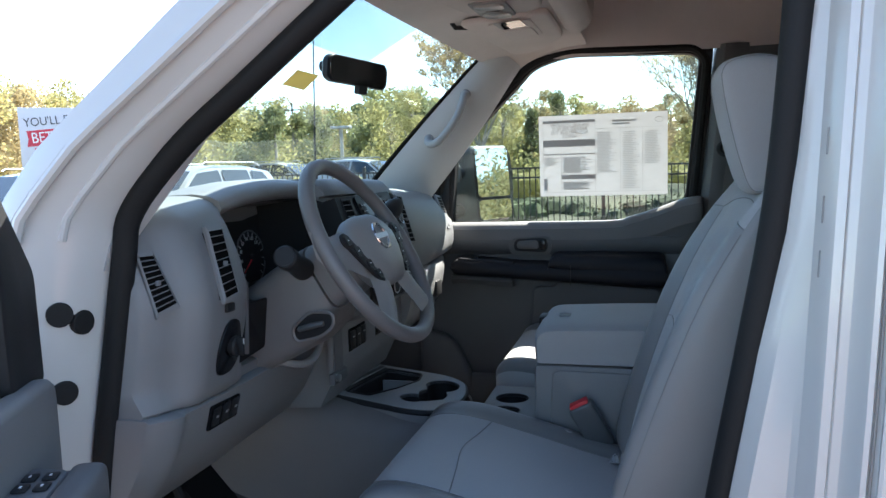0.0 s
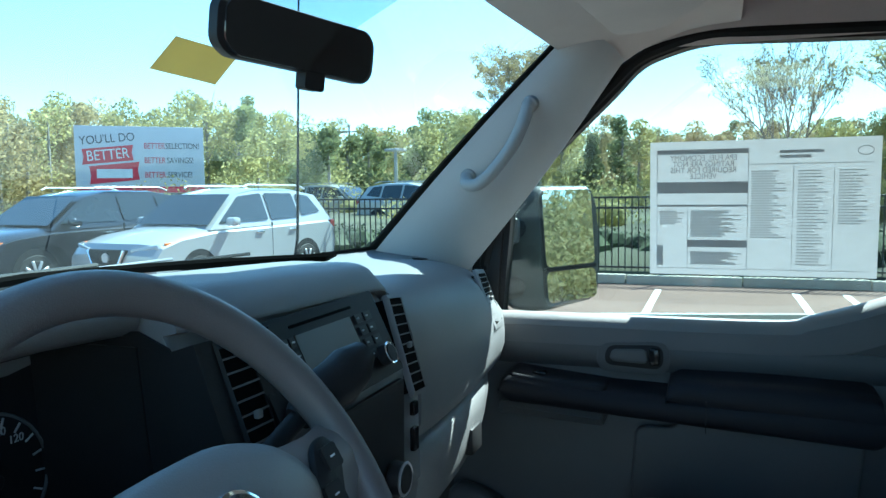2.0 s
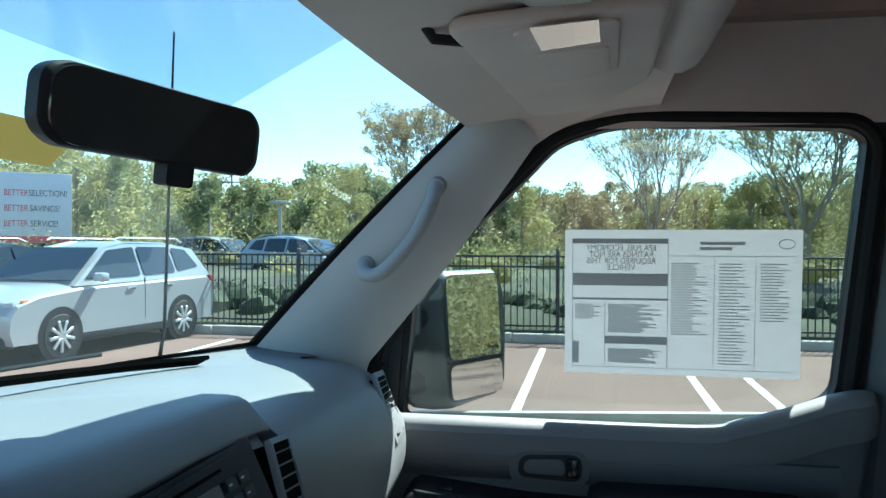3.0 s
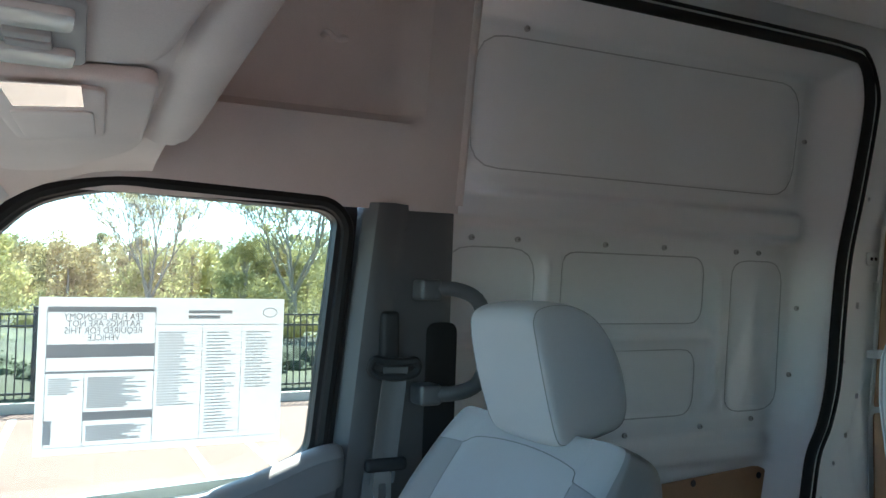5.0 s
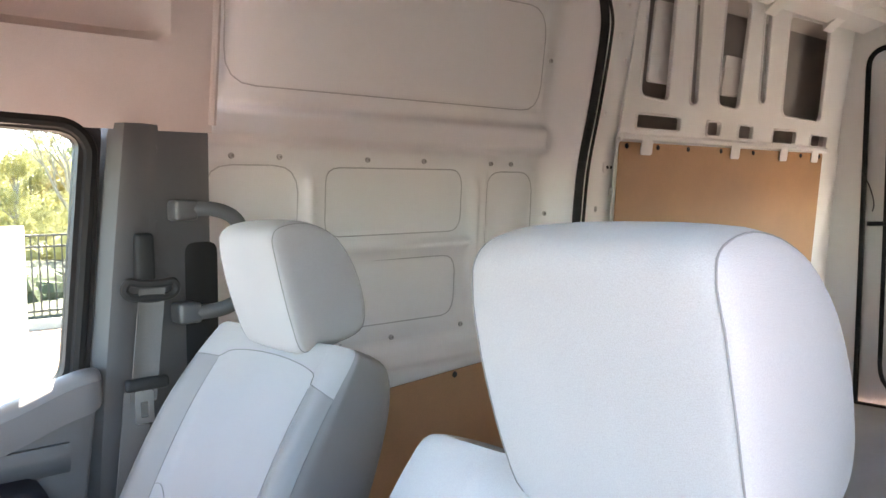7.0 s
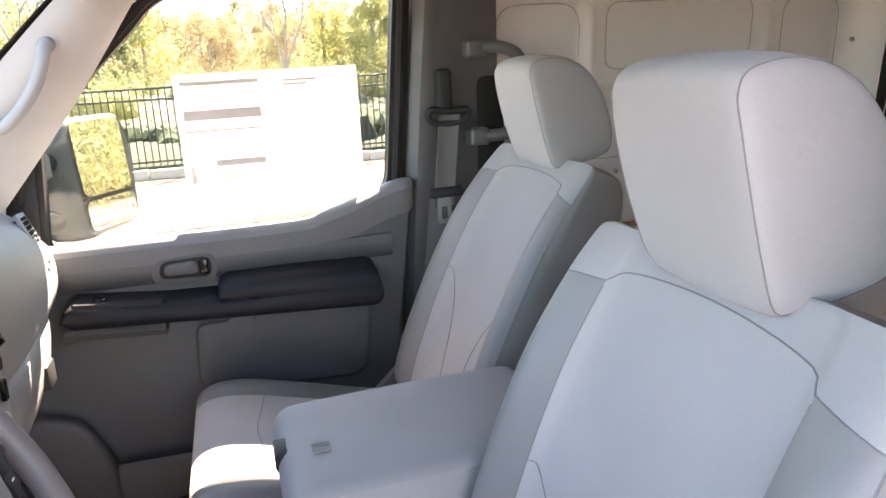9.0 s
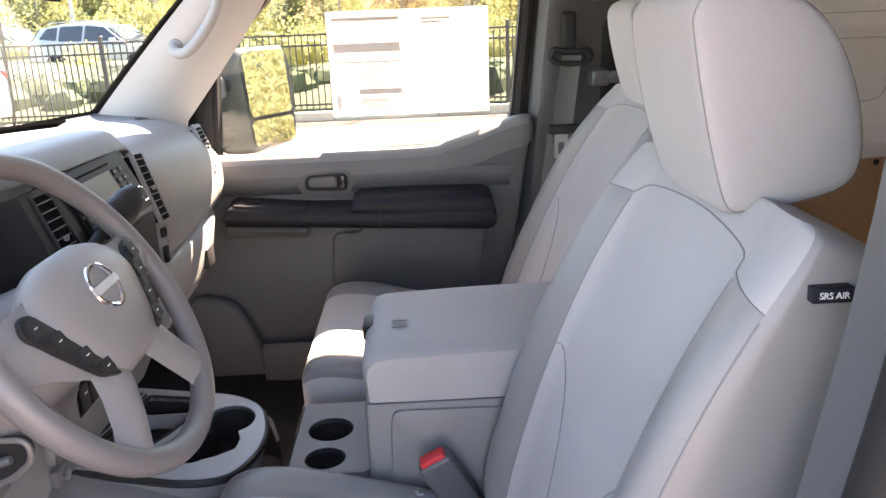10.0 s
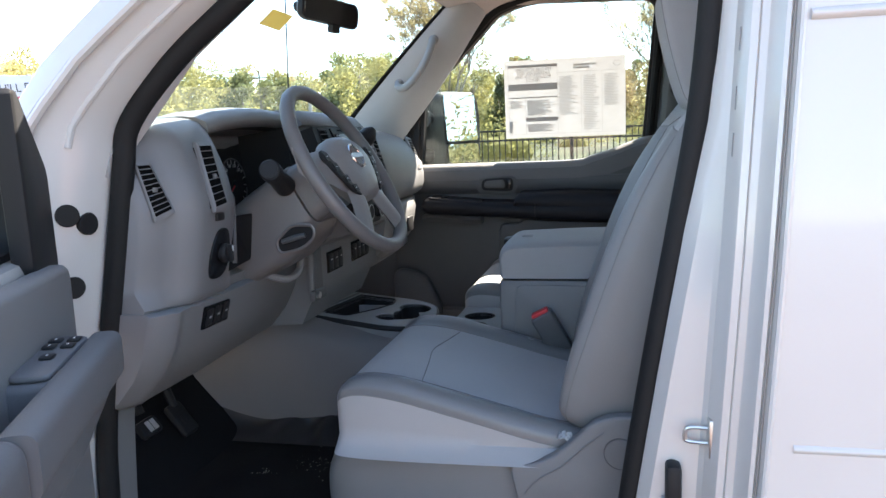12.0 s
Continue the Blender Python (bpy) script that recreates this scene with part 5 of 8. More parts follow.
def sticker():
    s = thing("window_sticker", "white printed price sheet taped inside the passenger window, seen reversed", "sticker")
    x0, x1, z0, z1 = 0.116, 0.555, 1.429, 1.712
    Y = lambda z: wy(z) - 0.0015
    part("sheet", sheet(lambda u, v: (lerp(x0, x1, u), Y(lerp(z0, z1, v)) - 0.002 * math.sin(u * 3.1) * math.sin(v * 3), lerp(z0, z1, v) + 0.004 * u * 0), 8, 6), M["paper"], s)
    def bar(a, b, c, e, material=M["ink_light"], nm="print_block"):
        X = lambda t: lerp(x0, x1, t)
        Z = lambda t: lerp(z1, z0, t)
        bm = bmesh.new()
        bm.faces.new([bm.verts.new((X(p), Y(Z(q)) - 0.0034, Z(q))) for p, q in ((a, c), (b, c), (b, e), (a, e))])
        part(nm, bm, material, s, smooth=False)
    bar(0.035, 0.445, 0.06, 0.095, M["ink"])
    bar(0.035, 0.445, 0.30, 0.385, M["ink"])
    bar(0.035, 0.445, 0.47, 0.485, M["ink"])
    bar(0.175, 0.445, 0.735, 0.79, M["ink"])
    bar(0.035, 0.062, 0.78, 0.93, M["ink_light"])
    for z in (0.95,):
        bar(0.035, 0.97, z, z + 0.004)
    for x in (0.032, 0.175, 0.445):
        bar(x, x + 0.003, 0.47 if x == 0.175 else 0.06, 0.95, M["ink_light"])
    for x in (0.64, 0.81):
        bar(x, x + 0.0025, 0.18, 0.95, M["ink_light"])
    bar(0.45, 0.97, 0.175, 0.180)
    rng = random.Random(9)
    for x0b, x1b, za, zb, n in ((0.19, 0.43, 0.51, 0.71, 9), (0.19, 0.43, 0.82, 0.92, 5), (0.46, 0.62, 0.22, 0.72, 14), (0.66, 0.79, 0.22, 0.92, 16), (0.83, 0.96, 0.22, 0.62, 10), (0.045, 0.16, 0.51, 0.62, 4), (0.58, 0.78, 0.07, 0.14, 2)):
        for i in range(2 * n if x0b != 0.58 else n):
            z = lerp(za, zb, (i + 0.3) / (2 * n if x0b != 0.58 else n))
            bar(x0b, lerp(x0b, x1b, rng.uniform(0.55, 1)), z, z + (0.008 if x0b != 0.58 else 0.022), M["ink_light"])
    f = Matrix.Rotation(math.pi / 2, 4, 'X')
    for i, t in enumerate(("EPA FUEL ECONOMY", "RATINGS ARE NOT", "REQUIRED FOR THIS", "VEHICLE")):
        zc = lerp(z1, z0, 0.125 + i * 0.045)
        m = Matrix.Translation((lerp(x0, x1, 0.245), Y(zc) - 0.0034, zc)) @ Matrix.Diagonal((-1, 1, 1, 1)) @ f
        letters(t, 0.0165, m, M["ink"], s, squash=0.86)
    part("seal_mark", tube([(lerp(x0, x1, 0.935) + 0.014 * math.cos(a), Y(1.69) - 0.0034, 1.685 + 0.009 * math.sin(a)) for a in np.linspace(0, 6.0, 20)], 0.0008, 4), M["ink_light"], s)


sticker()


def pillar_trim(s):
    """Grey A-pillar cover between windscreen and door; s is 1 on the passenger's side."""
    a = thing("a_pillar_trim", "light grey plastic windscreen pillar cover", "trim", "windscreen pillar covers", kind="structure")
    secs = []
    for t in np.linspace(-0.06, 1.04, 14):
        p = ws(1.0, t)
        q = Vector((lerp(-0.29, 0.055, max(t, 0)), lerp(0.845, 0.80, t), lerp(1.425, 1.862, t)))
        q.x += 0.01 * math.sin(math.pi * t)
        bulge = Vector((0.35, -0.9, 0.1)).normalized() * 0.035
        row = [p + Vector((0.004, 0.02, 0)), p + Vector((0.008, -0.004, -0.002))]
        for k in (0.15, 0.32, 0.5, 0.68, 0.85):
            row.append(p.lerp(q, k) + bulge * math.sin(math.pi * k) ** 0.8)
        row += [q, q + Vector((0.0, 0.04, 0.01)), p + Vector((0.0, 0.06, 0.0))]
        secs.append([(v.x, s * v.y, v.z) for v in row])
    part("cover", loft(secs), M["pillar"], a)
    g = thing("grab_handle", "light grey grab handle on the windscreen pillar", "grab handle", "pillar grab handles")
    base = [(-0.108, 0.745, 1.800), (-0.112, 0.712, 1.785), (-0.120, 0.694, 1.748), (-0.142, 0.686, 1.701), (-0.182, 0.686, 1.652), (-0.214, 0.690, 1.628), (-0.240, 0.700, 1.628), (-0.250, 0.728, 1.642), (-0.246, 0.765, 1.656)]
    if s < 0:
        base = [(-0.105, 0.800, 1.735), (-0.122, 0.772, 1.722), (-0.134, 0.757, 1.700), (-0.140, 0.752, 1.676), (-0.158, 0.750, 1.650), (-0.192, 0.750, 1.630), (-0.228, 0.754, 1.618), (-0.256, 0.770, 1.614), (-0.270, 0.800, 1.618)]
    part("grip", tube(smooth_path([(x, s * y, z) for x, y, z in base], 6), 0.0135, 12), M["trim"], g)
    for a, b in ((base[0], base[1]), (base[-1], base[-2])):
        a, b = Vector((a[0], s * a[1], a[2])), Vector((b[0], s * b[1], b[2]))
        part("mount", cyl(b, a + (a - b) * 0.3, 0.017, n=14, bev=0.004), M["trim"], g)


pillar_trim(1)
pillar_trim(-1)


def headliner():
    h = thing("headliner", "grey cloth cab headliner with overhead shelf", "headliner", kind="structure")
    def header(u, v):
        y = lerp(-0.815, 0.815, u)
        p = ws(max(-1.03, min(1.03, y / 0.715)), 1.0)
        x = lerp(p.x - 0.01, 0.29, v)
        z = lerp(p.z - 0.012, 1.962, v) + 0.012 * math.sin(math.pi * v)
        edge = table((-0.1, 0.02, 0.06, 0.10, 0.2, 0.3), (1.86, 1.862, 1.885, 1.915, 1.950, 1.958), x)
        k = max(0.0, (abs(y) - 0.70) / 0.115) * min(1.0, 0.3 + 2.2 * v) if abs(y) < 0.815 else 1.0
        k = max(k, max(0.0, (abs(y) - 0.62) / 0.195) * max(0.0, v - 0.25))
        return (x, y, lerp(z, edge, min(1.0, k) ** 2))
    part("header_panel", sheet(header, 26, 10, 0.015), M["liner"], h)
    # overhead shelf lip across the cab, with round end
    lip = smooth_path([(0.285, -0.80, 1.985), (0.285, 0.0, 1.985), (0.285, 0.42, 1.980), (0.285, 0.52, 1.982), (0.288, 0.565, 2.01), (0.29, 0.575, 2.06)], 4)
    part("shelf_lip", tube(lip, 0.046, 14), M["liner"], h)
    part("shelf_back", sheet(lambda u, v: (0.285 + 0.02 * u, lerp(-0.80, 0.57, v), lerp(1.98, 2.36, u)), 6, 6, 0.012), M["liner"], h)
    def side(u, v):
        x = lerp(0.0, 0.925, u)
        z = lerp(1.903, min(2.42, roof_z(x, ws(1.0, 1.0)) - 0.05), v)
        dent = max(0.0, min(1.0, (z - 2.085) / 0.02)) * max(0.0, min(1.0, (x - 0.34) / 0.03)) * max(0.0, min(1.0, (0.83 - x) / 0.05))
        return (x, 0.835 - 0.075 * v - 0.10 * max(0, v - 0.6) ** 2 + 0.05 * dent, z)
    part("side_panel", sheet(side, 40, 40), M["liner"], h, "warm grey cloth side panel")
    part("side_panel", sheet(lambda u, v: tuple(c * k for c, k in zip(side(u, v), (1, -1, 1))), 40, 40), M["liner"], h)
    part("rear_edge", tube(smooth_path([(0.925, 0.83, 1.92), (0.928, 0.80, 2.1), (0.928, 0.76, 2.3), (0.925, 0.70, 2.42), (0.92, 0.5, 2.47), (0.92, -0.5, 2.47), (0.925, -0.70, 2.42), (0.928, -0.80, 2.1), (0.925, -0.83, 1.90)], 5), 0.009, 8), M["liner"], h)
    part("crown", sheet(lambda u, v: (lerp(0.29, 0.93, u), lerp(-0.78, 0.78, v), lerp(2.345, 2.46, u ** 0.6) - 0.06 * abs(2 * v - 1) ** 4), 10, 12, 0.012), M["liner"], h)
    part("coat_hook", tube(smooth_path([(0.60, 0.795, 2.24), (0.60, 0.76, 2.235), (0.615, 0.75, 2.22), (0.635, 0.755, 2.225), (0.64, 0.79, 2.24)], 4), 0.006, 8), M["liner"], h)


headliner()


def b_pillar_trim():
    b = thing("b_pillar_trim", "dark grey plastic door pillar cover", "trim", kind="structure")
    secs = []
    for z in np.linspace(0.70, 1.915, 14):
        f = table((0.7, 1.40, 1.7, 1.92), (0.60, 0.655, 0.682, 0.705), z)
        y0 = wy(z) - 0.012
        secs.append([(f, y0 + 0.03, z), (f + 0.006, y0 - 0.012, z), (f + 0.03, y0 - 0.035, z), (f + 0.065, y0 - 0.038, z), (f + 0.09, y0 - 0.025, z), (f + 0.11, y0 - 0.018, z), (0.90, y0 - 0.012, z), (0.925, y0 + 0.0, z), (0.93, y0 + 0.06, z), (f, y0 + 0.08, z)])
    part("cover", loft(secs), M["bpillar"], b)
    part("slot", prism(rrect(0.745, 0.80, 1.46, 1.755, 0.015), lambda u, v: (u, wy(v) - 0.030, v), (0, -0.004, 0), 0.0015), M["bpillar"], b)
    part("latch_hole", prism(rrect(0.862, 0.936, 1.28, 1.665, 0.025), lambda u, v: (u, wy(v) - 0.024, v), (0, -0.004, 0), 0.001), M["black"], b)
    part("logo_mark", tube([(0.79 + 0.014 * math.cos(a), wy(1.87) - 0.032, 1.865 + 0.014 * math.sin(a)) for a in np.linspace(0, 6.1, 16)], 0.0012, 4), M["bpillar"], b)
    belt = thing("seat_belt", "grey webbing seat belt hanging from its pillar guide", "seat belt")
    part("height_slider", box(0.745, 0.785, 0.815, 0.85, 1.585, 1.69, 0.010, 3), M["belt"], belt)
    part("guide_ring", tube(smooth_path([(0.715, 0.805, 1.573), (0.722, 0.80, 1.592), (0.745, 0.80, 1.588), (0.79, 0.80, 1.586), (0.812, 0.80, 1.588), (0.820, 0.805, 1.570), (0.80, 0.805, 1.556), (0.735, 0.805, 1.558)], 4, True), 0.009, 8, closed=True), M["belt"], belt)
    web = lambda u, v: (lerp(0.742, 0.796, u) - 0.028 * v, 0.800 + 0.006 * math.sin(u * 3.14), lerp(1.575, 1.345, v))
    part("webbing", sheet(web, 4, 12, 0.002), M["webbing"], belt)
    part("tongue", box(0.705, 0.795, 0.790, 0.812, 1.368, 1.395, 0.009, 3), M["belt"], belt)
    part("tongue_plate", plate(rrect(0.725, 0.762, 1.30, 1.368, 0.006), [rrect(0.735, 0.752, 1.312, 1.345, 0.004)], XZ(0.80), (0, 0.003, 0)), M["steel"], belt)
    part("webbing", sheet(lambda u, v: (lerp(0.705, 0.76, u) - 0.05 * v, 0.805, lerp(1.368, 0.95, v)), 4, 12, 0.002), M["webbing"], belt)
    g = thing("grab_handle", "dark grey upright grab handle on the door pillar", "grab handle")
    part("grip", tube(smooth_path([(0.845, 0.825, 1.735), (0.90, 0.80, 1.737), (0.95, 0.79, 1.715), (0.972, 0.79, 1.66), (0.972, 0.79, 1.59), (0.955, 0.79, 1.54), (0.91, 0.80, 1.518), (0.835, 0.825, 1.515)], 5), 0.0165, 10, flat=0.9), M["bpillar"], g)
    for z in (1.735, 1.515):
        part("mount", box(0.825, 0.875, 0.80, 0.86, z - 0.022, z + 0.022, 0.008, 3), M["bpillar"], g)


b_pillar_trim()


def door_mirror():
    m = thing("door_mirror", "large dark grey towing mirror with two glasses", "door mirror")
    n, c = Vector((0.85, -0.50, 0.082)).normalized(), Vector((-0.095, 1.08, 1.475))
    t = Vector((0.51, 0.86, 0))
    P = lambda a, b, h: c + t * a + n * h + n.cross(t) * b
    o = rounded([(-0.105, -0.150), (0.098, -0.136), (0.118, 0.02), (0.112, 0.11), (0.096, 0.142), (-0.085, 0.142), (-0.108, 0.12)], 0.03)
    part("housing", loft([[P(a * k, b * k, h) + Vector((-q, -0.10 * q, -0.06 * q)) for a, b in o] for h, k, q in ((-0.006, 0.90, 0), (0.002, 0.985, 0), (-0.006, 1.05, 0.004), (-0.014, 1.06, 0.03), (-0.018, 1.02, 0.07), (-0.02, 0.90, 0.105), (-0.02, 0.62, 0.13), (-0.02, 0.3, 0.138))]), M["bpillar"], m)
    for b0, b1, nm in ((-0.050, 0.138, "main_glass"), (-0.138, -0.062, "lower_glass")):
        part(nm, loft([[P(a, b, h) for a, b in rrect(-0.092, 0.092, b0, b1, 0.018)] for h in (-0.004, 0.004)]), M["mirror"], m, "bright mirror glass")
    part("divider", loft([[P(a, b, h) for a, b in rrect(-0.094, 0.094, -0.060, -0.052, 0.002)] for h in (-0.004, 0.006)]), M["black"], m)
    for z in (1.52, 1.375):
        part("arm", tube([(-0.25, 0.90, z - 0.01), (-0.235, 0.95, z), (-0.19, 1.03, z)], [0.032, 0.028, 0.026], 10), M["black"], m)
    part("arm_joint", cyl((-0.228, 0.965, 1.485), (-0.228, 0.965, 1.55), 0.034, n=16, bev=0.006), M["bpillar"], m)
    part("base", box(-0.29, -0.22, 0.895, 0.93, 1.33, 1.56, 0.012), M["black"], m)


door_mirror()


def rear_view_mirror():
    m = thing("rear_view_mirror", "black rear-view mirror on the windscreen with dark glass", "mirror")
    c, n = Vector((-0.205, -0.034, 1.788)), Vector((0.95, -0.27, -0.10)).normalized()
    s = Vector((0, 0, 1)).cross(n).normalized()
    u = n.cross(s)
    s2 = (s * math.cos(radians(-2)) + u * math.sin(radians(-2))).normalized()
    u2 = n.cross(s2)
    o = rounded([(-0.122, -0.020), (-0.104, -0.033), (0.108, -0.033), (0.122, -0.02), (0.122, 0.02), (0.108, 0.033), (-0.104, 0.033), (-0.122, 0.022)], 0.022)
    at = lambda d, k: [c + s2 * (a * k) + u2 * (b * k) + n * d for a, b in o]
    part("housing", loft([at(-0.035, 0.6), at(-0.028, 0.85), at(-0.01, 1.0), at(0.004, 1.0), at(0.006, 0.97)]), M["black"], m)
    part("glass", loft([at(0.0065, 0.94), at(0.0075, 0.93)]), M["dimmirror"], m, "dark mirror glass")
    part("tab", loft([[c + s2 * (a + 0.02) + u2 * (b - 0.04) + n * d for a, b in rrect(-0.016, 0.016, -0.012, 0.012, 0.005)] for d in (-0.01, 0.006)]), M["black"], m)
    top = ws(0.0, 0.74)
    part("stalk", tube([c - n * 0.03, c - n * 0.05 + Vector((0, 0, 0.015)), Vector(top) + Vector((0.012, 0, -0.012))], [0.012, 0.011, 0.014], 10), M["black"], m)
    t = thing("windscreen_tag", "small yellow paper tag stuck on the windscreen", "tag")
    q = [ws(uu, vv) + Vector((0.004, 0, -0.006)) for uu, vv in ((-0.080, 0.637), (-0.097, 0.701), (0.082, 0.700), (0.105, 0.632))]
    bm = bmesh.new()
    bm.faces.new([bm.verts.new(p) for p in q])
    bmesh.ops.solidify(bm, geom=bm.faces[:], thickness=0.0006)
    part("card", bm, M["yellow"], t, smooth=False)


rear_view_mirror()


def visor(s):
    v = thing("sun_visor", "grey cloth sun visor folded up, with vanity mirror", "sun visor", "sun visors")
    put = lambda x, y, d=0: (x, s * y, 1.948 - 0.05 * max(0, y - 0.25) ** 1.3 + 0.03 * (x - 0.1) - d)
    o = rounded([(0.0, 0.20), (0.245, 0.16), (0.25, 0.50), (0.15, 0.69), (0.06, 0.70)], [0.03, 0.03, 0.05, 0.06, 0.03])
    part("panel", prism(o, lambda a, b: put(a, b, 0.004), (0, 0, -0.018), 0.007, 3), M["liner"], v)
    part("vanity_frame", prism(rounded([(0.075, 0.21), (0.195, 0.19), (0.20, 0.42), (0.10, 0.46)], 0.02), lambda a, b: put(a, b, 0.0215), (0, 0, -0.006), 0.002), M["liner"], v)
    part("vanity_glass", prism([(0.098, 0.185), (0.172, 0.175), (0.175, 0.265), (0.105, 0.285)], lambda a, b: put(a, b, 0.0275), (0, 0, -0.0015)), M["mirror"], v, "small mirror glass")
    part("vanity_flap", prism(rounded([(0.10, 0.30), (0.185, 0.28), (0.19, 0.40), (0.11, 0.43)], 0.012), lambda a, b: put(a, b, 0.0275), (0, 0, -0.004), 0.0015), M["liner"], v)
    part("pivot", tube([put(-0.03, 0.235, 0.0), put(-0.02, 0.245, 0.016), put(0.02, 0.27, 0.016)], 0.007, 8), M["black"], v)


visor(1)
visor(-1)


def overhead_lamp():
    o = thing("overhead_lamp", "grey overhead console with map lamp and clear lens", "ceiling lamp")
    part("console", prism(rounded([(0.0, -0.16), (0.27, -0.16), (0.24, 0.11), (0.06, 0.13)], 0.05), lambda a, b: (a, b, 1.958), (0, 0, -0.030), 0.012, 3), M["liner"], o)
    part("bezel", prism(rrect(0.085, 0.175, -0.06, 0.112, 0.015), lambda a, b: (a, b, 1.929), (0, 0, -0.006), 0.002), M["trim"], o)
    part("lens", prism(rounded([(0.095, 0.062), (0.168, 0.058), (0.165, 0.103), (0.103, 0.106)], 0.01), lambda a, b: (a, b, 1.9235), (0, 0, -0.007), 0.002), M["lens"], o, "clear ribbed lamp lens")
    part("lens", prism(rounded([(0.095, -0.045), (0.168, -0.045), (0.165, 0.0), (0.103, 0.0)], 0.01), lambda a, b: (a, b, 1.9235), (0, 0, -0.007), 0.002), M["lens"], o)
    for y in (0.02, 0.042):
        part("switch", box(0.115, 0.15, y - 0.008, y + 0.008, 1.916, 1.924, 0.002), M["trim"], o)


overhead_lamp()

# ---- dashboard ----
def dash_face(y, z):
    """Depth of the driver's side of the dash: a raised cheek, set back towards the door."""
    x = table((0.97, 1.00, 1.05, 1.10, 1.15, 1.19, 1.25, 1.30, 1.347, 1.40, 1.457, 1.48, 1.50), (-.335, -.305, -.262, -.236, -.221, -.212, -.201, -.192, -.188, -.199, -.222, -.235, -.255), z)
    return x + table((-.89, -.868, -.845, -.815, -.795, -.775, -.70, -.66, -.64, -.60), (-.09, -.07, -.050, -.036, -.012, 0, 0, -.004, -.012, -.012), y) * table((1.15, 1.21), (0.35, 1), z)


def dashboard():
    d = thing("dashboard", "grey plastic dashboard with air vents and recessed instruments", "dashboard")
    def section(y, zt, lip, face, recess=0.0, knee=1.0, low=-0.30):
        b = ws(max(-1, min(1, y / 0.745)), 0.0)
        return [(b.x - 0.004, y, b.z + 0.001), (lerp(b.x, lip, 0.55), y, lerp(b.z, zt, 0.75)), (lip - 0.12, y, zt - 0.002), (lip - 0.06, y, zt), (lip - 0.025, y, zt - 0.004), (lip - 0.006, y, zt - 0.013), (lip, y, zt - 0.026), (lip - 0.004, y, zt - 0.036), (lip - 0.02, y, zt - 0.044),
                (lip - recess, y, zt - 0.06), (face - recess, y, 1.36), (face - recess, y, 1.24), (face, y, 1.19), (face - 0.02, y, 1.10), (low, y, knee), (low - 0.14, y, knee - 0.03), (b.x + 0.1, y, 1.05)]
    top = lambda y: table((-0.868, -0.855, -0.82, -0.77, -0.70, -0.635, -0.56, -0.45, -0.36, -0.27), (1.462, 1.480, 1.494, 1.501, 1.507, 1.513, 1.526, 1.534, 1.535, 1.531), y)
    def cheek(y):
        zt = top(y)
        b = ws(max(-1, min(1, y / 0.745)), 0.0)
        lip = dash_face(y, zt - 0.04)
        pts = [(b.x - 0.004, y, b.z + 0.001), (lerp(b.x, lip, 0.5), y, lerp(b.z, zt, 0.75)), (lip - 0.12, y, zt - 0.002), (lip - 0.07, y, zt - 0.002), (lip - 0.04, y, zt - 0.006), (lip - 0.02, y, zt - 0.014), (lip - 0.006, y, zt - 0.026)]
        pts += [(dash_face(y, z), y, z) for z in np.linspace(zt - 0.04, 1.176, 20)]
        x = dash_face(y, 1.172)
        return pts + [(x - 0.006, y, 1.170), (x - 0.03, y, 1.168), (-0.45, y, 1.168), (b.x + 0.1, y, 1.10)]
    part("dash_end", loft([cheek(y) for y in (-0.868, -0.858, -0.845, -0.83, -0.815, -0.805, -0.795, -0.785, -0.775, -0.76, -0.72, -0.69, -0.67, -0.655, -0.645, -0.636)]), M["dash"], d, "mid grey dashboard end with vents", sharp=50)
    part("instrument_housing", loft([section(y, top(y), -0.243, -0.235, 0.13, 1.03, -0.30) for y in (-0.634, -0.60, -0.56, -0.50, -0.45, -0.40, -0.36, -0.31, -0.27)]), M["dash"], d, sharp=50)
    def stack(y, zt, k=0.0):
        b = ws(max(-1, min(1, y / 0.745)), 0.0)
        return [(b.x - 0.004, y, b.z + 0.001), (lerp(b.x, -0.2, 0.55), y, lerp(b.z, zt, 0.75)), (-0.32, y, zt), (-0.236 - k, y, zt), (-0.222 - k, y, zt - 0.0015), (-0.212 - k, y, zt - 0.006), (-0.186 - k, y, zt - 0.034), (-0.186 - k, y, zt - 0.038), (-0.202 - k, y, zt - 0.042),
                (-0.141 - k, y, 1.385), (-0.137 - k, y, 1.215), (-0.16 - k, y, 1.20), (-0.205, y, 1.195), (-0.21, y, 1.06), (-0.24, y, 1.00), (-0.40, y, 0.99), (b.x + 0.1, y, 1.05)]
    part("dash_middle", loft([stack(*q) for q in ((-0.268, 1.530, 0.02), (-0.245, 1.530, 0.010), (-0.22, 1.529, 0.004), (-0.16, 1.528), (-0.10, 1.526), (0.0, 1.524), (0.08, 1.521), (0.13, 1.518), (0.155, 1.513, 0.003), (0.172, 1.506, 0.010), (0.182, 1.494, 0.024))]), M["dash"], d, sharp=50)
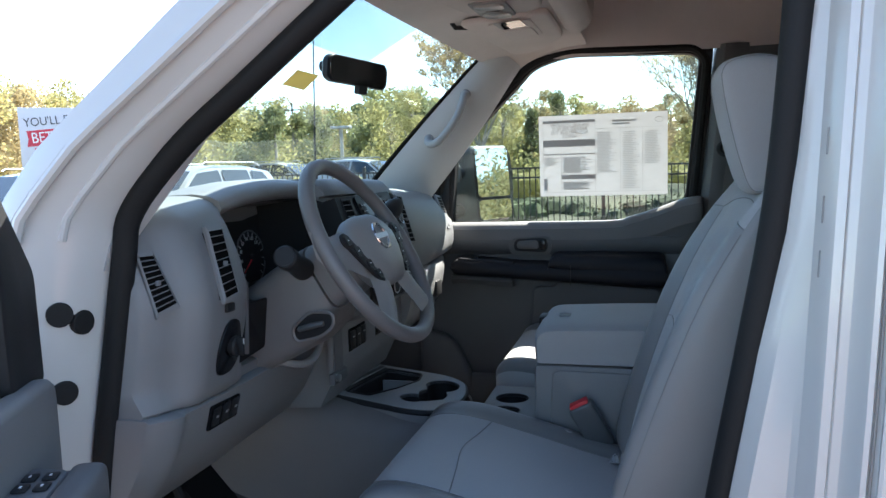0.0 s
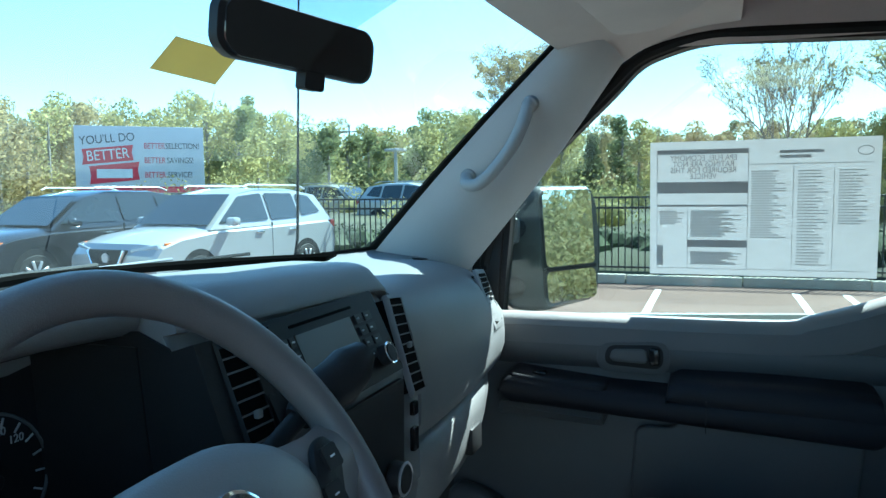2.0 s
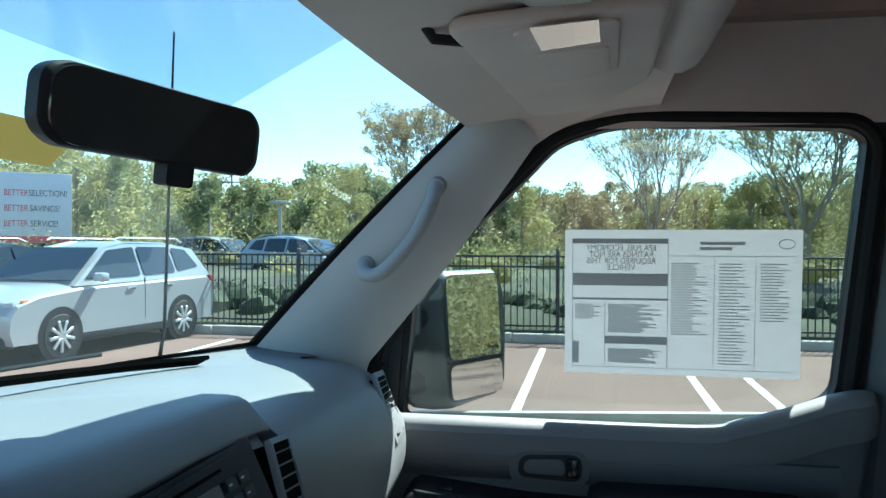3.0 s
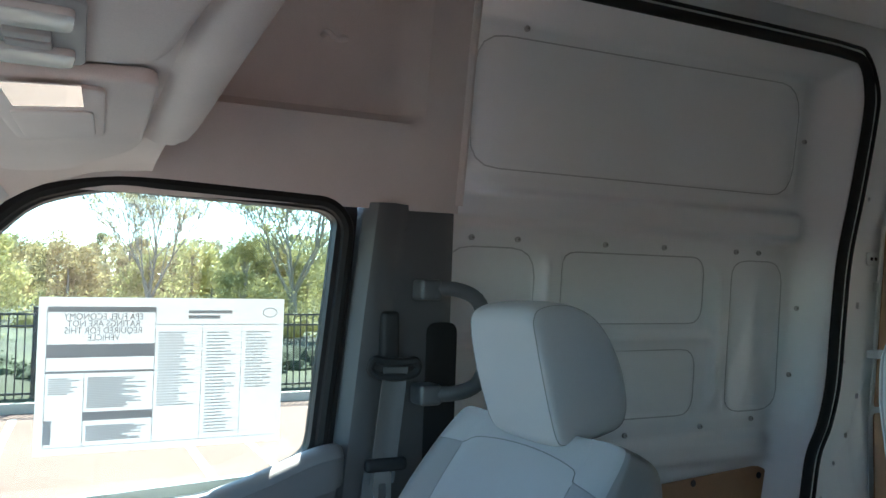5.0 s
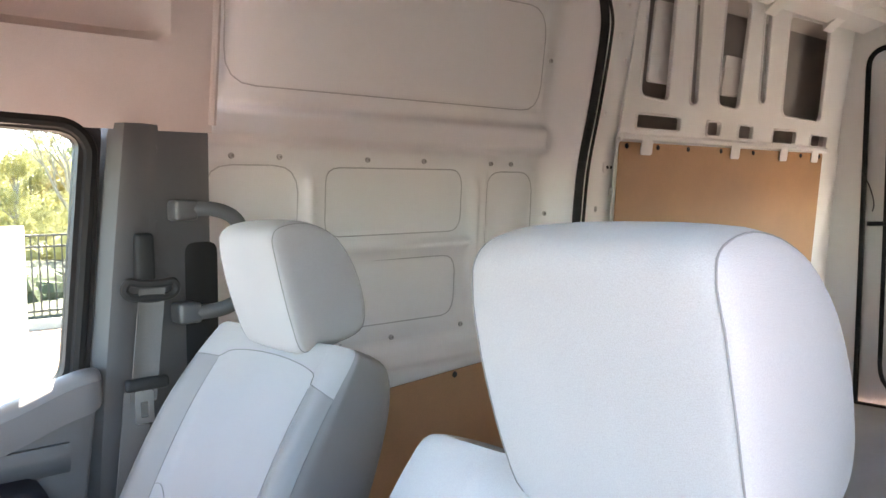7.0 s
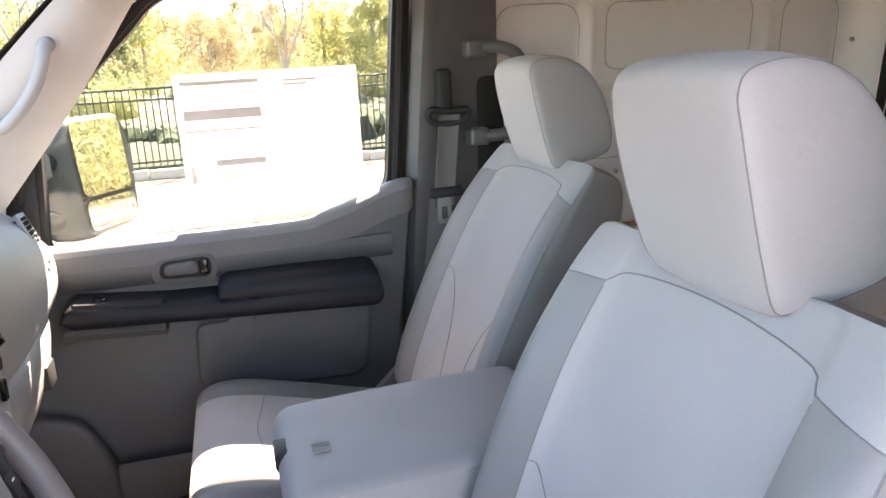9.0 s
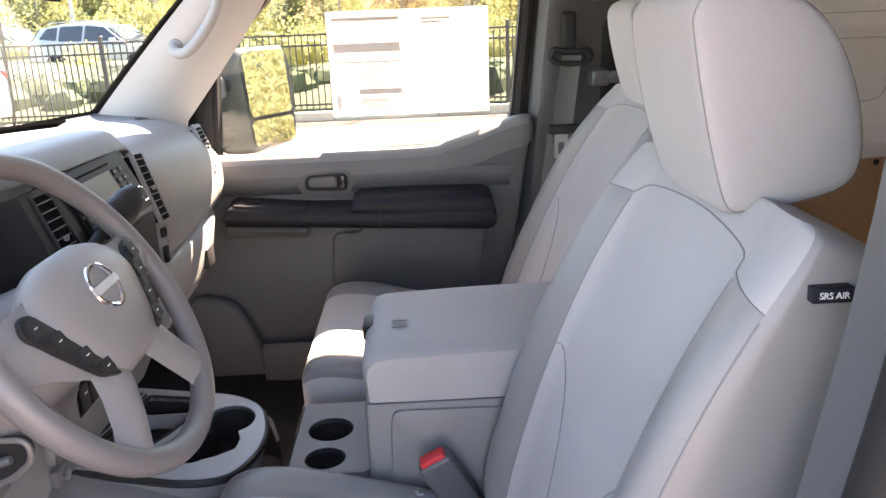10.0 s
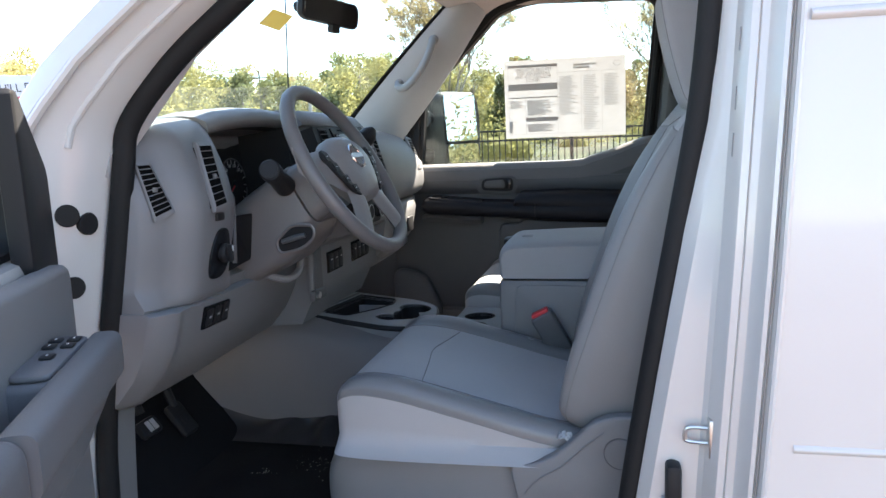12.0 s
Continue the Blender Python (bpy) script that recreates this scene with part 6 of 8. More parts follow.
    def right(y, zt, lip, face, k=1.0):
        b = ws(max(-1, min(1, y / 0.745)), 0.0)
        return [(b.x - 0.004, y, b.z + 0.001), (lerp(b.x, lip, 0.5), y, lerp(b.z, zt, 0.8)), (lip - 0.15, y, zt - 0.001), (lip - 0.10, y, zt - 0.003), (lip - 0.06, y, zt - 0.009), (lip - 0.03, y, zt - 0.019), (lip, y, zt - 0.040), (lerp(lip, face, 0.4), y, zt - 0.062), (lerp(lip, face, 0.72), y, zt - 0.088),
                (face, y, 1.355 * k + (1 - k) * 1.33), (face + 0.005, y, 1.315), (face + 0.004, y, 1.285), (face - 0.003, y, 1.262), (face - 0.02, y, 1.25), (face - 0.06, y, 1.24), (face - 0.07, y, 1.06), (-0.34, y, 1.03), (b.x + 0.1, y, 1.05)]
    rows = ((0.176, 1.496, -0.175, -0.150), (0.22, 1.494, -0.175, -0.145), (0.34, 1.490, -0.180, -0.146), (0.48, 1.484, -0.192, -0.152), (0.60, 1.477, -0.204, -0.162), (0.70, 1.469, -0.216, -0.171), (0.76, 1.460, -0.228, -0.182), (0.80, 1.448, -0.244, -0.200), (0.825, 1.430, -0.268, -0.228), (0.845, 1.400, -0.305, -0.27), (0.858, 1.36, -0.35, -0.33))
    ys = [r[0] for r in rows]
    fine = [tuple(table(ys, [r[i] for r in rows], y) for i in range(4)) for y in np.linspace(0.176, 0.858, 28)]
    part("dash_bulge", loft([right(*q) for q in fine]), M["dash"], d, "bulging passenger side of the dashboard", sharp=50)
    part("defrost_slot", loft([[(-0.70 + 0.35 * (y / 0.7) ** 2 + a, y, 1.472 + 0.02 * (1 - abs(y)) + h) for a, h in ((-0.012, 0.0), (0.012, 0.012), (0.014, 0.006), (-0.01, -0.006))] for y in np.linspace(-0.55, 0.55, 13)]), M["vent_dark"], d)
    # instrument recess lining
    part("cluster_face", sheet(lambda u, v: (lerp(-0.375, -0.352, 1 - v), lerp(-0.632, -0.272, u), lerp(1.235, 1.49, v)), 6, 4), M["black"], d, "black instrument panel face")
    part("cluster_hood", loft([[(-0.262, y, zt - 0.040), (-0.40, y, zt - 0.048), (-0.40, y, zt - 0.06), (-0.268, y, zt - 0.046)] for y, zt in ((-0.635, 1.513), (-0.56, 1.526), (-0.45, 1.534), (-0.36, 1.535), (-0.272, 1.531))]), M["black"], d)
    part("cluster_wall", prism([(-0.246, 1.46), (-0.40, 1.475), (-0.40, 1.22), (-0.206, 1.22), (-0.200, 1.35)], XZ(-0.6345), (0, 0.004, 0)), M["dash_dark"], d)
    part("cluster_wall", prism([(-0.246, 1.478), (-0.40, 1.478), (-0.40, 1.22), (-0.22, 1.22)], XZ(-0.275), (0, 0.004, 0)), M["black"], d)
    part("cluster_wall", prism([(-0.246, 1.492), (-0.212, 1.478), (-0.168, 1.385), (-0.165, 1.22), (-0.40, 1.22), (-0.40, 1.492)], XZ(-0.2695), (0, -0.003, 0)), M["black"], d)
    part("cluster_floor", prism([(-0.21, -0.630), (-0.40, -0.630), (-0.40, -0.272), (-0.21, -0.272)], lambda a, b: (a, b, 1.302), (0, 0, 0.004)), M["black"], d)
    # dials
    DX = lambda z: lerp(-0.352, -0.375, (z - 1.235) / 0.255) + 0.002
    for y, zc, r, needle in ((-0.332, 1.360, 0.060, 218), (-0.525, 1.348, 0.067, 222)):
        part("dial_ring", tube([(DX(zc + r * math.sin(a)), y + r * math.cos(a), zc + r * math.sin(a)) for a in np.linspace(0, 6.2832, 36, endpoint=False)], 0.0018, 5, closed=True), M["dash_dark"], d)
        for k in range(15):
            a = radians(225 - k * 19.3)
            zz = zc + r * 0.86 * math.sin(a)
            part("dial_tick", box(-0.0006, 0.0006, -0.0009, 0.0009, -0.005, 0.005, m=Matrix.Translation((DX(zz), y + r * 0.86 * math.cos(a), zz)) @ Matrix.Rotation(a - radians(90), 4, 'X')), M["dial_white"], d)
        a = radians(needle)
        part("dial_needle", tube([(DX(zc) + 0.004, y, zc), (DX(zc) + 0.004, y + r * 0.8 * math.cos(a), zc + r * 0.8 * math.sin(a))], [0.0022, 0.0012], 5), M["red"], d, "red needle")
        part("needle_hub", cyl((DX(zc), y, zc), (DX(zc) + 0.007, y, zc), r * 0.13, n=14, bev=0.001), M["black"], d)
    for y0, z0, words in ((-0.332, 1.360, (("0", 215), ("20", 186), ("40", 158), ("60", 130), ("80", 102), ("100", 74), ("120", 46))), (-0.525, 1.348, (("1", 191), ("2", 157), ("3", 124), ("4", 90), ("5", 56), ("6", 22), ("7", -11), ("8", -45)))):
        for t, a in words:
            q = radians(a)
            zz = z0 + 0.043 * math.sin(q)
            letters(t, 0.011, Matrix.Translation((DX(zz), y0 + 0.043 * math.cos(q), zz)) @ Matrix.Rotation(radians(90), 4, 'Z') @ Matrix.Rotation(radians(90), 4, 'X'), M["dial_white"], d, "dial_number")
    part("info_screen", box(-0.362, -0.3585, -0.452, -0.404, 1.310, 1.392, 0.001), M["radio_black"], d, "dark trip computer screen")
    for z in (1.346, 1.352):
        part("screen_digits", box(-0.3584, -0.3578, -0.440, -0.424, z, z + 0.004), M["red"], d)
    part("cluster_lower", box(-0.25, -0.236, -0.60, -0.28, 1.24, 1.30, 0.006), M["black"], d)

    def vent(corners, n, frame_mat=M["dash"], grow=0.010, proud=0.0):
        """Louvred outlet on the quad: top left, top right, bottom right, bottom left."""
        a, b, c, e = (Vector(p) for p in corners)
        nrm = (b - a).cross(e - a).normalized()
        if nrm.x < 0:
            nrm = -nrm
        a, b, c, e = (p + nrm * proud for p in (a, b, c, e))
        v = part("air_vent", loft([[p - nrm * 0.02 for p in (a, b, c, e)], [p + nrm * 0.0015 for p in (a, b, c, e)]]), M["vent_dark"], d)
        mid = (a + b + c + e) / 4
        o = [p + (p - mid).normalized() * grow for p in (a, b, c, e)]
        bm = bmesh.new()
        for i in range(4):
            j = (i + 1) % 4
            q = [o[i], o[j], (a, b, c, e)[j], (a, b, c, e)[i]]
            loft([[p - nrm * 0.006 for p in q], [q[0] + nrm * 0.0005, q[1] + nrm * 0.0005, q[2] + nrm * 0.0032, q[3] + nrm * 0.0032]], bm=bm)
        part("vent_frame", bm, frame_mat, v)
        dn = (e - a).normalized()
        for i in range(n):
            t = (i + 0.75) / (n + 0.5)
            p, q = a.lerp(e, t), b.lerp(c, t)
            part("louvre", loft([[w + nrm * h + dn * k for w, k in ((p, -0.0009), (q, -0.0009), (q, 0.0009), (p, 0.0009))] for h in (-0.002, 0.0032)]), M["dash_dark"], v)
        m0, m1 = a.lerp(b, 0.5), e.lerp(c, 0.5)
        part("slider", box(-0.003, 0.003, -0.004, 0.004, -0.004, 0.004, 0.0015, m=Matrix.Translation(m0.lerp(m1, 0.52) + nrm * 0.005)), M["dash"], v)
    F = lambda y, z: (dash_face(y, z), y, z)
    vent([(-0.263, -0.851, 1.424), (-0.252, -0.831, 1.424), (-0.226, -0.816, 1.347), (-0.241, -0.845, 1.336)], 9, grow=0.009, proud=0.008)
    vent([F(-0.736, 1.451), F(-0.692, 1.451), F(-0.706, 1.345), F(-0.746, 1.340)], 8, grow=0.009, proud=0.0105)
    vent([(-0.172, 0.106, 1.470), (-0.172, 0.148, 1.466), (-0.133, 0.138, 1.345), (-0.133, 0.097, 1.348)], 9, grow=0.006, proud=0.007)
    vent([(-0.218, 0.655, 1.440), (-0.224, 0.728, 1.434), (-0.184, 0.715, 1.338), (-0.172, 0.625, 1.342)], 9, grow=0.012, proud=0.011)
    vent([(-0.180, -0.262, 1.474), (-0.178, -0.222, 1.474), (-0.139, -0.214, 1.352), (-0.141, -0.254, 1.352)], 9, M["black"], grow=0.008, proud=0.012)
    q = [Vector(p) for p in ((-0.183, -0.288, 1.484), (-0.176, -0.206, 1.484), (-0.136, -0.199, 1.344), (-0.140, -0.280, 1.344))]
    part("vent_surround", loft([[p + Vector((0.95, 0, 0.31)) * h for p in q] for h in (-0.03, 0.0105)]), M["black"], d, "black surround of the centre vent")
    for z in (1.325, 1.29):
        part("column_button", box(-0.136, -0.128, 0.106, 0.122, z - 0.010 if z > 1.3 else z - 0.024, z + 0.008, 0.002), M["gloss"], d)
    part("vent_button", box(-0.198, -0.184, -0.729, -0.703, 1.315, 1.330, 0.003), M["black"], d)
    # lamp switch
    part("lamp_switch", prism(rounded([(-0.742, 1.205), (-0.690, 1.205), (-0.668, 1.245), (-0.685, 1.300), (-0.722, 1.300), (-0.744, 1.255)], 0.022), lambda a, b: (dash_face(-0.70, b) - 0.004, a, b), (0.009, 0, 0), 0.003), M["gloss"], d)
    part("switch_knob", cyl((-0.198, -0.702, 1.252), (-0.184, -0.702, 1.252), 0.018, n=20, bev=0.003), M["black"], d)
    part("switch_grip", box(-0.186, -0.174, -0.705, -0.699, 1.236, 1.268, 0.002), M["black"], d)
    part("switch_mark", box(-0.1745, -0.1735, -0.7035, -0.7005, 1.256, 1.266), M["mark_white"], d)
    part("black_panel", prism(rounded([(-0.655, 1.205), (-0.555, 1.215), (-0.555, 1.312), (-0.650, 1.315)], 0.008), lambda a, b: (-0.222 + 0.12 * (b - 1.21), a, b), (0.006, 0, 0), 0.002), M["radio_black"], d)
    # lower knee panel
    low = lambda y, z: dash_face(-0.70, z) + table((-0.872, -0.845, -0.822, -0.816, -0.795, -0.60, -0.50, -0.28), (-0.030, -0.006, 0.002, -0.004, -0.001, 0.0, -0.006, -0.012), y)
    ky = (-0.872, -0.858, -0.845, -0.832, -0.823, -0.820, -0.815, -0.80, -0.72, -0.62, -0.55, -0.48, -0.40, -0.33, -0.28)
    part("knee_panel", loft([[(low(y, 1.14) - 0.035, y, 1.171), (low(y, 1.166) - 0.006, y, 1.1705)] + [(low(y, z), y, z) for z in (1.166, 1.15, 1.13, 1.10, 1.075, 1.05, 1.03, 1.012, 1.0)] + [(low(y, 1.0) - 0.012, y, 0.992), (-0.45, y, 0.995), (-0.45, y, 1.16)] for y in ky]), M["dash"], d, "smooth grey lower knee panel", sharp=50)
    part("switch_bank", prism(rounded([(-0.742, 1.110), (-0.645, 1.108), (-0.650, 1.152), (-0.745, 1.156)], 0.005), lambda a, b: (dash_face(-0.70, b) - 0.003, a, b), (0.006, 0, 0), 0.0015), M["gloss"], d)
    for y in (-0.724, -0.694, -0.664):
        part("small_switch", prism(rrect(y - 0.011, y + 0.011, 1.115, 1.148, 0.003), lambda a, b: (dash_face(-0.70, b) + 0.002, a, b), (0.004, 0, 0), 0.001), M["black"], d)
        part("switch_mark", prism(rrect(y - 0.004, y + 0.004, 1.130, 1.134, 0.001), lambda a, b: (dash_face(-0.70, b) + 0.0061, a, b), (0.0005, 0, 0)), M["ink_light"], d)
    part("knee_trim", tube(smooth_path([(-0.222, -0.545, 1.196), (-0.214, -0.50, 1.172), (-0.205, -0.44, 1.150), (-0.205, -0.385, 1.143), (-0.210, -0.335, 1.150), (-0.215, -0.305, 1.172)], 5), 0.0085, 8), M["trim"], d)
    # middle lower panel
    part("switch_panel", prism(rounded([(-0.30, 1.075), (0.20, 1.075), (0.22, 1.195), (-0.29, 1.205)], 0.02), YZ(-0.206), (0.016, 0, 0), 0.004), M["dash"], d)
    for y0 in (-0.20, -0.02):
        part("switch_frame", box(-0.191, -0.188, y0 - 0.006, y0 + (0.134 if y0 > -0.1 else 0.10), 1.118, 1.172, 0.001), M["gloss"], d)
        for k in range(4 if y0 > -0.1 else 3):
            part("panel_switch", box(-0.188, -0.183, y0 + k * 0.034, y0 + k * 0.034 + 0.026, 1.124, 1.166, 0.002), M["black"], d)
            part("switch_mark", box(-0.183, -0.1825, y0 + k * 0.034 + 0.008, y0 + k * 0.034 + 0.018, 1.150, 1.153), M["ink_light"], d)
    part("climate_panel", prism(rounded([(-0.19, 1.222), (0.075, 1.222), (0.08, 1.375), (-0.195, 1.375)], 0.012), YZ(-0.137), (0.006, 0, 0), 0.002), M["black"], d)
    for y in (-0.155, -0.062, 0.032):
        part("climate_knob", cyl((-0.131, y, 1.258), (-0.110, y, 1.258), 0.022, 0.020, n=20, bev=0.003), M["black"], d)
        part("knob_ring", tube([(-0.112, y + 0.020 * math.cos(a), 1.258 + 0.020 * math.sin(a)) for a in np.linspace(0, 6.2832, 20, endpoint=False)], 0.002, 5, closed=True), M["silver"], d)
    # glove box with latch
    gb = part("glove_box", loft([[(x - k, y, z) for x, z in ((-0.165, 1.245), (-0.152, 1.235), (-0.150, 1.20), (-0.158, 1.15), (-0.172, 1.11), (-0.195, 1.08), (-0.24, 1.055), (-0.32, 1.06), (-0.32, 1.24))] for y, k in ((0.19, 0.006), (0.20, 0.0), (0.30, 0.002), (0.45, 0.010), (0.60, 0.026), (0.70, 0.048), (0.76, 0.072), (0.79, 0.092), (0.81, 0.115), (0.822, 0.14))]), M["dash"], d, "grey glove box lid", sharp=50)
    part("latch", box(-0.182, -0.158, 0.46, 0.52, 1.135, 1.185, 0.005), M["black"], gb)
    part("bracket", prism(rrect(-0.300, -0.255, 1.085, 1.225, 0.004), YZ(-0.186), (0.002, 0, 0)), M["dash_dark"], d, "bare metal bracket strip")
    part("bracket_foot", box(-0.192, -0.178, -0.322, -0.245, 1.070, 1.095, 0.003), M["dash_dark"], d)
    part("bolt", cyl((-0.186, -0.308, 1.085), (-0.170, -0.308, 1.085), 0.009, n=6), M["steel"], d)
    return d


dashboard()


def radio():
    r = thing("radio", "black touchscreen radio unit with knobs and buttons", "radio")
    up, n = Vector((-0.425, 0, 0.905)), Vector((0.905, 0, 0.425))
    c = Vector((-0.1585, -0.062, 1.4365))
    P = lambda a, b, h: c + Vector((0, 1, 0)) * a + up * b + n * h
    slab = lambda o, h0, h1: loft([[P(a, b, h) for a, b in o] for h in (h0, h1)])
    part("body", slab(rrect(-0.150, 0.140, -0.056, 0.054, 0.006), -0.012, 0.004), M["radio_black"], r, "black surround of the radio")
    part("fascia", slab(rrect(-0.115, 0.113, -0.046, 0.049, 0.006), 0.004, 0.009), M["radio_black"], r)
    part("screen", slab(rrect(-0.078, 0.048, -0.036, 0.030, 0.002), 0.0091, 0.0105), M["screen"], r, "dull grey-brown screen, switched off")
    part("disc_slot", slab(rrect(-0.080, 0.062, 0.0385, 0.042, 0.001), 0.0091, 0.0096), M["vent_dark"], r)
    for y0 in (-0.108, -0.094, 0.056, 0.080):
        for k in range(4):
            if y0 == 0.080 and k == 0:
                continue
            part("button", slab(rrect(y0, y0 + (0.011 if y0 < 0 else 0.019), -0.028 + k * 0.0155, -0.017 + k * 0.0155, 0.002), 0.009, 0.0125), M["black"], r)
            part("mark", slab(rrect(y0 + 0.003, y0 + 0.009, -0.0235 + k * 0.0155, -0.0215 + k * 0.0155, 0.0003), 0.0125, 0.0129), M["ink_light"], r)
    for y, z in ((0.088, -0.030), (-0.100, -0.040)):
        part("knob", cyl(P(y, z, 0.008), P(y, z, 0.024), 0.0135, 0.0125, n=20, bev=0.002), M["black"], r)
        part("knob_ring", tube([P(y + 0.013 * math.cos(a), z + 0.013 * math.sin(a), 0.0225) for a in np.linspace(0, 6.2832, 20, endpoint=False)], 0.0013, 5, closed=True), M["chrome"], r)


radio()


# ---- steering wheel and column ----
def steering():
    w = thing("steering_wheel", "grey padded steering wheel with round chrome emblem", "steering wheel")
    A = radians(30.5)
    up, rt, n = Vector((-math.sin(A), 0, math.cos(A))), Vector((0, 1, 0)), Vector((math.cos(A), 0, math.sin(A)))
    C = Vector((0.004, -0.467, 1.410)) - n * 0.032
    P = lambda a, b, c=0.0: C + rt * a + up * b + n * c
    R = 0.188
    part("rim", tube([P(R * math.cos(a), R * math.sin(a)) for a in np.linspace(0, 6.2832, 64, endpoint=False)], 0.0150, 14, closed=True, up=n), M["wheel"], w)
    hub = rounded([(-0.118, 0.018), (-0.085, 0.055), (-0.04, 0.070), (0.04, 0.070), (0.085, 0.055), (0.118, 0.018), (0.085, -0.045), (0.05, -0.080), (-0.05, -0.080), (-0.085, -0.045)], 0.03)
    L = lambda k, c: [P(a * k, b * k, c) for a, b in hub]
    part("airbag_cover", loft([L(0.90, -0.02), L(1.0, -0.008), L(1.0, 0.008), L(0.94, 0.019), L(0.8, 0.026), L(0.5, 0.031), L(0.15, 0.032)]), M["pad"], w)
    disc = lambda a0, a1, b0, b1, c: [P(x, y, c + h) for x, y, h in ((a0, b0, 0.0), (lerp(a0, a1, 0.25), lerp(b0, b1, 0.25), 0.011), (lerp(a0, a1, 0.5), lerp(b0, b1, 0.5), 0.014), (lerp(a0, a1, 0.75), lerp(b0, b1, 0.75), 0.011), (a1, b1, 0.0), (lerp(a0, a1, 0.5), lerp(b0, b1, 0.5), -0.014))]
    for s in (-1, 1):
        part("spoke", loft([disc(s * a, s * (a + 0.004), b0, b1, c) for a, b0, b1, c in ((0.070, -0.062, 0.050, 0.004), (0.105, -0.046, 0.046, 0.003), (0.135, -0.028, 0.044, 0.001), (0.160, -0.018, 0.046, -0.002), (0.178, -0.020, 0.054, -0.004), (0.190, -0.028, 0.064, -0.006))]), M["pad"], w, "smooth grey spoke")
        sw = part("switch_pod", prism(rounded([(s * 0.060, -0.072), (s * 0.090, -0.058), (s * 0.118, -0.020), (s * 0.148, 0.022), (s * 0.136, 0.040), (s * 0.118, 0.036), (s * 0.085, -0.018)], 0.008), lambda a, b: P(a, b, 0.013), n * 0.007, 0.002), M["black"], w, "black switch pod")
        for a, b, dx, dy in ((0.130, 0.022, 0.010, 0.009), (0.113, -0.002, 0.011, 0.009), (0.094, -0.030, 0.010, 0.008), (0.078, -0.053, 0.010, 0.008)):
            part("switch", loft([[P(s * (a + x), b + y, c) for x, y in rrect(-dx, dx, -dy, dy, 0.003)] for c in (0.020, 0.0225)]), M["black"], sw)
            part("switch_mark", loft([[P(s * (a + x), b + y, c) for x, y in ((-0.003, -0.0007), (0.003, -0.0007), (0.003, 0.0007), (-0.003, 0.0007))] for c in (0.0226, 0.0230)]), M["mark_white"], sw)
        part("lower_spoke", loft([disc(s * a0, s * a1, b0, b1, c) for a0, a1, b0, b1, c in ((0.018, 0.086, -0.070, -0.045, 0.004), (0.034, 0.098, -0.100, -0.078, 0.003), (0.052, 0.114, -0.126, -0.106, 0.001), (0.070, 0.132, -0.150, -0.126, -0.002), (0.080, 0.146, -0.170, -0.136, -0.005))]), M["pad"], w, "grey lower spoke")
    part("emblem", tube([P(0.026 * math.cos(a), 0.012 + 0.026 * math.sin(a), 0.0325) for a in np.linspace(0, 6.2832, 28, endpoint=False)], 0.0034, 8, closed=True), M["chrome"], w, "chrome ring emblem")
    part("emblem_bar", loft([[P(x, 0.012 + y, c) for x, y in rrect(-0.030, 0.030, -0.0050, 0.0050, 0.002)] for c in (0.0325, 0.0360)]), M["silver"], w)
    # column shroud
    c = thing("steering_column", "grey plastic steering column cover with stalks", "steering column")
    ax = lambda t: C - n * (0.02 + t)
    def ring(t, a, b, dz=0.0):
        return [ax(t) + rt * x + up * (y + dz) for x, y in rounded([(-a, -b), (a, -b), (a, b * 0.75), (a * 0.6, b), (-a * 0.6, b), (-a, b * 0.75)], min(a, b) * 0.5)]
    part("shroud_upper", loft([ring(0.0, 0.055, 0.052), ring(0.03, 0.066, 0.060), ring(0.075, 0.074, 0.066)]), M["wheel"], c)
    part("shroud", loft([ring(0.078, 0.078, 0.068), ring(0.11, 0.088, 0.080, -0.012), ring(0.17, 0.090, 0.086, -0.020), ring(0.28, 0.085, 0.080, -0.02)]), M["wheel"], c, "warm grey column cover")
    part("ignition", cyl(ax(0.13) + rt * 0.085 - up * 0.02, ax(0.10) + rt * 0.125 - up * 0.02, 0.020, n=18, bev=0.004), M["black"], c)
    lev = rounded([(0.075, -0.070), (0.115, -0.045), (0.165, -0.055), (0.172, -0.082), (0.12, -0.098), (0.085, -0.092)], 0.016)
    part("lever_recess", loft([[ax(t) - rt * k + up * b for t, b in lev] for k in (0.082, 0.0915)]), M["black"], c, "black recess with tilt lever")
    part("recess_rim", tube([ax(t) - rt * 0.0915 + up * b for t, b in lev], 0.0035, 6, closed=True), M["wheel"], c)
    part("tilt_lever", tube([ax(0.10) - rt * 0.096 - up * 0.078, ax(0.125) - rt * 0.10 - up * 0.070, ax(0.15) - rt * 0.098 - up * 0.064], [0.005, 0.006, 0.005], 8), M["bpillar"], c)
    stalk_end = Vector((-0.100, -0.672, 1.402))
    root = ax(0.085) - rt * 0.085 + up * 0.03
    part("turn_stalk", tube([root, root.lerp(stalk_end, 0.35), root.lerp(stalk_end, 0.7), stalk_end], [0.022, 0.020, 0.0165, 0.0165], 14), M["black"], c, "black turn-signal stalk")
    part("stalk_knob", cyl(root.lerp(stalk_end, 0.80), stalk_end + (stalk_end - root).normalized() * 0.012, 0.0205, n=18, bev=0.003), M["black"], c)
    part("stalk_cap", cyl(stalk_end + (stalk_end - root).normalized() * 0.0122, stalk_end + (stalk_end - root).normalized() * 0.0135, 0.0155, n=18), M["black"], c)
    r2 = ax(0.06) + rt * 0.085 + up * 0.015
    tip = Vector((-0.055, -0.225, 1.462))
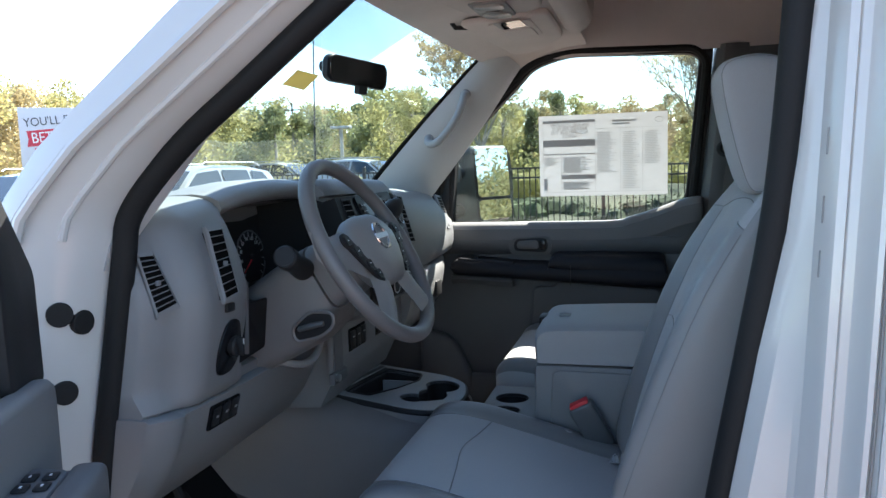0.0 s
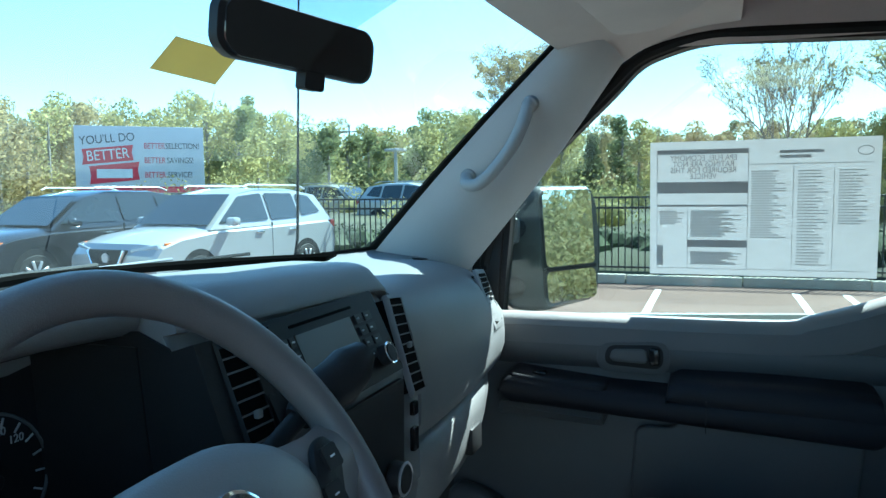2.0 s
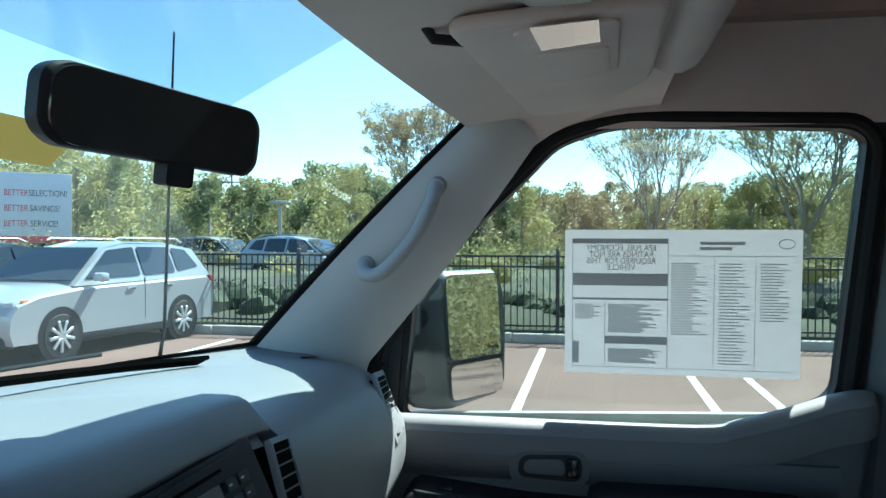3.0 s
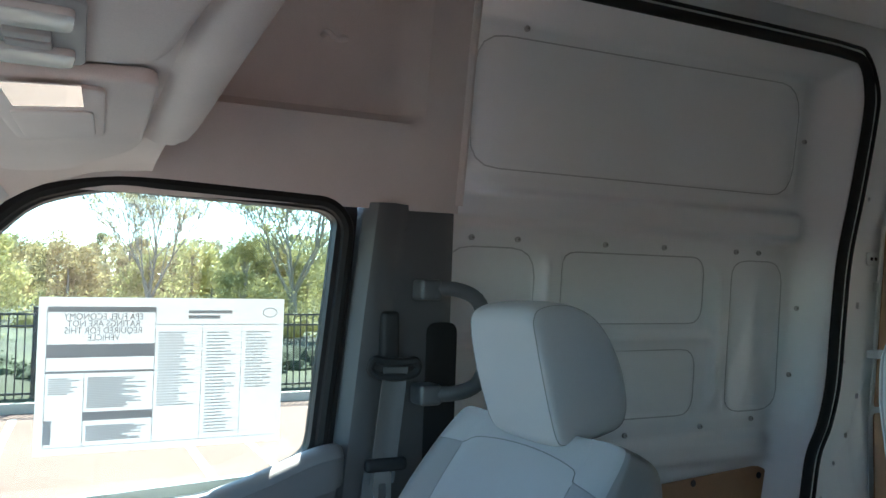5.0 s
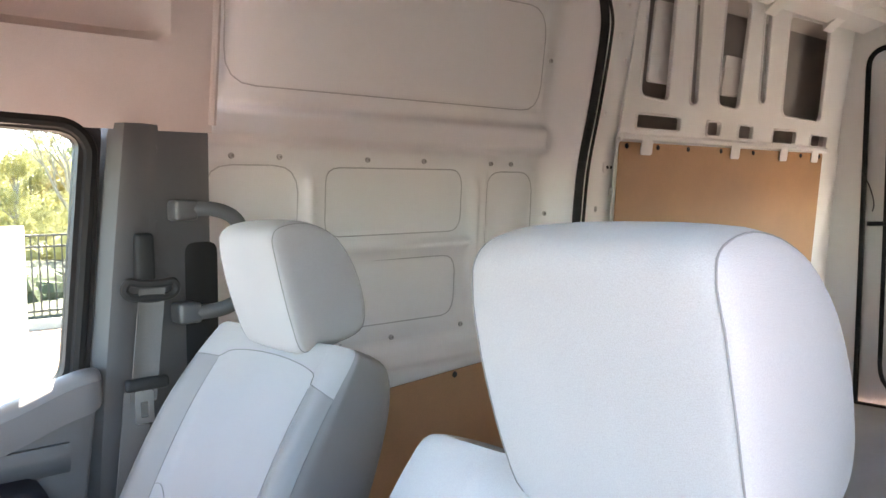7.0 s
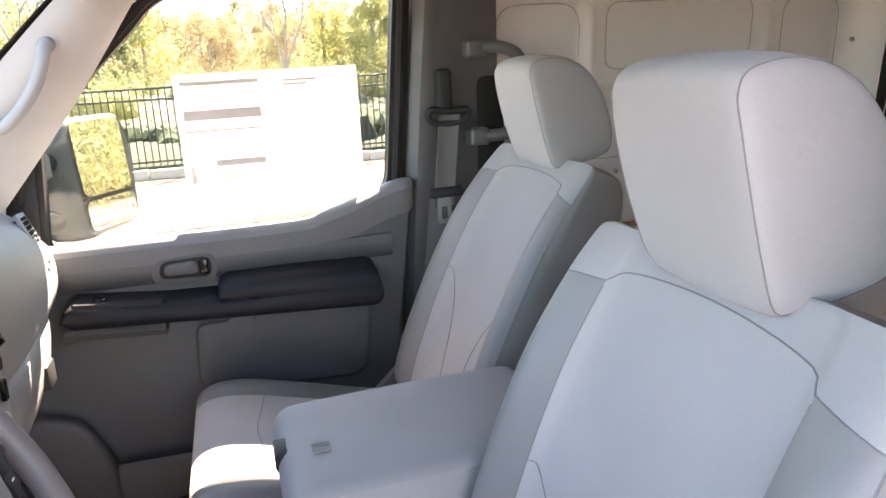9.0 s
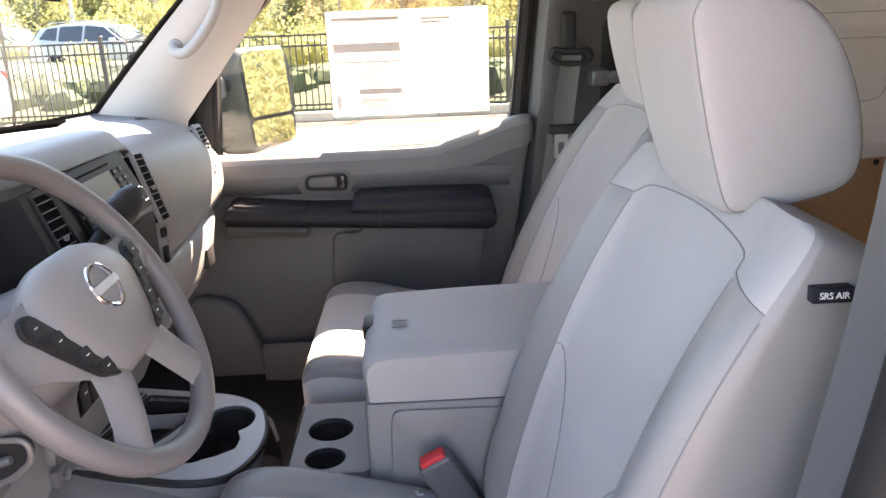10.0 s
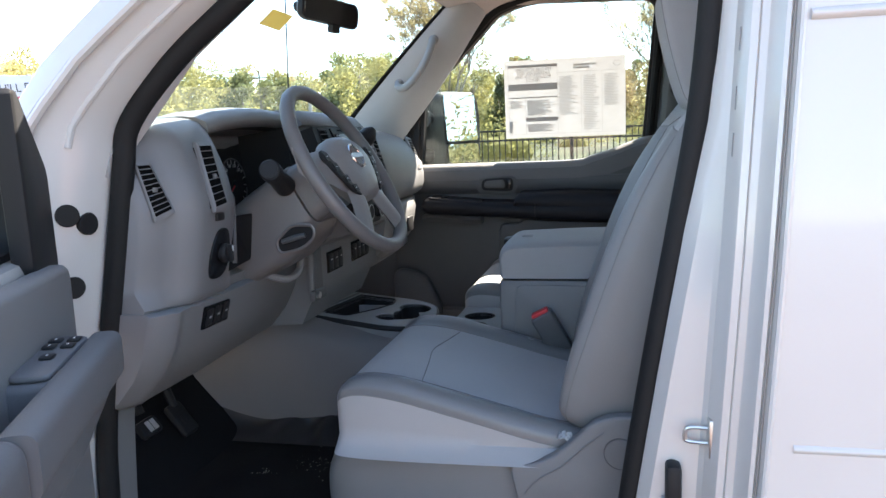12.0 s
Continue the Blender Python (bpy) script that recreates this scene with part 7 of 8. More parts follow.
    part("gear_lever", tube([r2, r2.lerp(tip, 0.45) + Vector((0, 0, 0.008)), r2.lerp(tip, 0.65) + Vector((0, 0, 0.008))], 0.0085, 10), M["black"], c, "black column gear lever")
    part("gear_knob", tube([r2.lerp(tip, 0.60) + Vector((0, 0, 0.008)), r2.lerp(tip, 0.70) + Vector((0, 0, 0.010)), r2.lerp(tip, 0.9), tip, tip + (tip - r2).normalized() * 0.02], [0.012, 0.020, 0.022, 0.021, 0.012], 14), M["black"], c)


steering()


def pedals():
    p = thing("pedals", "black rubber brake and accelerator pedals", "pedals")
    for x, y, z, w, h, nm in ((-0.43, -0.655, 0.872, 0.062, 0.040, "brake_pedal"), (-0.47, -0.475, 0.82, 0.055, 0.085, "accelerator_pedal")):
        m = Matrix.Translation((x, y, z)) @ Matrix.Rotation(radians(-38), 4, 'Y')
        b = part(nm, box(-0.008, 0.010, -w / 2, w / 2, -h / 2, h / 2, 0.008, 2, None, m), M["black"], p)
        part("pad_grip", merge(None, box(0.011, 0.013, -0.014, -0.002, -0.012, 0.012, 0, 1, None, m)), M["silver"] if nm == "brake_pedal" else M["black"], b)
        part("pad_grip", merge(None, box(0.011, 0.013, 0.002, 0.014, -0.012, 0.012, 0, 1, None, m)), M["silver"] if nm == "brake_pedal" else M["black"], b)
        part("arm", tube([(x - 0.015, y, z + 0.03), (x - 0.06, y, z + 0.14), (x - 0.10, y, z + 0.25)], 0.010, 8), M["black"], p)


pedals()


# ---- consoles ----
def floor_console():
    f = thing("floor_console", "grey engine-cover console with storage tray and cup holders", "console")
    ZZ = lambda x: 0.998 - 0.10 * (x + 0.26)
    outline = rounded([(-0.275, -0.150), (-0.06, -0.178), (0.010, -0.160), (0.040, -0.09), (0.045, -0.01), (0.02, 0.085), (-0.04, 0.125), (-0.275, 0.14)], [0.01, 0.05, 0.05, 0.05, 0.05, 0.05, 0.05, 0.01])
    grow = lambda k, dz, dx=0: [(x * k + dx, -0.02 + (y + 0.02) * k, ZZ(x) - dz) for x, y in outline]
    part("cover", loft([[(x * 1.12 - 0.05, -0.02 + (y + 0.02) * 1.25, 0.70) for x, y in outline], grow(1.08, 0.14, -0.03), grow(1.02, 0.035, -0.005), grow(1.005, 0.014), grow(0.985, 0.006)], caps=False), M["dash"], f)
    def side(u, v, s=-1):
        x = lerp(-0.66, 0.045, u)
        top = table((-0.66, -0.27, -0.06, 0.03, 0.045), (1.04, 0.995, 0.955, 0.93, 0.90), x)
        bot = 0.742 + 0.75 * max(0.0, -0.36 - x) ** 1.6 + 0.16 * max(0.0, x + 0.36) ** 1.3
        y = table((0, 0.06, 0.2, 1), (0.150, 0.185, 0.205, 0.250), v) * table((-0.66, -0.10, 0.0, 0.03, 0.045), (1.0, 1.0, 0.93, 0.78, 0.60), x)
        return (x, -0.02 + s * (y - 0.01), lerp(top, bot, v))
    part("cover_side", sheet(side, 40, 14), M["tunnel"], f, "smooth grey side of the engine cover", sharp=60)
    part("cover_side", sheet(lambda u, v: side(u, v, 1), 40, 14), M["tunnel"], f, sharp=60)
    def boot(u, v):
        p = side(u, 1.0)
        fold = math.sin(u * 31 + 2.0 * math.sin(u * 9)) * math.sin(math.pi * v)
        return (p[0], p[1] + 0.006 - 0.085 * v ** 1.4 - 0.014 * fold, lerp(p[2] + 0.004, 0.712, v) + 0.008 * fold)
    part("boot", sheet(boot, 90, 12), M["boot"], f, "dark wrinkled rubber edge of the floor mat", sharp=80)
    tray = rounded([(-0.238, -0.124), (-0.176, -0.130), (-0.128, -0.040), (-0.098, 0.045), (-0.106, 0.100), (-0.205, 0.104)], 0.010)
    joined = [(-0.028 + 0.044 * math.cos(a), 0.030 + 0.052 * math.sin(a)) for a in np.linspace(radians(-60), radians(225), 22)] + [(-0.072, -0.040)] + [(-0.072 + 0.032 * math.cos(a), -0.092 + 0.034 * math.sin(a)) for a in np.linspace(radians(80), radians(320), 18)] + [(-0.025, -0.100), (0.002, -0.075), (0.004, -0.04)]
    part("top_plate", plate([(x * 0.985, -0.02 + (y + 0.02) * 0.985) for x, y in outline], [tray, joined], lambda a, b: (a, b, ZZ(a)), (0, 0, -0.010)), M["plate"], f, "glossy blue-grey cup holder plate")
    part("rim_line", tube([(x * 0.99, -0.02 + (y + 0.02) * 0.99, ZZ(x) - 0.008) for x, y in outline], 0.0075, 6, closed=True), M["black"], f)
    part("tray_well", loft([[(a, b, ZZ(a) - z) for a, b in tray] for z in (0.003, 0.05)], caps=False), M["black"], f)
    part("tray_floor", prism(tray, lambda a, b: (a, b, ZZ(a) - 0.055), (0, 0, 0.006)), M["black"], f)
    part("tray_divider", box(-0.205, -0.115, 0.055, 0.059, 0.945, 0.975), M["trim"], f)
    ledge = [(-0.272, -0.118), (-0.242, -0.122), (-0.209, 0.106), (-0.240, 0.115)]
    part("tray_ledge", prism(rounded(ledge, 0.004), lambda a, b: (a, b, ZZ(a) - 0.001), (0, 0, 0.006), 0.0015), M["black"], f, "black sloping ledge of the tray")
    for a0, a1 in ((-0.262, -0.231), (-0.244, -0.212)):
        part("ledge_line", tube([(a0, -0.117, ZZ(a0) + 0.0055), (a1, 0.107, ZZ(a1) + 0.0055)], 0.0013, 5), M["plate"], f)
    part("cup_well", loft([[(a, b, ZZ(a) - z) for a, b in joined] for z in (0.003, 0.07)], caps=False), M["black"], f)
    part("cup_floor", prism(joined, lambda a, b: (a, b, ZZ(a) - 0.075), (0, 0, 0.006)), M["black"], f)
    part("tray_edge", tube([(a, b, ZZ(a)) for a, b in tray], 0.003, 5, closed=True), M["black"], f)


floor_console()


def armrest_console():
    c = thing("centre_console", "grey storage console with armrest lid between the seats", "console")
    Y0, Y1 = -0.175, 0.125
    lid = rounded([(0.248, 1.101), (0.243, 1.184), (0.45, 1.193), (0.665, 1.194), (0.67, 1.101)], [0.004, 0.050, 0.1, 0.03, 0.004], 7)
    secs = []
    for y, k in ((Y0, 0.955), (Y0 + 0.006, 0.975), (Y0 + 0.016, 0.989), (Y0 + 0.035, 0.998), (Y0 + 0.07, 1.002), (-0.02, 1.005), (Y1 - 0.07, 1.002), (Y1 - 0.035, 0.998), (Y1 - 0.016, 0.989), (Y1 - 0.006, 0.975), (Y1, 0.955)):
        secs.append([(0.45 + (x - 0.45) * (k + 0.01), y, 1.101 + (z - 1.101) * k ** 3) for x, z in lid])
    part("lid", loft(secs), M["trim"], c, "smooth pale grey armrest lid")
    part("lid_latch", box(0.239, 0.275, -0.045, 0.010, 1.150, 1.181, 0.006), M["black"], c)
    for y in (-0.075, -0.064, -0.053):
        part("lid_embossing", box(0.292, 0.318, y, y + 0.004, 1.1900, 1.1918), M["dash"], c)
    part("box", box(0.245, 0.665, Y0 + 0.004, Y1 - 0.004, 0.70, 1.097, 0.012, 2), M["dash"], c)
    part("side_panel", prism(rounded([(0.275, 0.74), (0.62, 0.74), (0.62, 1.082), (0.288, 1.086)], 0.02), XZ(Y0 + 0.003), (0, -0.006, 0), 0.002), M["dash"], c)
    part("front_base", loft([[(a, b, z) for a, b in rrect(0.10, 0.26, -0.165, 0.09, 0.018)] for z in (0.70, 0.960)], caps=False), M["dash"], c)
    hole = [(0.165 + 0.042 * math.cos(a), -0.015 + 0.042 * math.sin(a)) for a in np.linspace(0, 6.2832, 24, endpoint=False)]
    holeb = [(0.165 + 0.036 * math.cos(a), -0.112 + 0.034 * math.sin(a)) for a in np.linspace(0, 6.2832, 24, endpoint=False)]
    part("cup_plate", plate(rrect(0.105, 0.245, -0.16, 0.085, 0.015), [hole, holeb], lambda a, b: (a, b, 0.966), (0, 0, -0.010)), M["dash"], c, "grey rear cup holder")
    for h in (hole, holeb):
        part("cup_well", loft([[(a, b, z) for a, b in h] for z in (0.964, 0.905)], caps=False), M["black"], c)
        part("cup_floor", prism(h, lambda a, b: (a, b, 0.90), (0, 0, 0.003)), M["black"], c)


armrest_console()


def buckle():
    b = thing("seat_belt_buckle", "grey seat belt buckle with red release button", "buckle")
    m = Matrix.Translation((0.362, -0.226, 1.008)) @ Matrix.Rotation(radians(-28), 4, 'Y') @ Matrix.Rotation(radians(8), 4, 'X')
    part("body", box(-0.028, 0.028, -0.015, 0.015, -0.085, 0.022, 0.007, 3, None, m), M["bpillar"], b)
    part("release_button", box(-0.021, 0.021, -0.0105, 0.0115, 0.018, 0.0295, 0.003, 2, None, m), M["red"], b, "red release button")
    part("strap", box(-0.018, 0.018, -0.003, 0.003, -0.15, -0.06, 0.001, 1, None, m), M["webbing"], b)


buckle()


# ---- seats ----
def dense(secs, nu, nv, closed=True):
    """The sections resampled smoothly along and across."""
    cols = [smooth_path([r[j] for r in secs], nu) for j in range(len(secs[0]))]
    return [smooth_path([c[i] for c in cols], nv, closed) for i in range(len(cols[0]))]


def seat(label, at, back=0.0):
    """A front seat: +x is behind, the origin lies on the floor below the seat's middle."""
    s = thing("front_seat", label, "seat", "front seats")
    prof = [(-1, 0.0), (-0.99, 0.036), (-0.935, 0.060), (-0.82, 0.058), (-0.66, 0.030), (-0.58, 0.012), (-0.3, 0.0), (0, -0.003), (0.3, 0.0), (0.58, 0.012), (0.66, 0.030), (0.82, 0.058), (0.935, 0.060), (0.99, 0.036), (1, 0.0), (0.98, -0.085), (0.80, -0.115), (0, -0.125), (-0.80, -0.115), (-0.98, -0.085)]
    B0, B1 = Vector((0.475 + back * 0.4, 0, 0.915 - 0.70)), Vector((0.680 + back, 0, 1.502 - 0.70))
    up = (B1 - B0).normalized()
    fw = Vector((-up.z, 0, up.x))
    tt = [0, 0.04, 0.15, 0.3, 0.45, 0.6, 0.72, 0.82, 0.90, 0.96, 0.99, 1.0]
    W = [0.225, 0.250, 0.262, 0.266, 0.266, 0.264, 0.262, 0.259, 0.256, 0.251, 0.243, 0.225]
    Bo = [0.5, 0.8, 0.95, 1.0, 1.0, 0.92, 0.75, 0.5, 0.25, 0.05, 0.0, 0.0]
    De = [0.55, 0.9, 1.0, 1.0, 1.0, 1.0, 1.0, 0.95, 0.85, 0.68, 0.5, 0.3]
    def bp(i, j):
        t, w, bo, de = tt[i], W[i], Bo[i], De[i]
        a, b = prof[j]
        dep = (b * (0.25 + 0.75 * bo) if b > 0 else b) * (de if b < 0 else 1)
        belly = 0.022 * math.sin(math.pi * t) * (1 - a * a)
        return B0 + (B1 - B0) * t + Vector((0, w * a, 0)) + fw * (dep + belly - 0.02 * (1 - de))
    n = len(prof)
    secs = dense([[bp(i, j) for j in range(n)] for i in range(len(tt))], 4, 3)
    N = n * 3
    strip = lambda js, i0=0, i1=None: [[r[j % N] for j in js] for r in secs[i0:i1]]
    part("back_insert", loft(strip(range(12, 31)), closed=False), M["seat"], s, "pale grey woven insert", sharp=80)
    for js in (range(4, 13), range(30, 39)):
        cut_at = lambda j: lerp(31.6, 30.6, (abs(j - 21) - 9) / 8)
        def row_at(j, r):
            i = min(int(r), len(secs) - 2)
            return secs[i][j].lerp(secs[i + 1][j], r - i)
        part("back_bolster", loft([[row_at(j, cut_at(j) * k / 34) for j in js] for k in range(35)], closed=False), M["seat_side"], s, sharp=80)
        part("yoke", loft([[row_at(j, lerp(cut_at(j), len(secs) - 1, k / 12)) for j in js] for k in range(13)], closed=False), M["seat"], s, sharp=80)
        part("yoke_seam", tube([row_at(j, cut_at(j)) for j in js], 0.0011, 5), M["seam"], s)
    bm = loft(strip(range(38, 65)), closed=False)
    bm.faces.new([bm.verts.new(p) for p in secs[-1]])
    bm.faces.new([bm.verts.new(p) for p in secs[0][::-1]])
    part("back_cover", bm, M["seat_side"], s, "grey vinyl backrest sides", sharp=60)
    for j in (4, 12, 30, 38):
        part("seam", tube([p[j] for p in secs[:32 if j in (12, 30) else 31]], 0.0011, 5), M["seam"], s)
    part("yoke_seam", tube([row_at(j, lerp(34.5, 31.6, (abs(j - 21) / 9) ** 2)) + fw * 0.0004 for j in range(12, 31)], 0.0010, 5), M["seam"], s)
    for sg in (-1, 1):
        arc = [(9, 17.5), (7.6, 17.6), (6.0, 17.0), (4.6, 15.8), (3.4, 13.8), (2.6, 11.4), (2.1, 8.6), (1.8, 6.0)]
        pts = []
        for a, r in arc:
            q = 21 + sg * a
            pts.append(row_at(int(q), r).lerp(row_at(min(int(q) + 1, 30), r), q - int(q)) + fw * 0.0005)
        part("insert_seam", tube(smooth_path(pts, 3), 0.0009, 5), M["seam"], s)
    # headrest: a padded front and top band between two side panels
    bx = back
    o = [(0.660, 0.780), (0.640, 0.830), (0.622, 0.900), (0.612, 0.955), (0.612, 0.978), (0.626, 0.994), (0.668, 1.001), (0.710, 0.991), (0.742, 0.966), (0.770, 0.918), (0.787, 0.865), (0.791, 0.825), (0.779, 0.800), (0.735, 0.785), (0.690, 0.779)]
    o = [(p.x, p.y) for p in smooth_path([(x, z, 0) for x, z in o], 4, True)]
    cx, cz = 0.70, 0.89
    wz = lambda z: table((0.78, 0.80, 0.84, 0.89, 0.94, 0.975, 1.005), (0.104, 0.107, 0.110, 0.112, 0.111, 0.106, 0.098), z)
    ring = lambda sy, k: [Vector((bx + cx + (x - cx) * k, sy * wz(cz + (z - cz) * k), cz + (z - cz) * k)) for x, z in o]
    band = [ring(sy, k) for sy, k in ((-0.93, 0.945), (-0.90, 0.962), (-0.82, 0.980), (-0.65, 0.993), (-0.4, 1.003), (0, 1.008), (0.4, 1.003), (0.65, 0.993), (0.82, 0.980), (0.90, 0.962), (0.93, 0.945))]
    hr = part("headrest", loft(band, caps=False), M["seat"], s, "pale grey padded headrest", sharp=80)
    for sg in (-1, 1):
        part("headrest_side", loft([ring(sg * a, k) for a, k in ((0.93, 0.945), (0.962, 0.92), (0.982, 0.87), (0.995, 0.78), (1.0, 0.6), (1.0, 0.4), (1.0, 0.2), (1.0, 0.05))]), M["seat"], hr, sharp=80)
        part("headrest_seam", tube(ring(sg * 0.932, 0.946), 0.0008, 5, closed=True), M["seam"], hr)
    for y in (-0.06, 0.06):
        part("headrest_post", cyl((0.71 + back, y, 0.74), (0.708 + back, y, 0.80), 0.006, n=8), M["chrome"], s)
    # cushion: falls towards the back, with a vinyl roll along each side and a skirt below it
    cs = []
    for x, w, z, bo in ((0.018, 0.226, 0.256, 0.0), (0.020, 0.244, 0.268, 0.1), (0.028, 0.254, 0.279, 0.25), (0.042, 0.259, 0.287, 0.45), (0.065, 0.262, 0.292, 0.65), (0.10, 0.264, 0.2915, 0.85), (0.15, 0.265, 0.284, 1.0), (0.20, 0.265, 0.272, 1.0), (0.30, 0.264, 0.246, 1.0), (0.40, 0.262, 0.219, 1.0), (0.50, 0.255, 0.200, 0.8)):
        cs.append([Vector((x, w * a, (z + h * bo - d) if k else 0.160 + h)) for a, h, d, k in
                   ((-0.975, 0.0, 0, 0), (-0.992, 0.03, 0, 0), (-1.0, 0.0, 0.018, 1), (-0.985, 0.006, 0.003, 1), (-0.91, 0.016, 0, 1), (-0.80, 0.011, 0, 1), (-0.70, 0.0, 0, 1), (-0.35, 0.002, 0, 1), (0, 0.004, 0, 1), (0.35, 0.002, 0, 1), (0.70, 0.0, 0, 1), (0.80, 0.011, 0, 1), (0.91, 0.016, 0, 1), (0.985, 0.006, 0.003, 1), (1.0, 0.0, 0.018, 1), (0.992, 0.03, 0, 0), (0.975, 0.0, 0, 0))])
    cd = dense(cs, 4, 3)
    cut = lambda js: [[r[j % 51] for j in js] for r in cd]
    part("cushion_insert", loft(cut(range(18, 31)), closed=False), M["seat"], s, "pale grey woven insert", sharp=80)
    part("cushion_bolster", loft(cut(range(6, 19)), closed=False), M["seat_roll"], s, "glossy grey vinyl side roll", sharp=80)
    part("cushion_bolster", loft(cut(range(30, 43)), closed=False), M["seat_roll"], s, sharp=80)
    bm = loft(cut(range(42, 58)), closed=False)
    bm.faces.new([bm.verts.new(p) for p in cd[0]])
    part("cushion_side", bm, M["seat_skirt"], s, "matt light grey cushion skirt", sharp=60)
    for j in (6, 18, 30, 42):
        part("cushion_seam", tube([r[j] + Vector((0, 0, 0.0003)) for r in cd[1 if j in (6, 42) else 6:]], 0.0011, 5), M["seam"], s)
    cross = [min(range(len(cd)), key=lambda i: abs(cd[i][j].x - x)) for j, x in zip(range(18, 31), (0.176, 0.172, 0.167, 0.162, 0.157, 0.153, 0.152, 0.153, 0.157, 0.162, 0.167, 0.172, 0.176))]
    part("cross_seam", tube(smooth_path([cd[i][j] + Vector((0, 0, 0.0004)) for i, j in zip(cross, range(18, 31))][::3], 4), 0.0010, 5), M["seam"], s)
    # base shroud, recliner cover and rails
    part("base_cover", loft([[(x, y, z) for y, z in ((-w, 0.04), (-w - 0.004, t - 0.045), (-w - 0.001, t - 0.020), (-w + 0.006, t - 0.007), (-w + 0.020, t), (w - 0.020, t), (w - 0.006, t - 0.007), (w + 0.001, t - 0.020), (w + 0.004, t - 0.045), (w, 0.04))] for x, w, t in ((-0.013, 0.205, 0.105), (-0.010, 0.232, 0.122), (0.0, 0.248, 0.140), (0.016, 0.258, 0.156), (0.040, 0.264, 0.170), (0.070, 0.267, 0.181), (0.12, 0.268, 0.187), (0.246, 0.268, 0.183), (0.33, 0.268, 0.174), (0.50, 0.268, 0.174), (0.56, 0.25, 0.17))]), M["dash"], s, "grey plastic seat base cover", sharp=50)
    for sg in (-1, 1):
        o = rounded([(0.375, 0.06), (0.640, 0.06), (0.662, 0.18), (0.615, 0.262), (0.560, 0.270), (0.505, 0.262), (0.462, 0.220), (0.425, 0.187), (0.388, 0.172), (0.352, 0.170), (0.360, 0.130)], [0.02, 0.04, 0.05, 0.05, 0.06, 0.04, 0.06, 0.05, 0.03, 0.014, 0.04])
        part("recliner_cover", prism(o, lambda a, b: (a, sg * 0.268, b), (0, sg * 0.026, 0), 0.005, 3), M["dash"], s, "grey recliner cover")
        part("recliner_cap", cyl((0.542, sg * 0.294, 0.202), (0.542, sg * 0.2965, 0.202), 0.026, n=28, bev=0.001), M["dash"], s)
        part("cap_gap", tube([(0.542 + 0.027 * math.cos(a), sg * 0.2945, 0.202 + 0.027 * math.sin(a)) for a in np.linspace(0, 6.2832, 30, endpoint=False)], 0.0013, 5, closed=True), M["bpillar"], s)
        part("cover_groove", tube(smooth_path([(0.378, sg * 0.2945, 0.120), (0.405, sg * 0.2945, 0.150), (0.445, sg * 0.2945, 0.176), (0.485, sg * 0.2945, 0.215), (0.515, sg * 0.2945, 0.238)], 5), 0.0016, 5), M["seat_roll"], s)
        part("rail", box(0.0, 0.60, sg * 0.20 - 0.02, sg * 0.20 + 0.02, 0.012, 0.06, 0.004), M["black"], s)
    part("plinth", box(0.05, 0.55, -0.20, 0.20, 0.0, 0.10, 0.01), M["black"], s)
    s.matrix_basis = Matrix.Translation(at)
    return s


driver = seat("grey woven driver's seat with headrest and vinyl sides", (-0.005, -0.455, 0.712))
seat("grey woven passenger seat leaning further back than the driver's", (0.065, 0.422, 0.712), 0.115)
tag = thing("seat_tag", "small dark blue fabric tag on the seat side", "tag")
part("label_flap", box(0.661, 0.695, -0.7195, -0.702, 1.4605, 1.4735, 0.001), M["navy"], tag)
letters("SRS AIR", 0.0078, Matrix.Translation((0.678, -0.7200, 1.467)) @ Matrix.Rotation(math.pi / 2, 4, 'X'), M["mark_white"], tag, squash=0.95)

# crumpled bits of plastic wrap left between cushion and backrest
for c, sx, sy, sz, seed in (((0.443, -0.720, 0.928), 0.014, 0.010, 0.007, 3), ((0.315, -0.224, 0.962), 0.020, 0.008, 0.007, 4), ((0.436, -0.296, 0.934), 0.018, 0.020, 0.010, 5)):
    wrap = thing("plastic_wrap", "crumpled clear-white plastic wrap tucked beside the seat cushion", "wrapping", "scraps of seat wrap")
    rng = random.Random(seed)
    bumps = [[rng.uniform(-1, 1) for _ in range(9)] for _ in range(7)]
    part("scrap", sheet(lambda u, v: (c[0] + sx * (2 * u - 1) * (1 - 0.3 * v), c[1] + sy * (2 * v - 1), c[2] + sz * bumps[int(round(v * 6))][int(round(u * 8))] * 0.6 + 0.5 * sz * v), 8, 6, 0.0006), M["lens"], wrap, sharp=20)


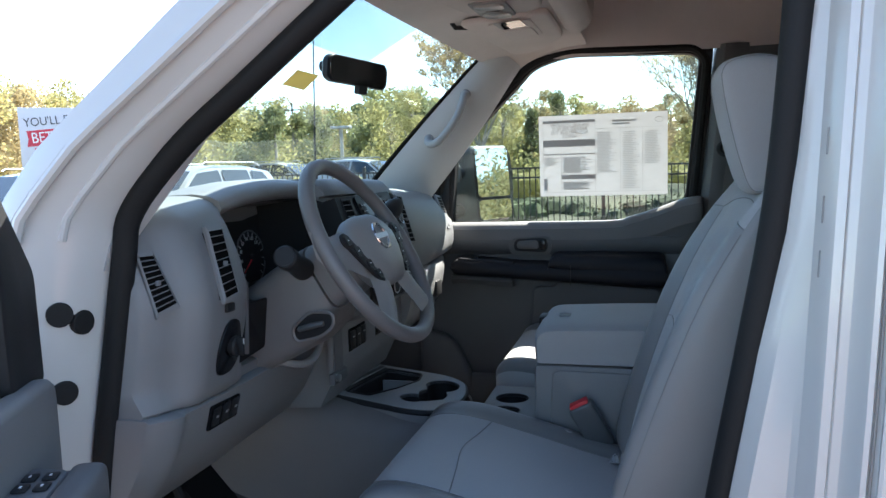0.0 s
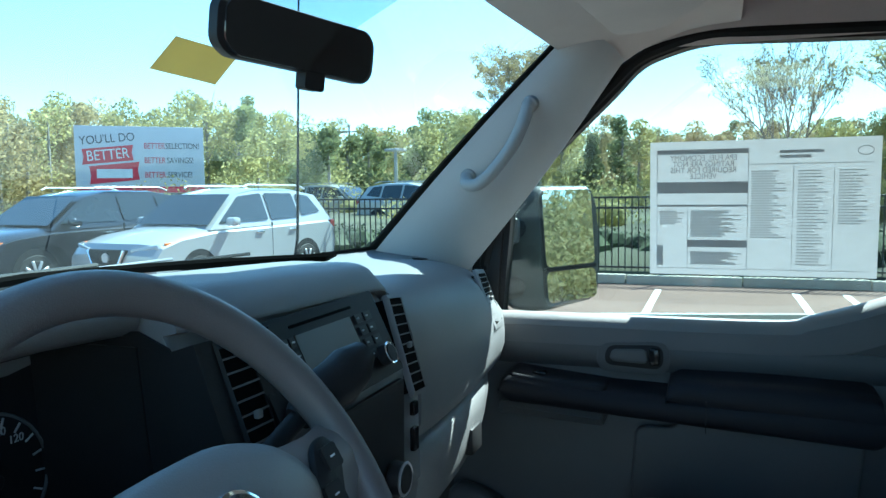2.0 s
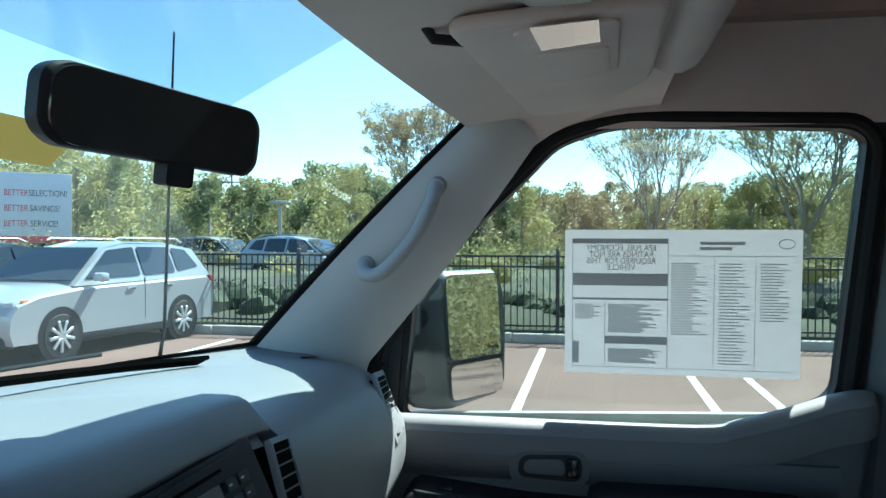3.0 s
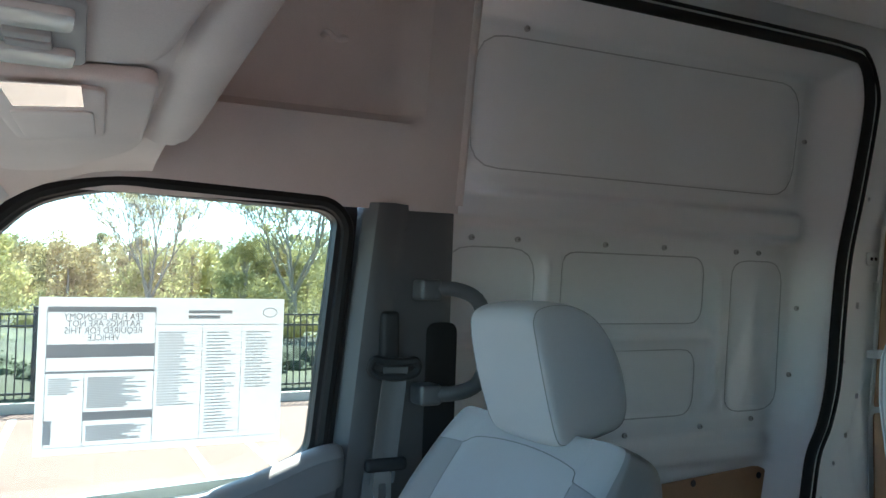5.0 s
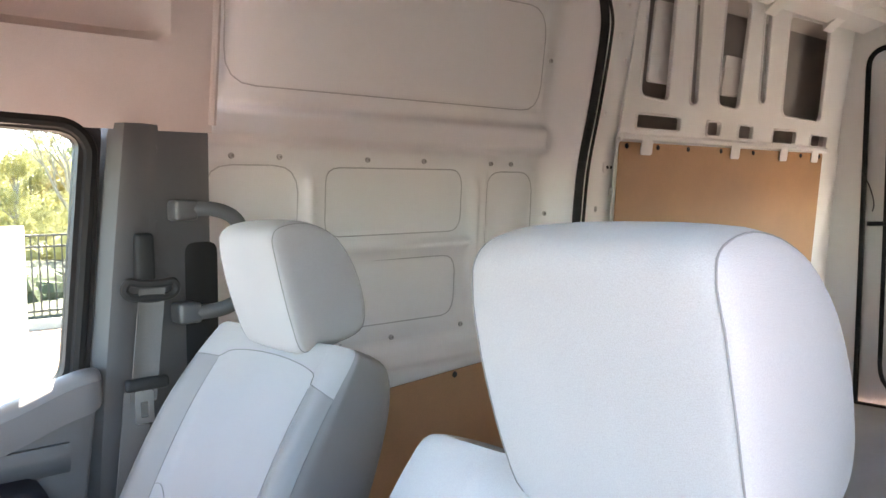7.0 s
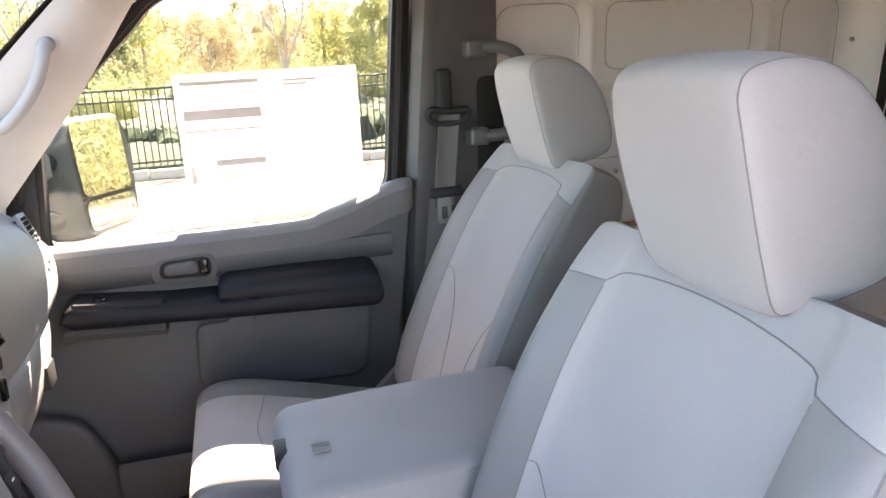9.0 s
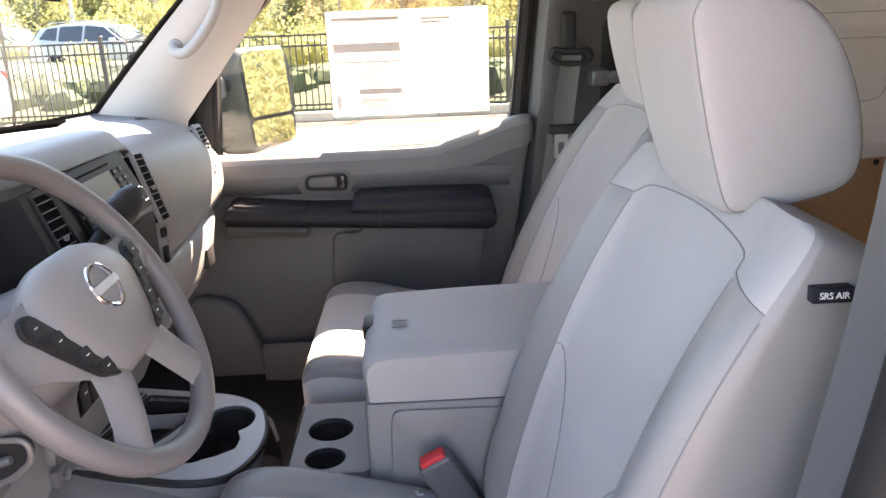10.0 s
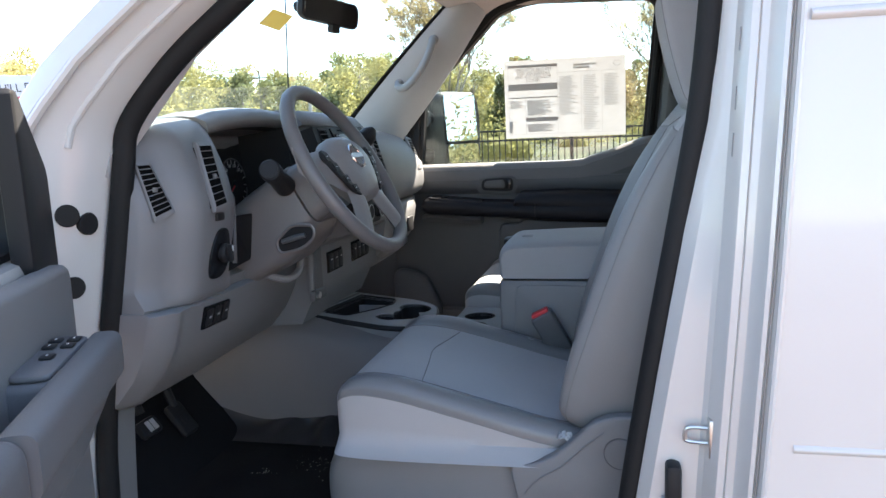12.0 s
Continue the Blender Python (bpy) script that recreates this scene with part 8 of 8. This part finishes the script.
# ---- driver's open door ----
def driver_door():
    d = thing("door_2", "open driver's door with grey inner panel, armrest and window switches", "door", kind="structure")
    # u: from the hinge to the latch, h: towards the inside, z: up
    part("outer_skin", box(0.09, 0.98, -0.06, -0.03, 0.50, 1.34, 0.01), M["paint"], d)
    part("shell", box(0.125, 0.97, -0.028, 0.045, 0.52, 1.31, 0.012), M["paint"], d)
    part("inner_panel", prism(rounded([(0.145, 0.55), (0.94, 0.55), (0.96, 1.385), (0.86, 1.34), (0.72, 1.305), (0.145, 1.295)], 0.03), lambda a, b: (a, 0.046, b), (0, 0.035, 0), 0.012, 3), M["dash"], d, "grey moulded door panel")
    part("sail_trim", prism(rounded([(0.125, 1.28), (0.24, 1.29), (0.25, 1.54), (0.225, 1.54), (0.13, 1.43)], 0.015), lambda a, b: (a, 0.03, b), (0, 0.03, 0), 0.006), M["black"], d)
    part("window_frame", plate(rounded([(0.13, 1.28), (0.97, 1.34), (0.99, 1.93), (0.62, 1.945), (0.48, 1.87), (0.135, 1.47)], 0.05), [rounded([(0.18, 1.315), (0.92, 1.38), (0.94, 1.89), (0.63, 1.90), (0.51, 1.84), (0.185, 1.455)], 0.05)], lambda a, b: (a, 0.02 - 0.06 * (b - 1.3), b), (0, -0.04, 0)), M["black"], d)
    gl = part("pane", prism(rounded([(0.18, 1.315), (0.92, 1.38), (0.94, 1.89), (0.63, 1.90), (0.51, 1.84), (0.185, 1.455)], 0.05), lambda a, b: (a, 0.0 - 0.06 * (b - 1.3), b), (0, -0.004, 0)), M["glass_side"], d)
    gl.visible_shadow = False
    arm = lambda u, z0, z1, h: [(u, 0.075, z0), (u, h - 0.02, z0), (u, h, z0 + 0.02), (u, h, z1 - 0.02), (u, h - 0.022, z1), (u, 0.075, z1)]
    part("armrest", loft([arm(u, z0, z1, h) for u, z0, z1, h in ((0.22, 1.12, 1.14, 0.10), (0.25, 1.10, 1.152, 0.138), (0.40, 1.08, 1.152, 0.142), (0.80, 1.06, 1.152, 0.140), (0.86, 1.08, 1.14, 0.12))]), M["dash_dark"], d, "dark grey armrest")
    part("armrest_pad", box(0.62, 0.87, 0.072, 0.156, 1.12, 1.208, 0.022, 4), M["dash_dark"], d)
    part("switch_block", box(0.245, 0.455, 0.070, 0.134, 1.13, 1.202, 0.010, 3), M["dash_dark"], d)
    part("switch_plate", prism(rounded([(0.256, 0.080), (0.448, 0.080), (0.448, 0.126), (0.270, 0.126)], 0.012), lambda a, b: (a, b, 1.2025), (0, 0, 0.008), 0.003), M["dash_dark"], d)
    for u, h in ((0.295, 0.092), (0.325, 0.092), (0.295, 0.114), (0.325, 0.114), (0.375, 0.103)):
        b = part("window_switch", box(u - 0.010, u + 0.010, h - 0.008, h + 0.008, 1.2105, 1.2145, 0.002), M["black"], d)
        part("switch_mark", box(u - 0.003, u + 0.003, h - 0.0012, h + 0.0012, 1.2146, 1.2149), M["mark_white"], b)
    part("pull_grip", loft([[(u, 0.144 + y * k, z + q * k) for y, q in rrect(-0.020, 0.020, -0.034, 0.030, 0.014)] for u, z, k in ((0.236, 1.178, 0.5), (0.244, 1.180, 0.85), (0.26, 1.182, 1.0), (0.45, 1.180, 1.0), (0.63, 1.178, 1.0))]), M["dash_dark"], d, "dark grey pull grip along the armrest")
    part("lower_pocket", loft([[(u, h, z) for h, z in ((0.075, 0.60), (0.15, 0.62), (0.165, 0.74), (0.155, 0.90), (0.14, 0.91), (0.135, 0.88), (0.075, 0.80))] for u in (0.17, 0.20, 0.85, 0.90)]), M["dash"], d)
    part("pull_recess", box(0.458, 0.618, 0.083, 0.140, 1.150, 1.1545, 0.002), M["black"], d)
    for z in (0.75, 1.16):
        part("hinge", box(0.03, 0.14, 0.0, 0.04, z - 0.03, z + 0.04, 0.008), M["paint"], d)
    part("check_strap", box(-0.10, 0.06, 0.02, 0.035, 0.95, 0.975, 0.003), M["steel"], d)
    d.matrix_basis = pose(-0.385, -0.945, 0, 0, 0, -65)


driver_door()


# ---- outside the windscreen ----
def wipers():
    for u0, u1, v0, v1, off in ((-0.85, -0.10, 0.000, 0.006, 0.0), (-0.02, 0.74, 0.008, 0.010, 0.0)):
        w = thing("wiper", "grey windscreen wiper resting along the cowl", "wiper", "windscreen wipers")
        pts = [ws(lerp(u0, u1, t), lerp(v0, v1, t)) + Vector((-0.012, 0, 0.018)) for t in np.linspace(0, 1, 10)]
        part("blade", tube(pts, 0.004, 6), M["black"], w)
        part("arm", tube([pts[1] + Vector((-0.02, 0, 0.012)), pts[5] + Vector((-0.004, 0, 0.014))], 0.005, 6), M["wiper"], w)
        part("bridge", tube([p + Vector((-0.004, 0, 0.008)) for p in pts[2:8]], 0.0035, 6), M["silver"], w)
    a = thing("antenna", "thin black mast antenna on the passenger wing", "antenna")
    part("mast", tube([(-0.80, 0.90, 1.28), (-0.765, 0.90, 1.50), (-0.742, 0.90, 2.15)], [0.006, 0.004, 0.0022], 8), M["black"], a)
    part("base", cyl((-0.803, 0.90, 1.25), (-0.80, 0.90, 1.29), 0.018, 0.010, n=14), M["black"], a)


wipers()
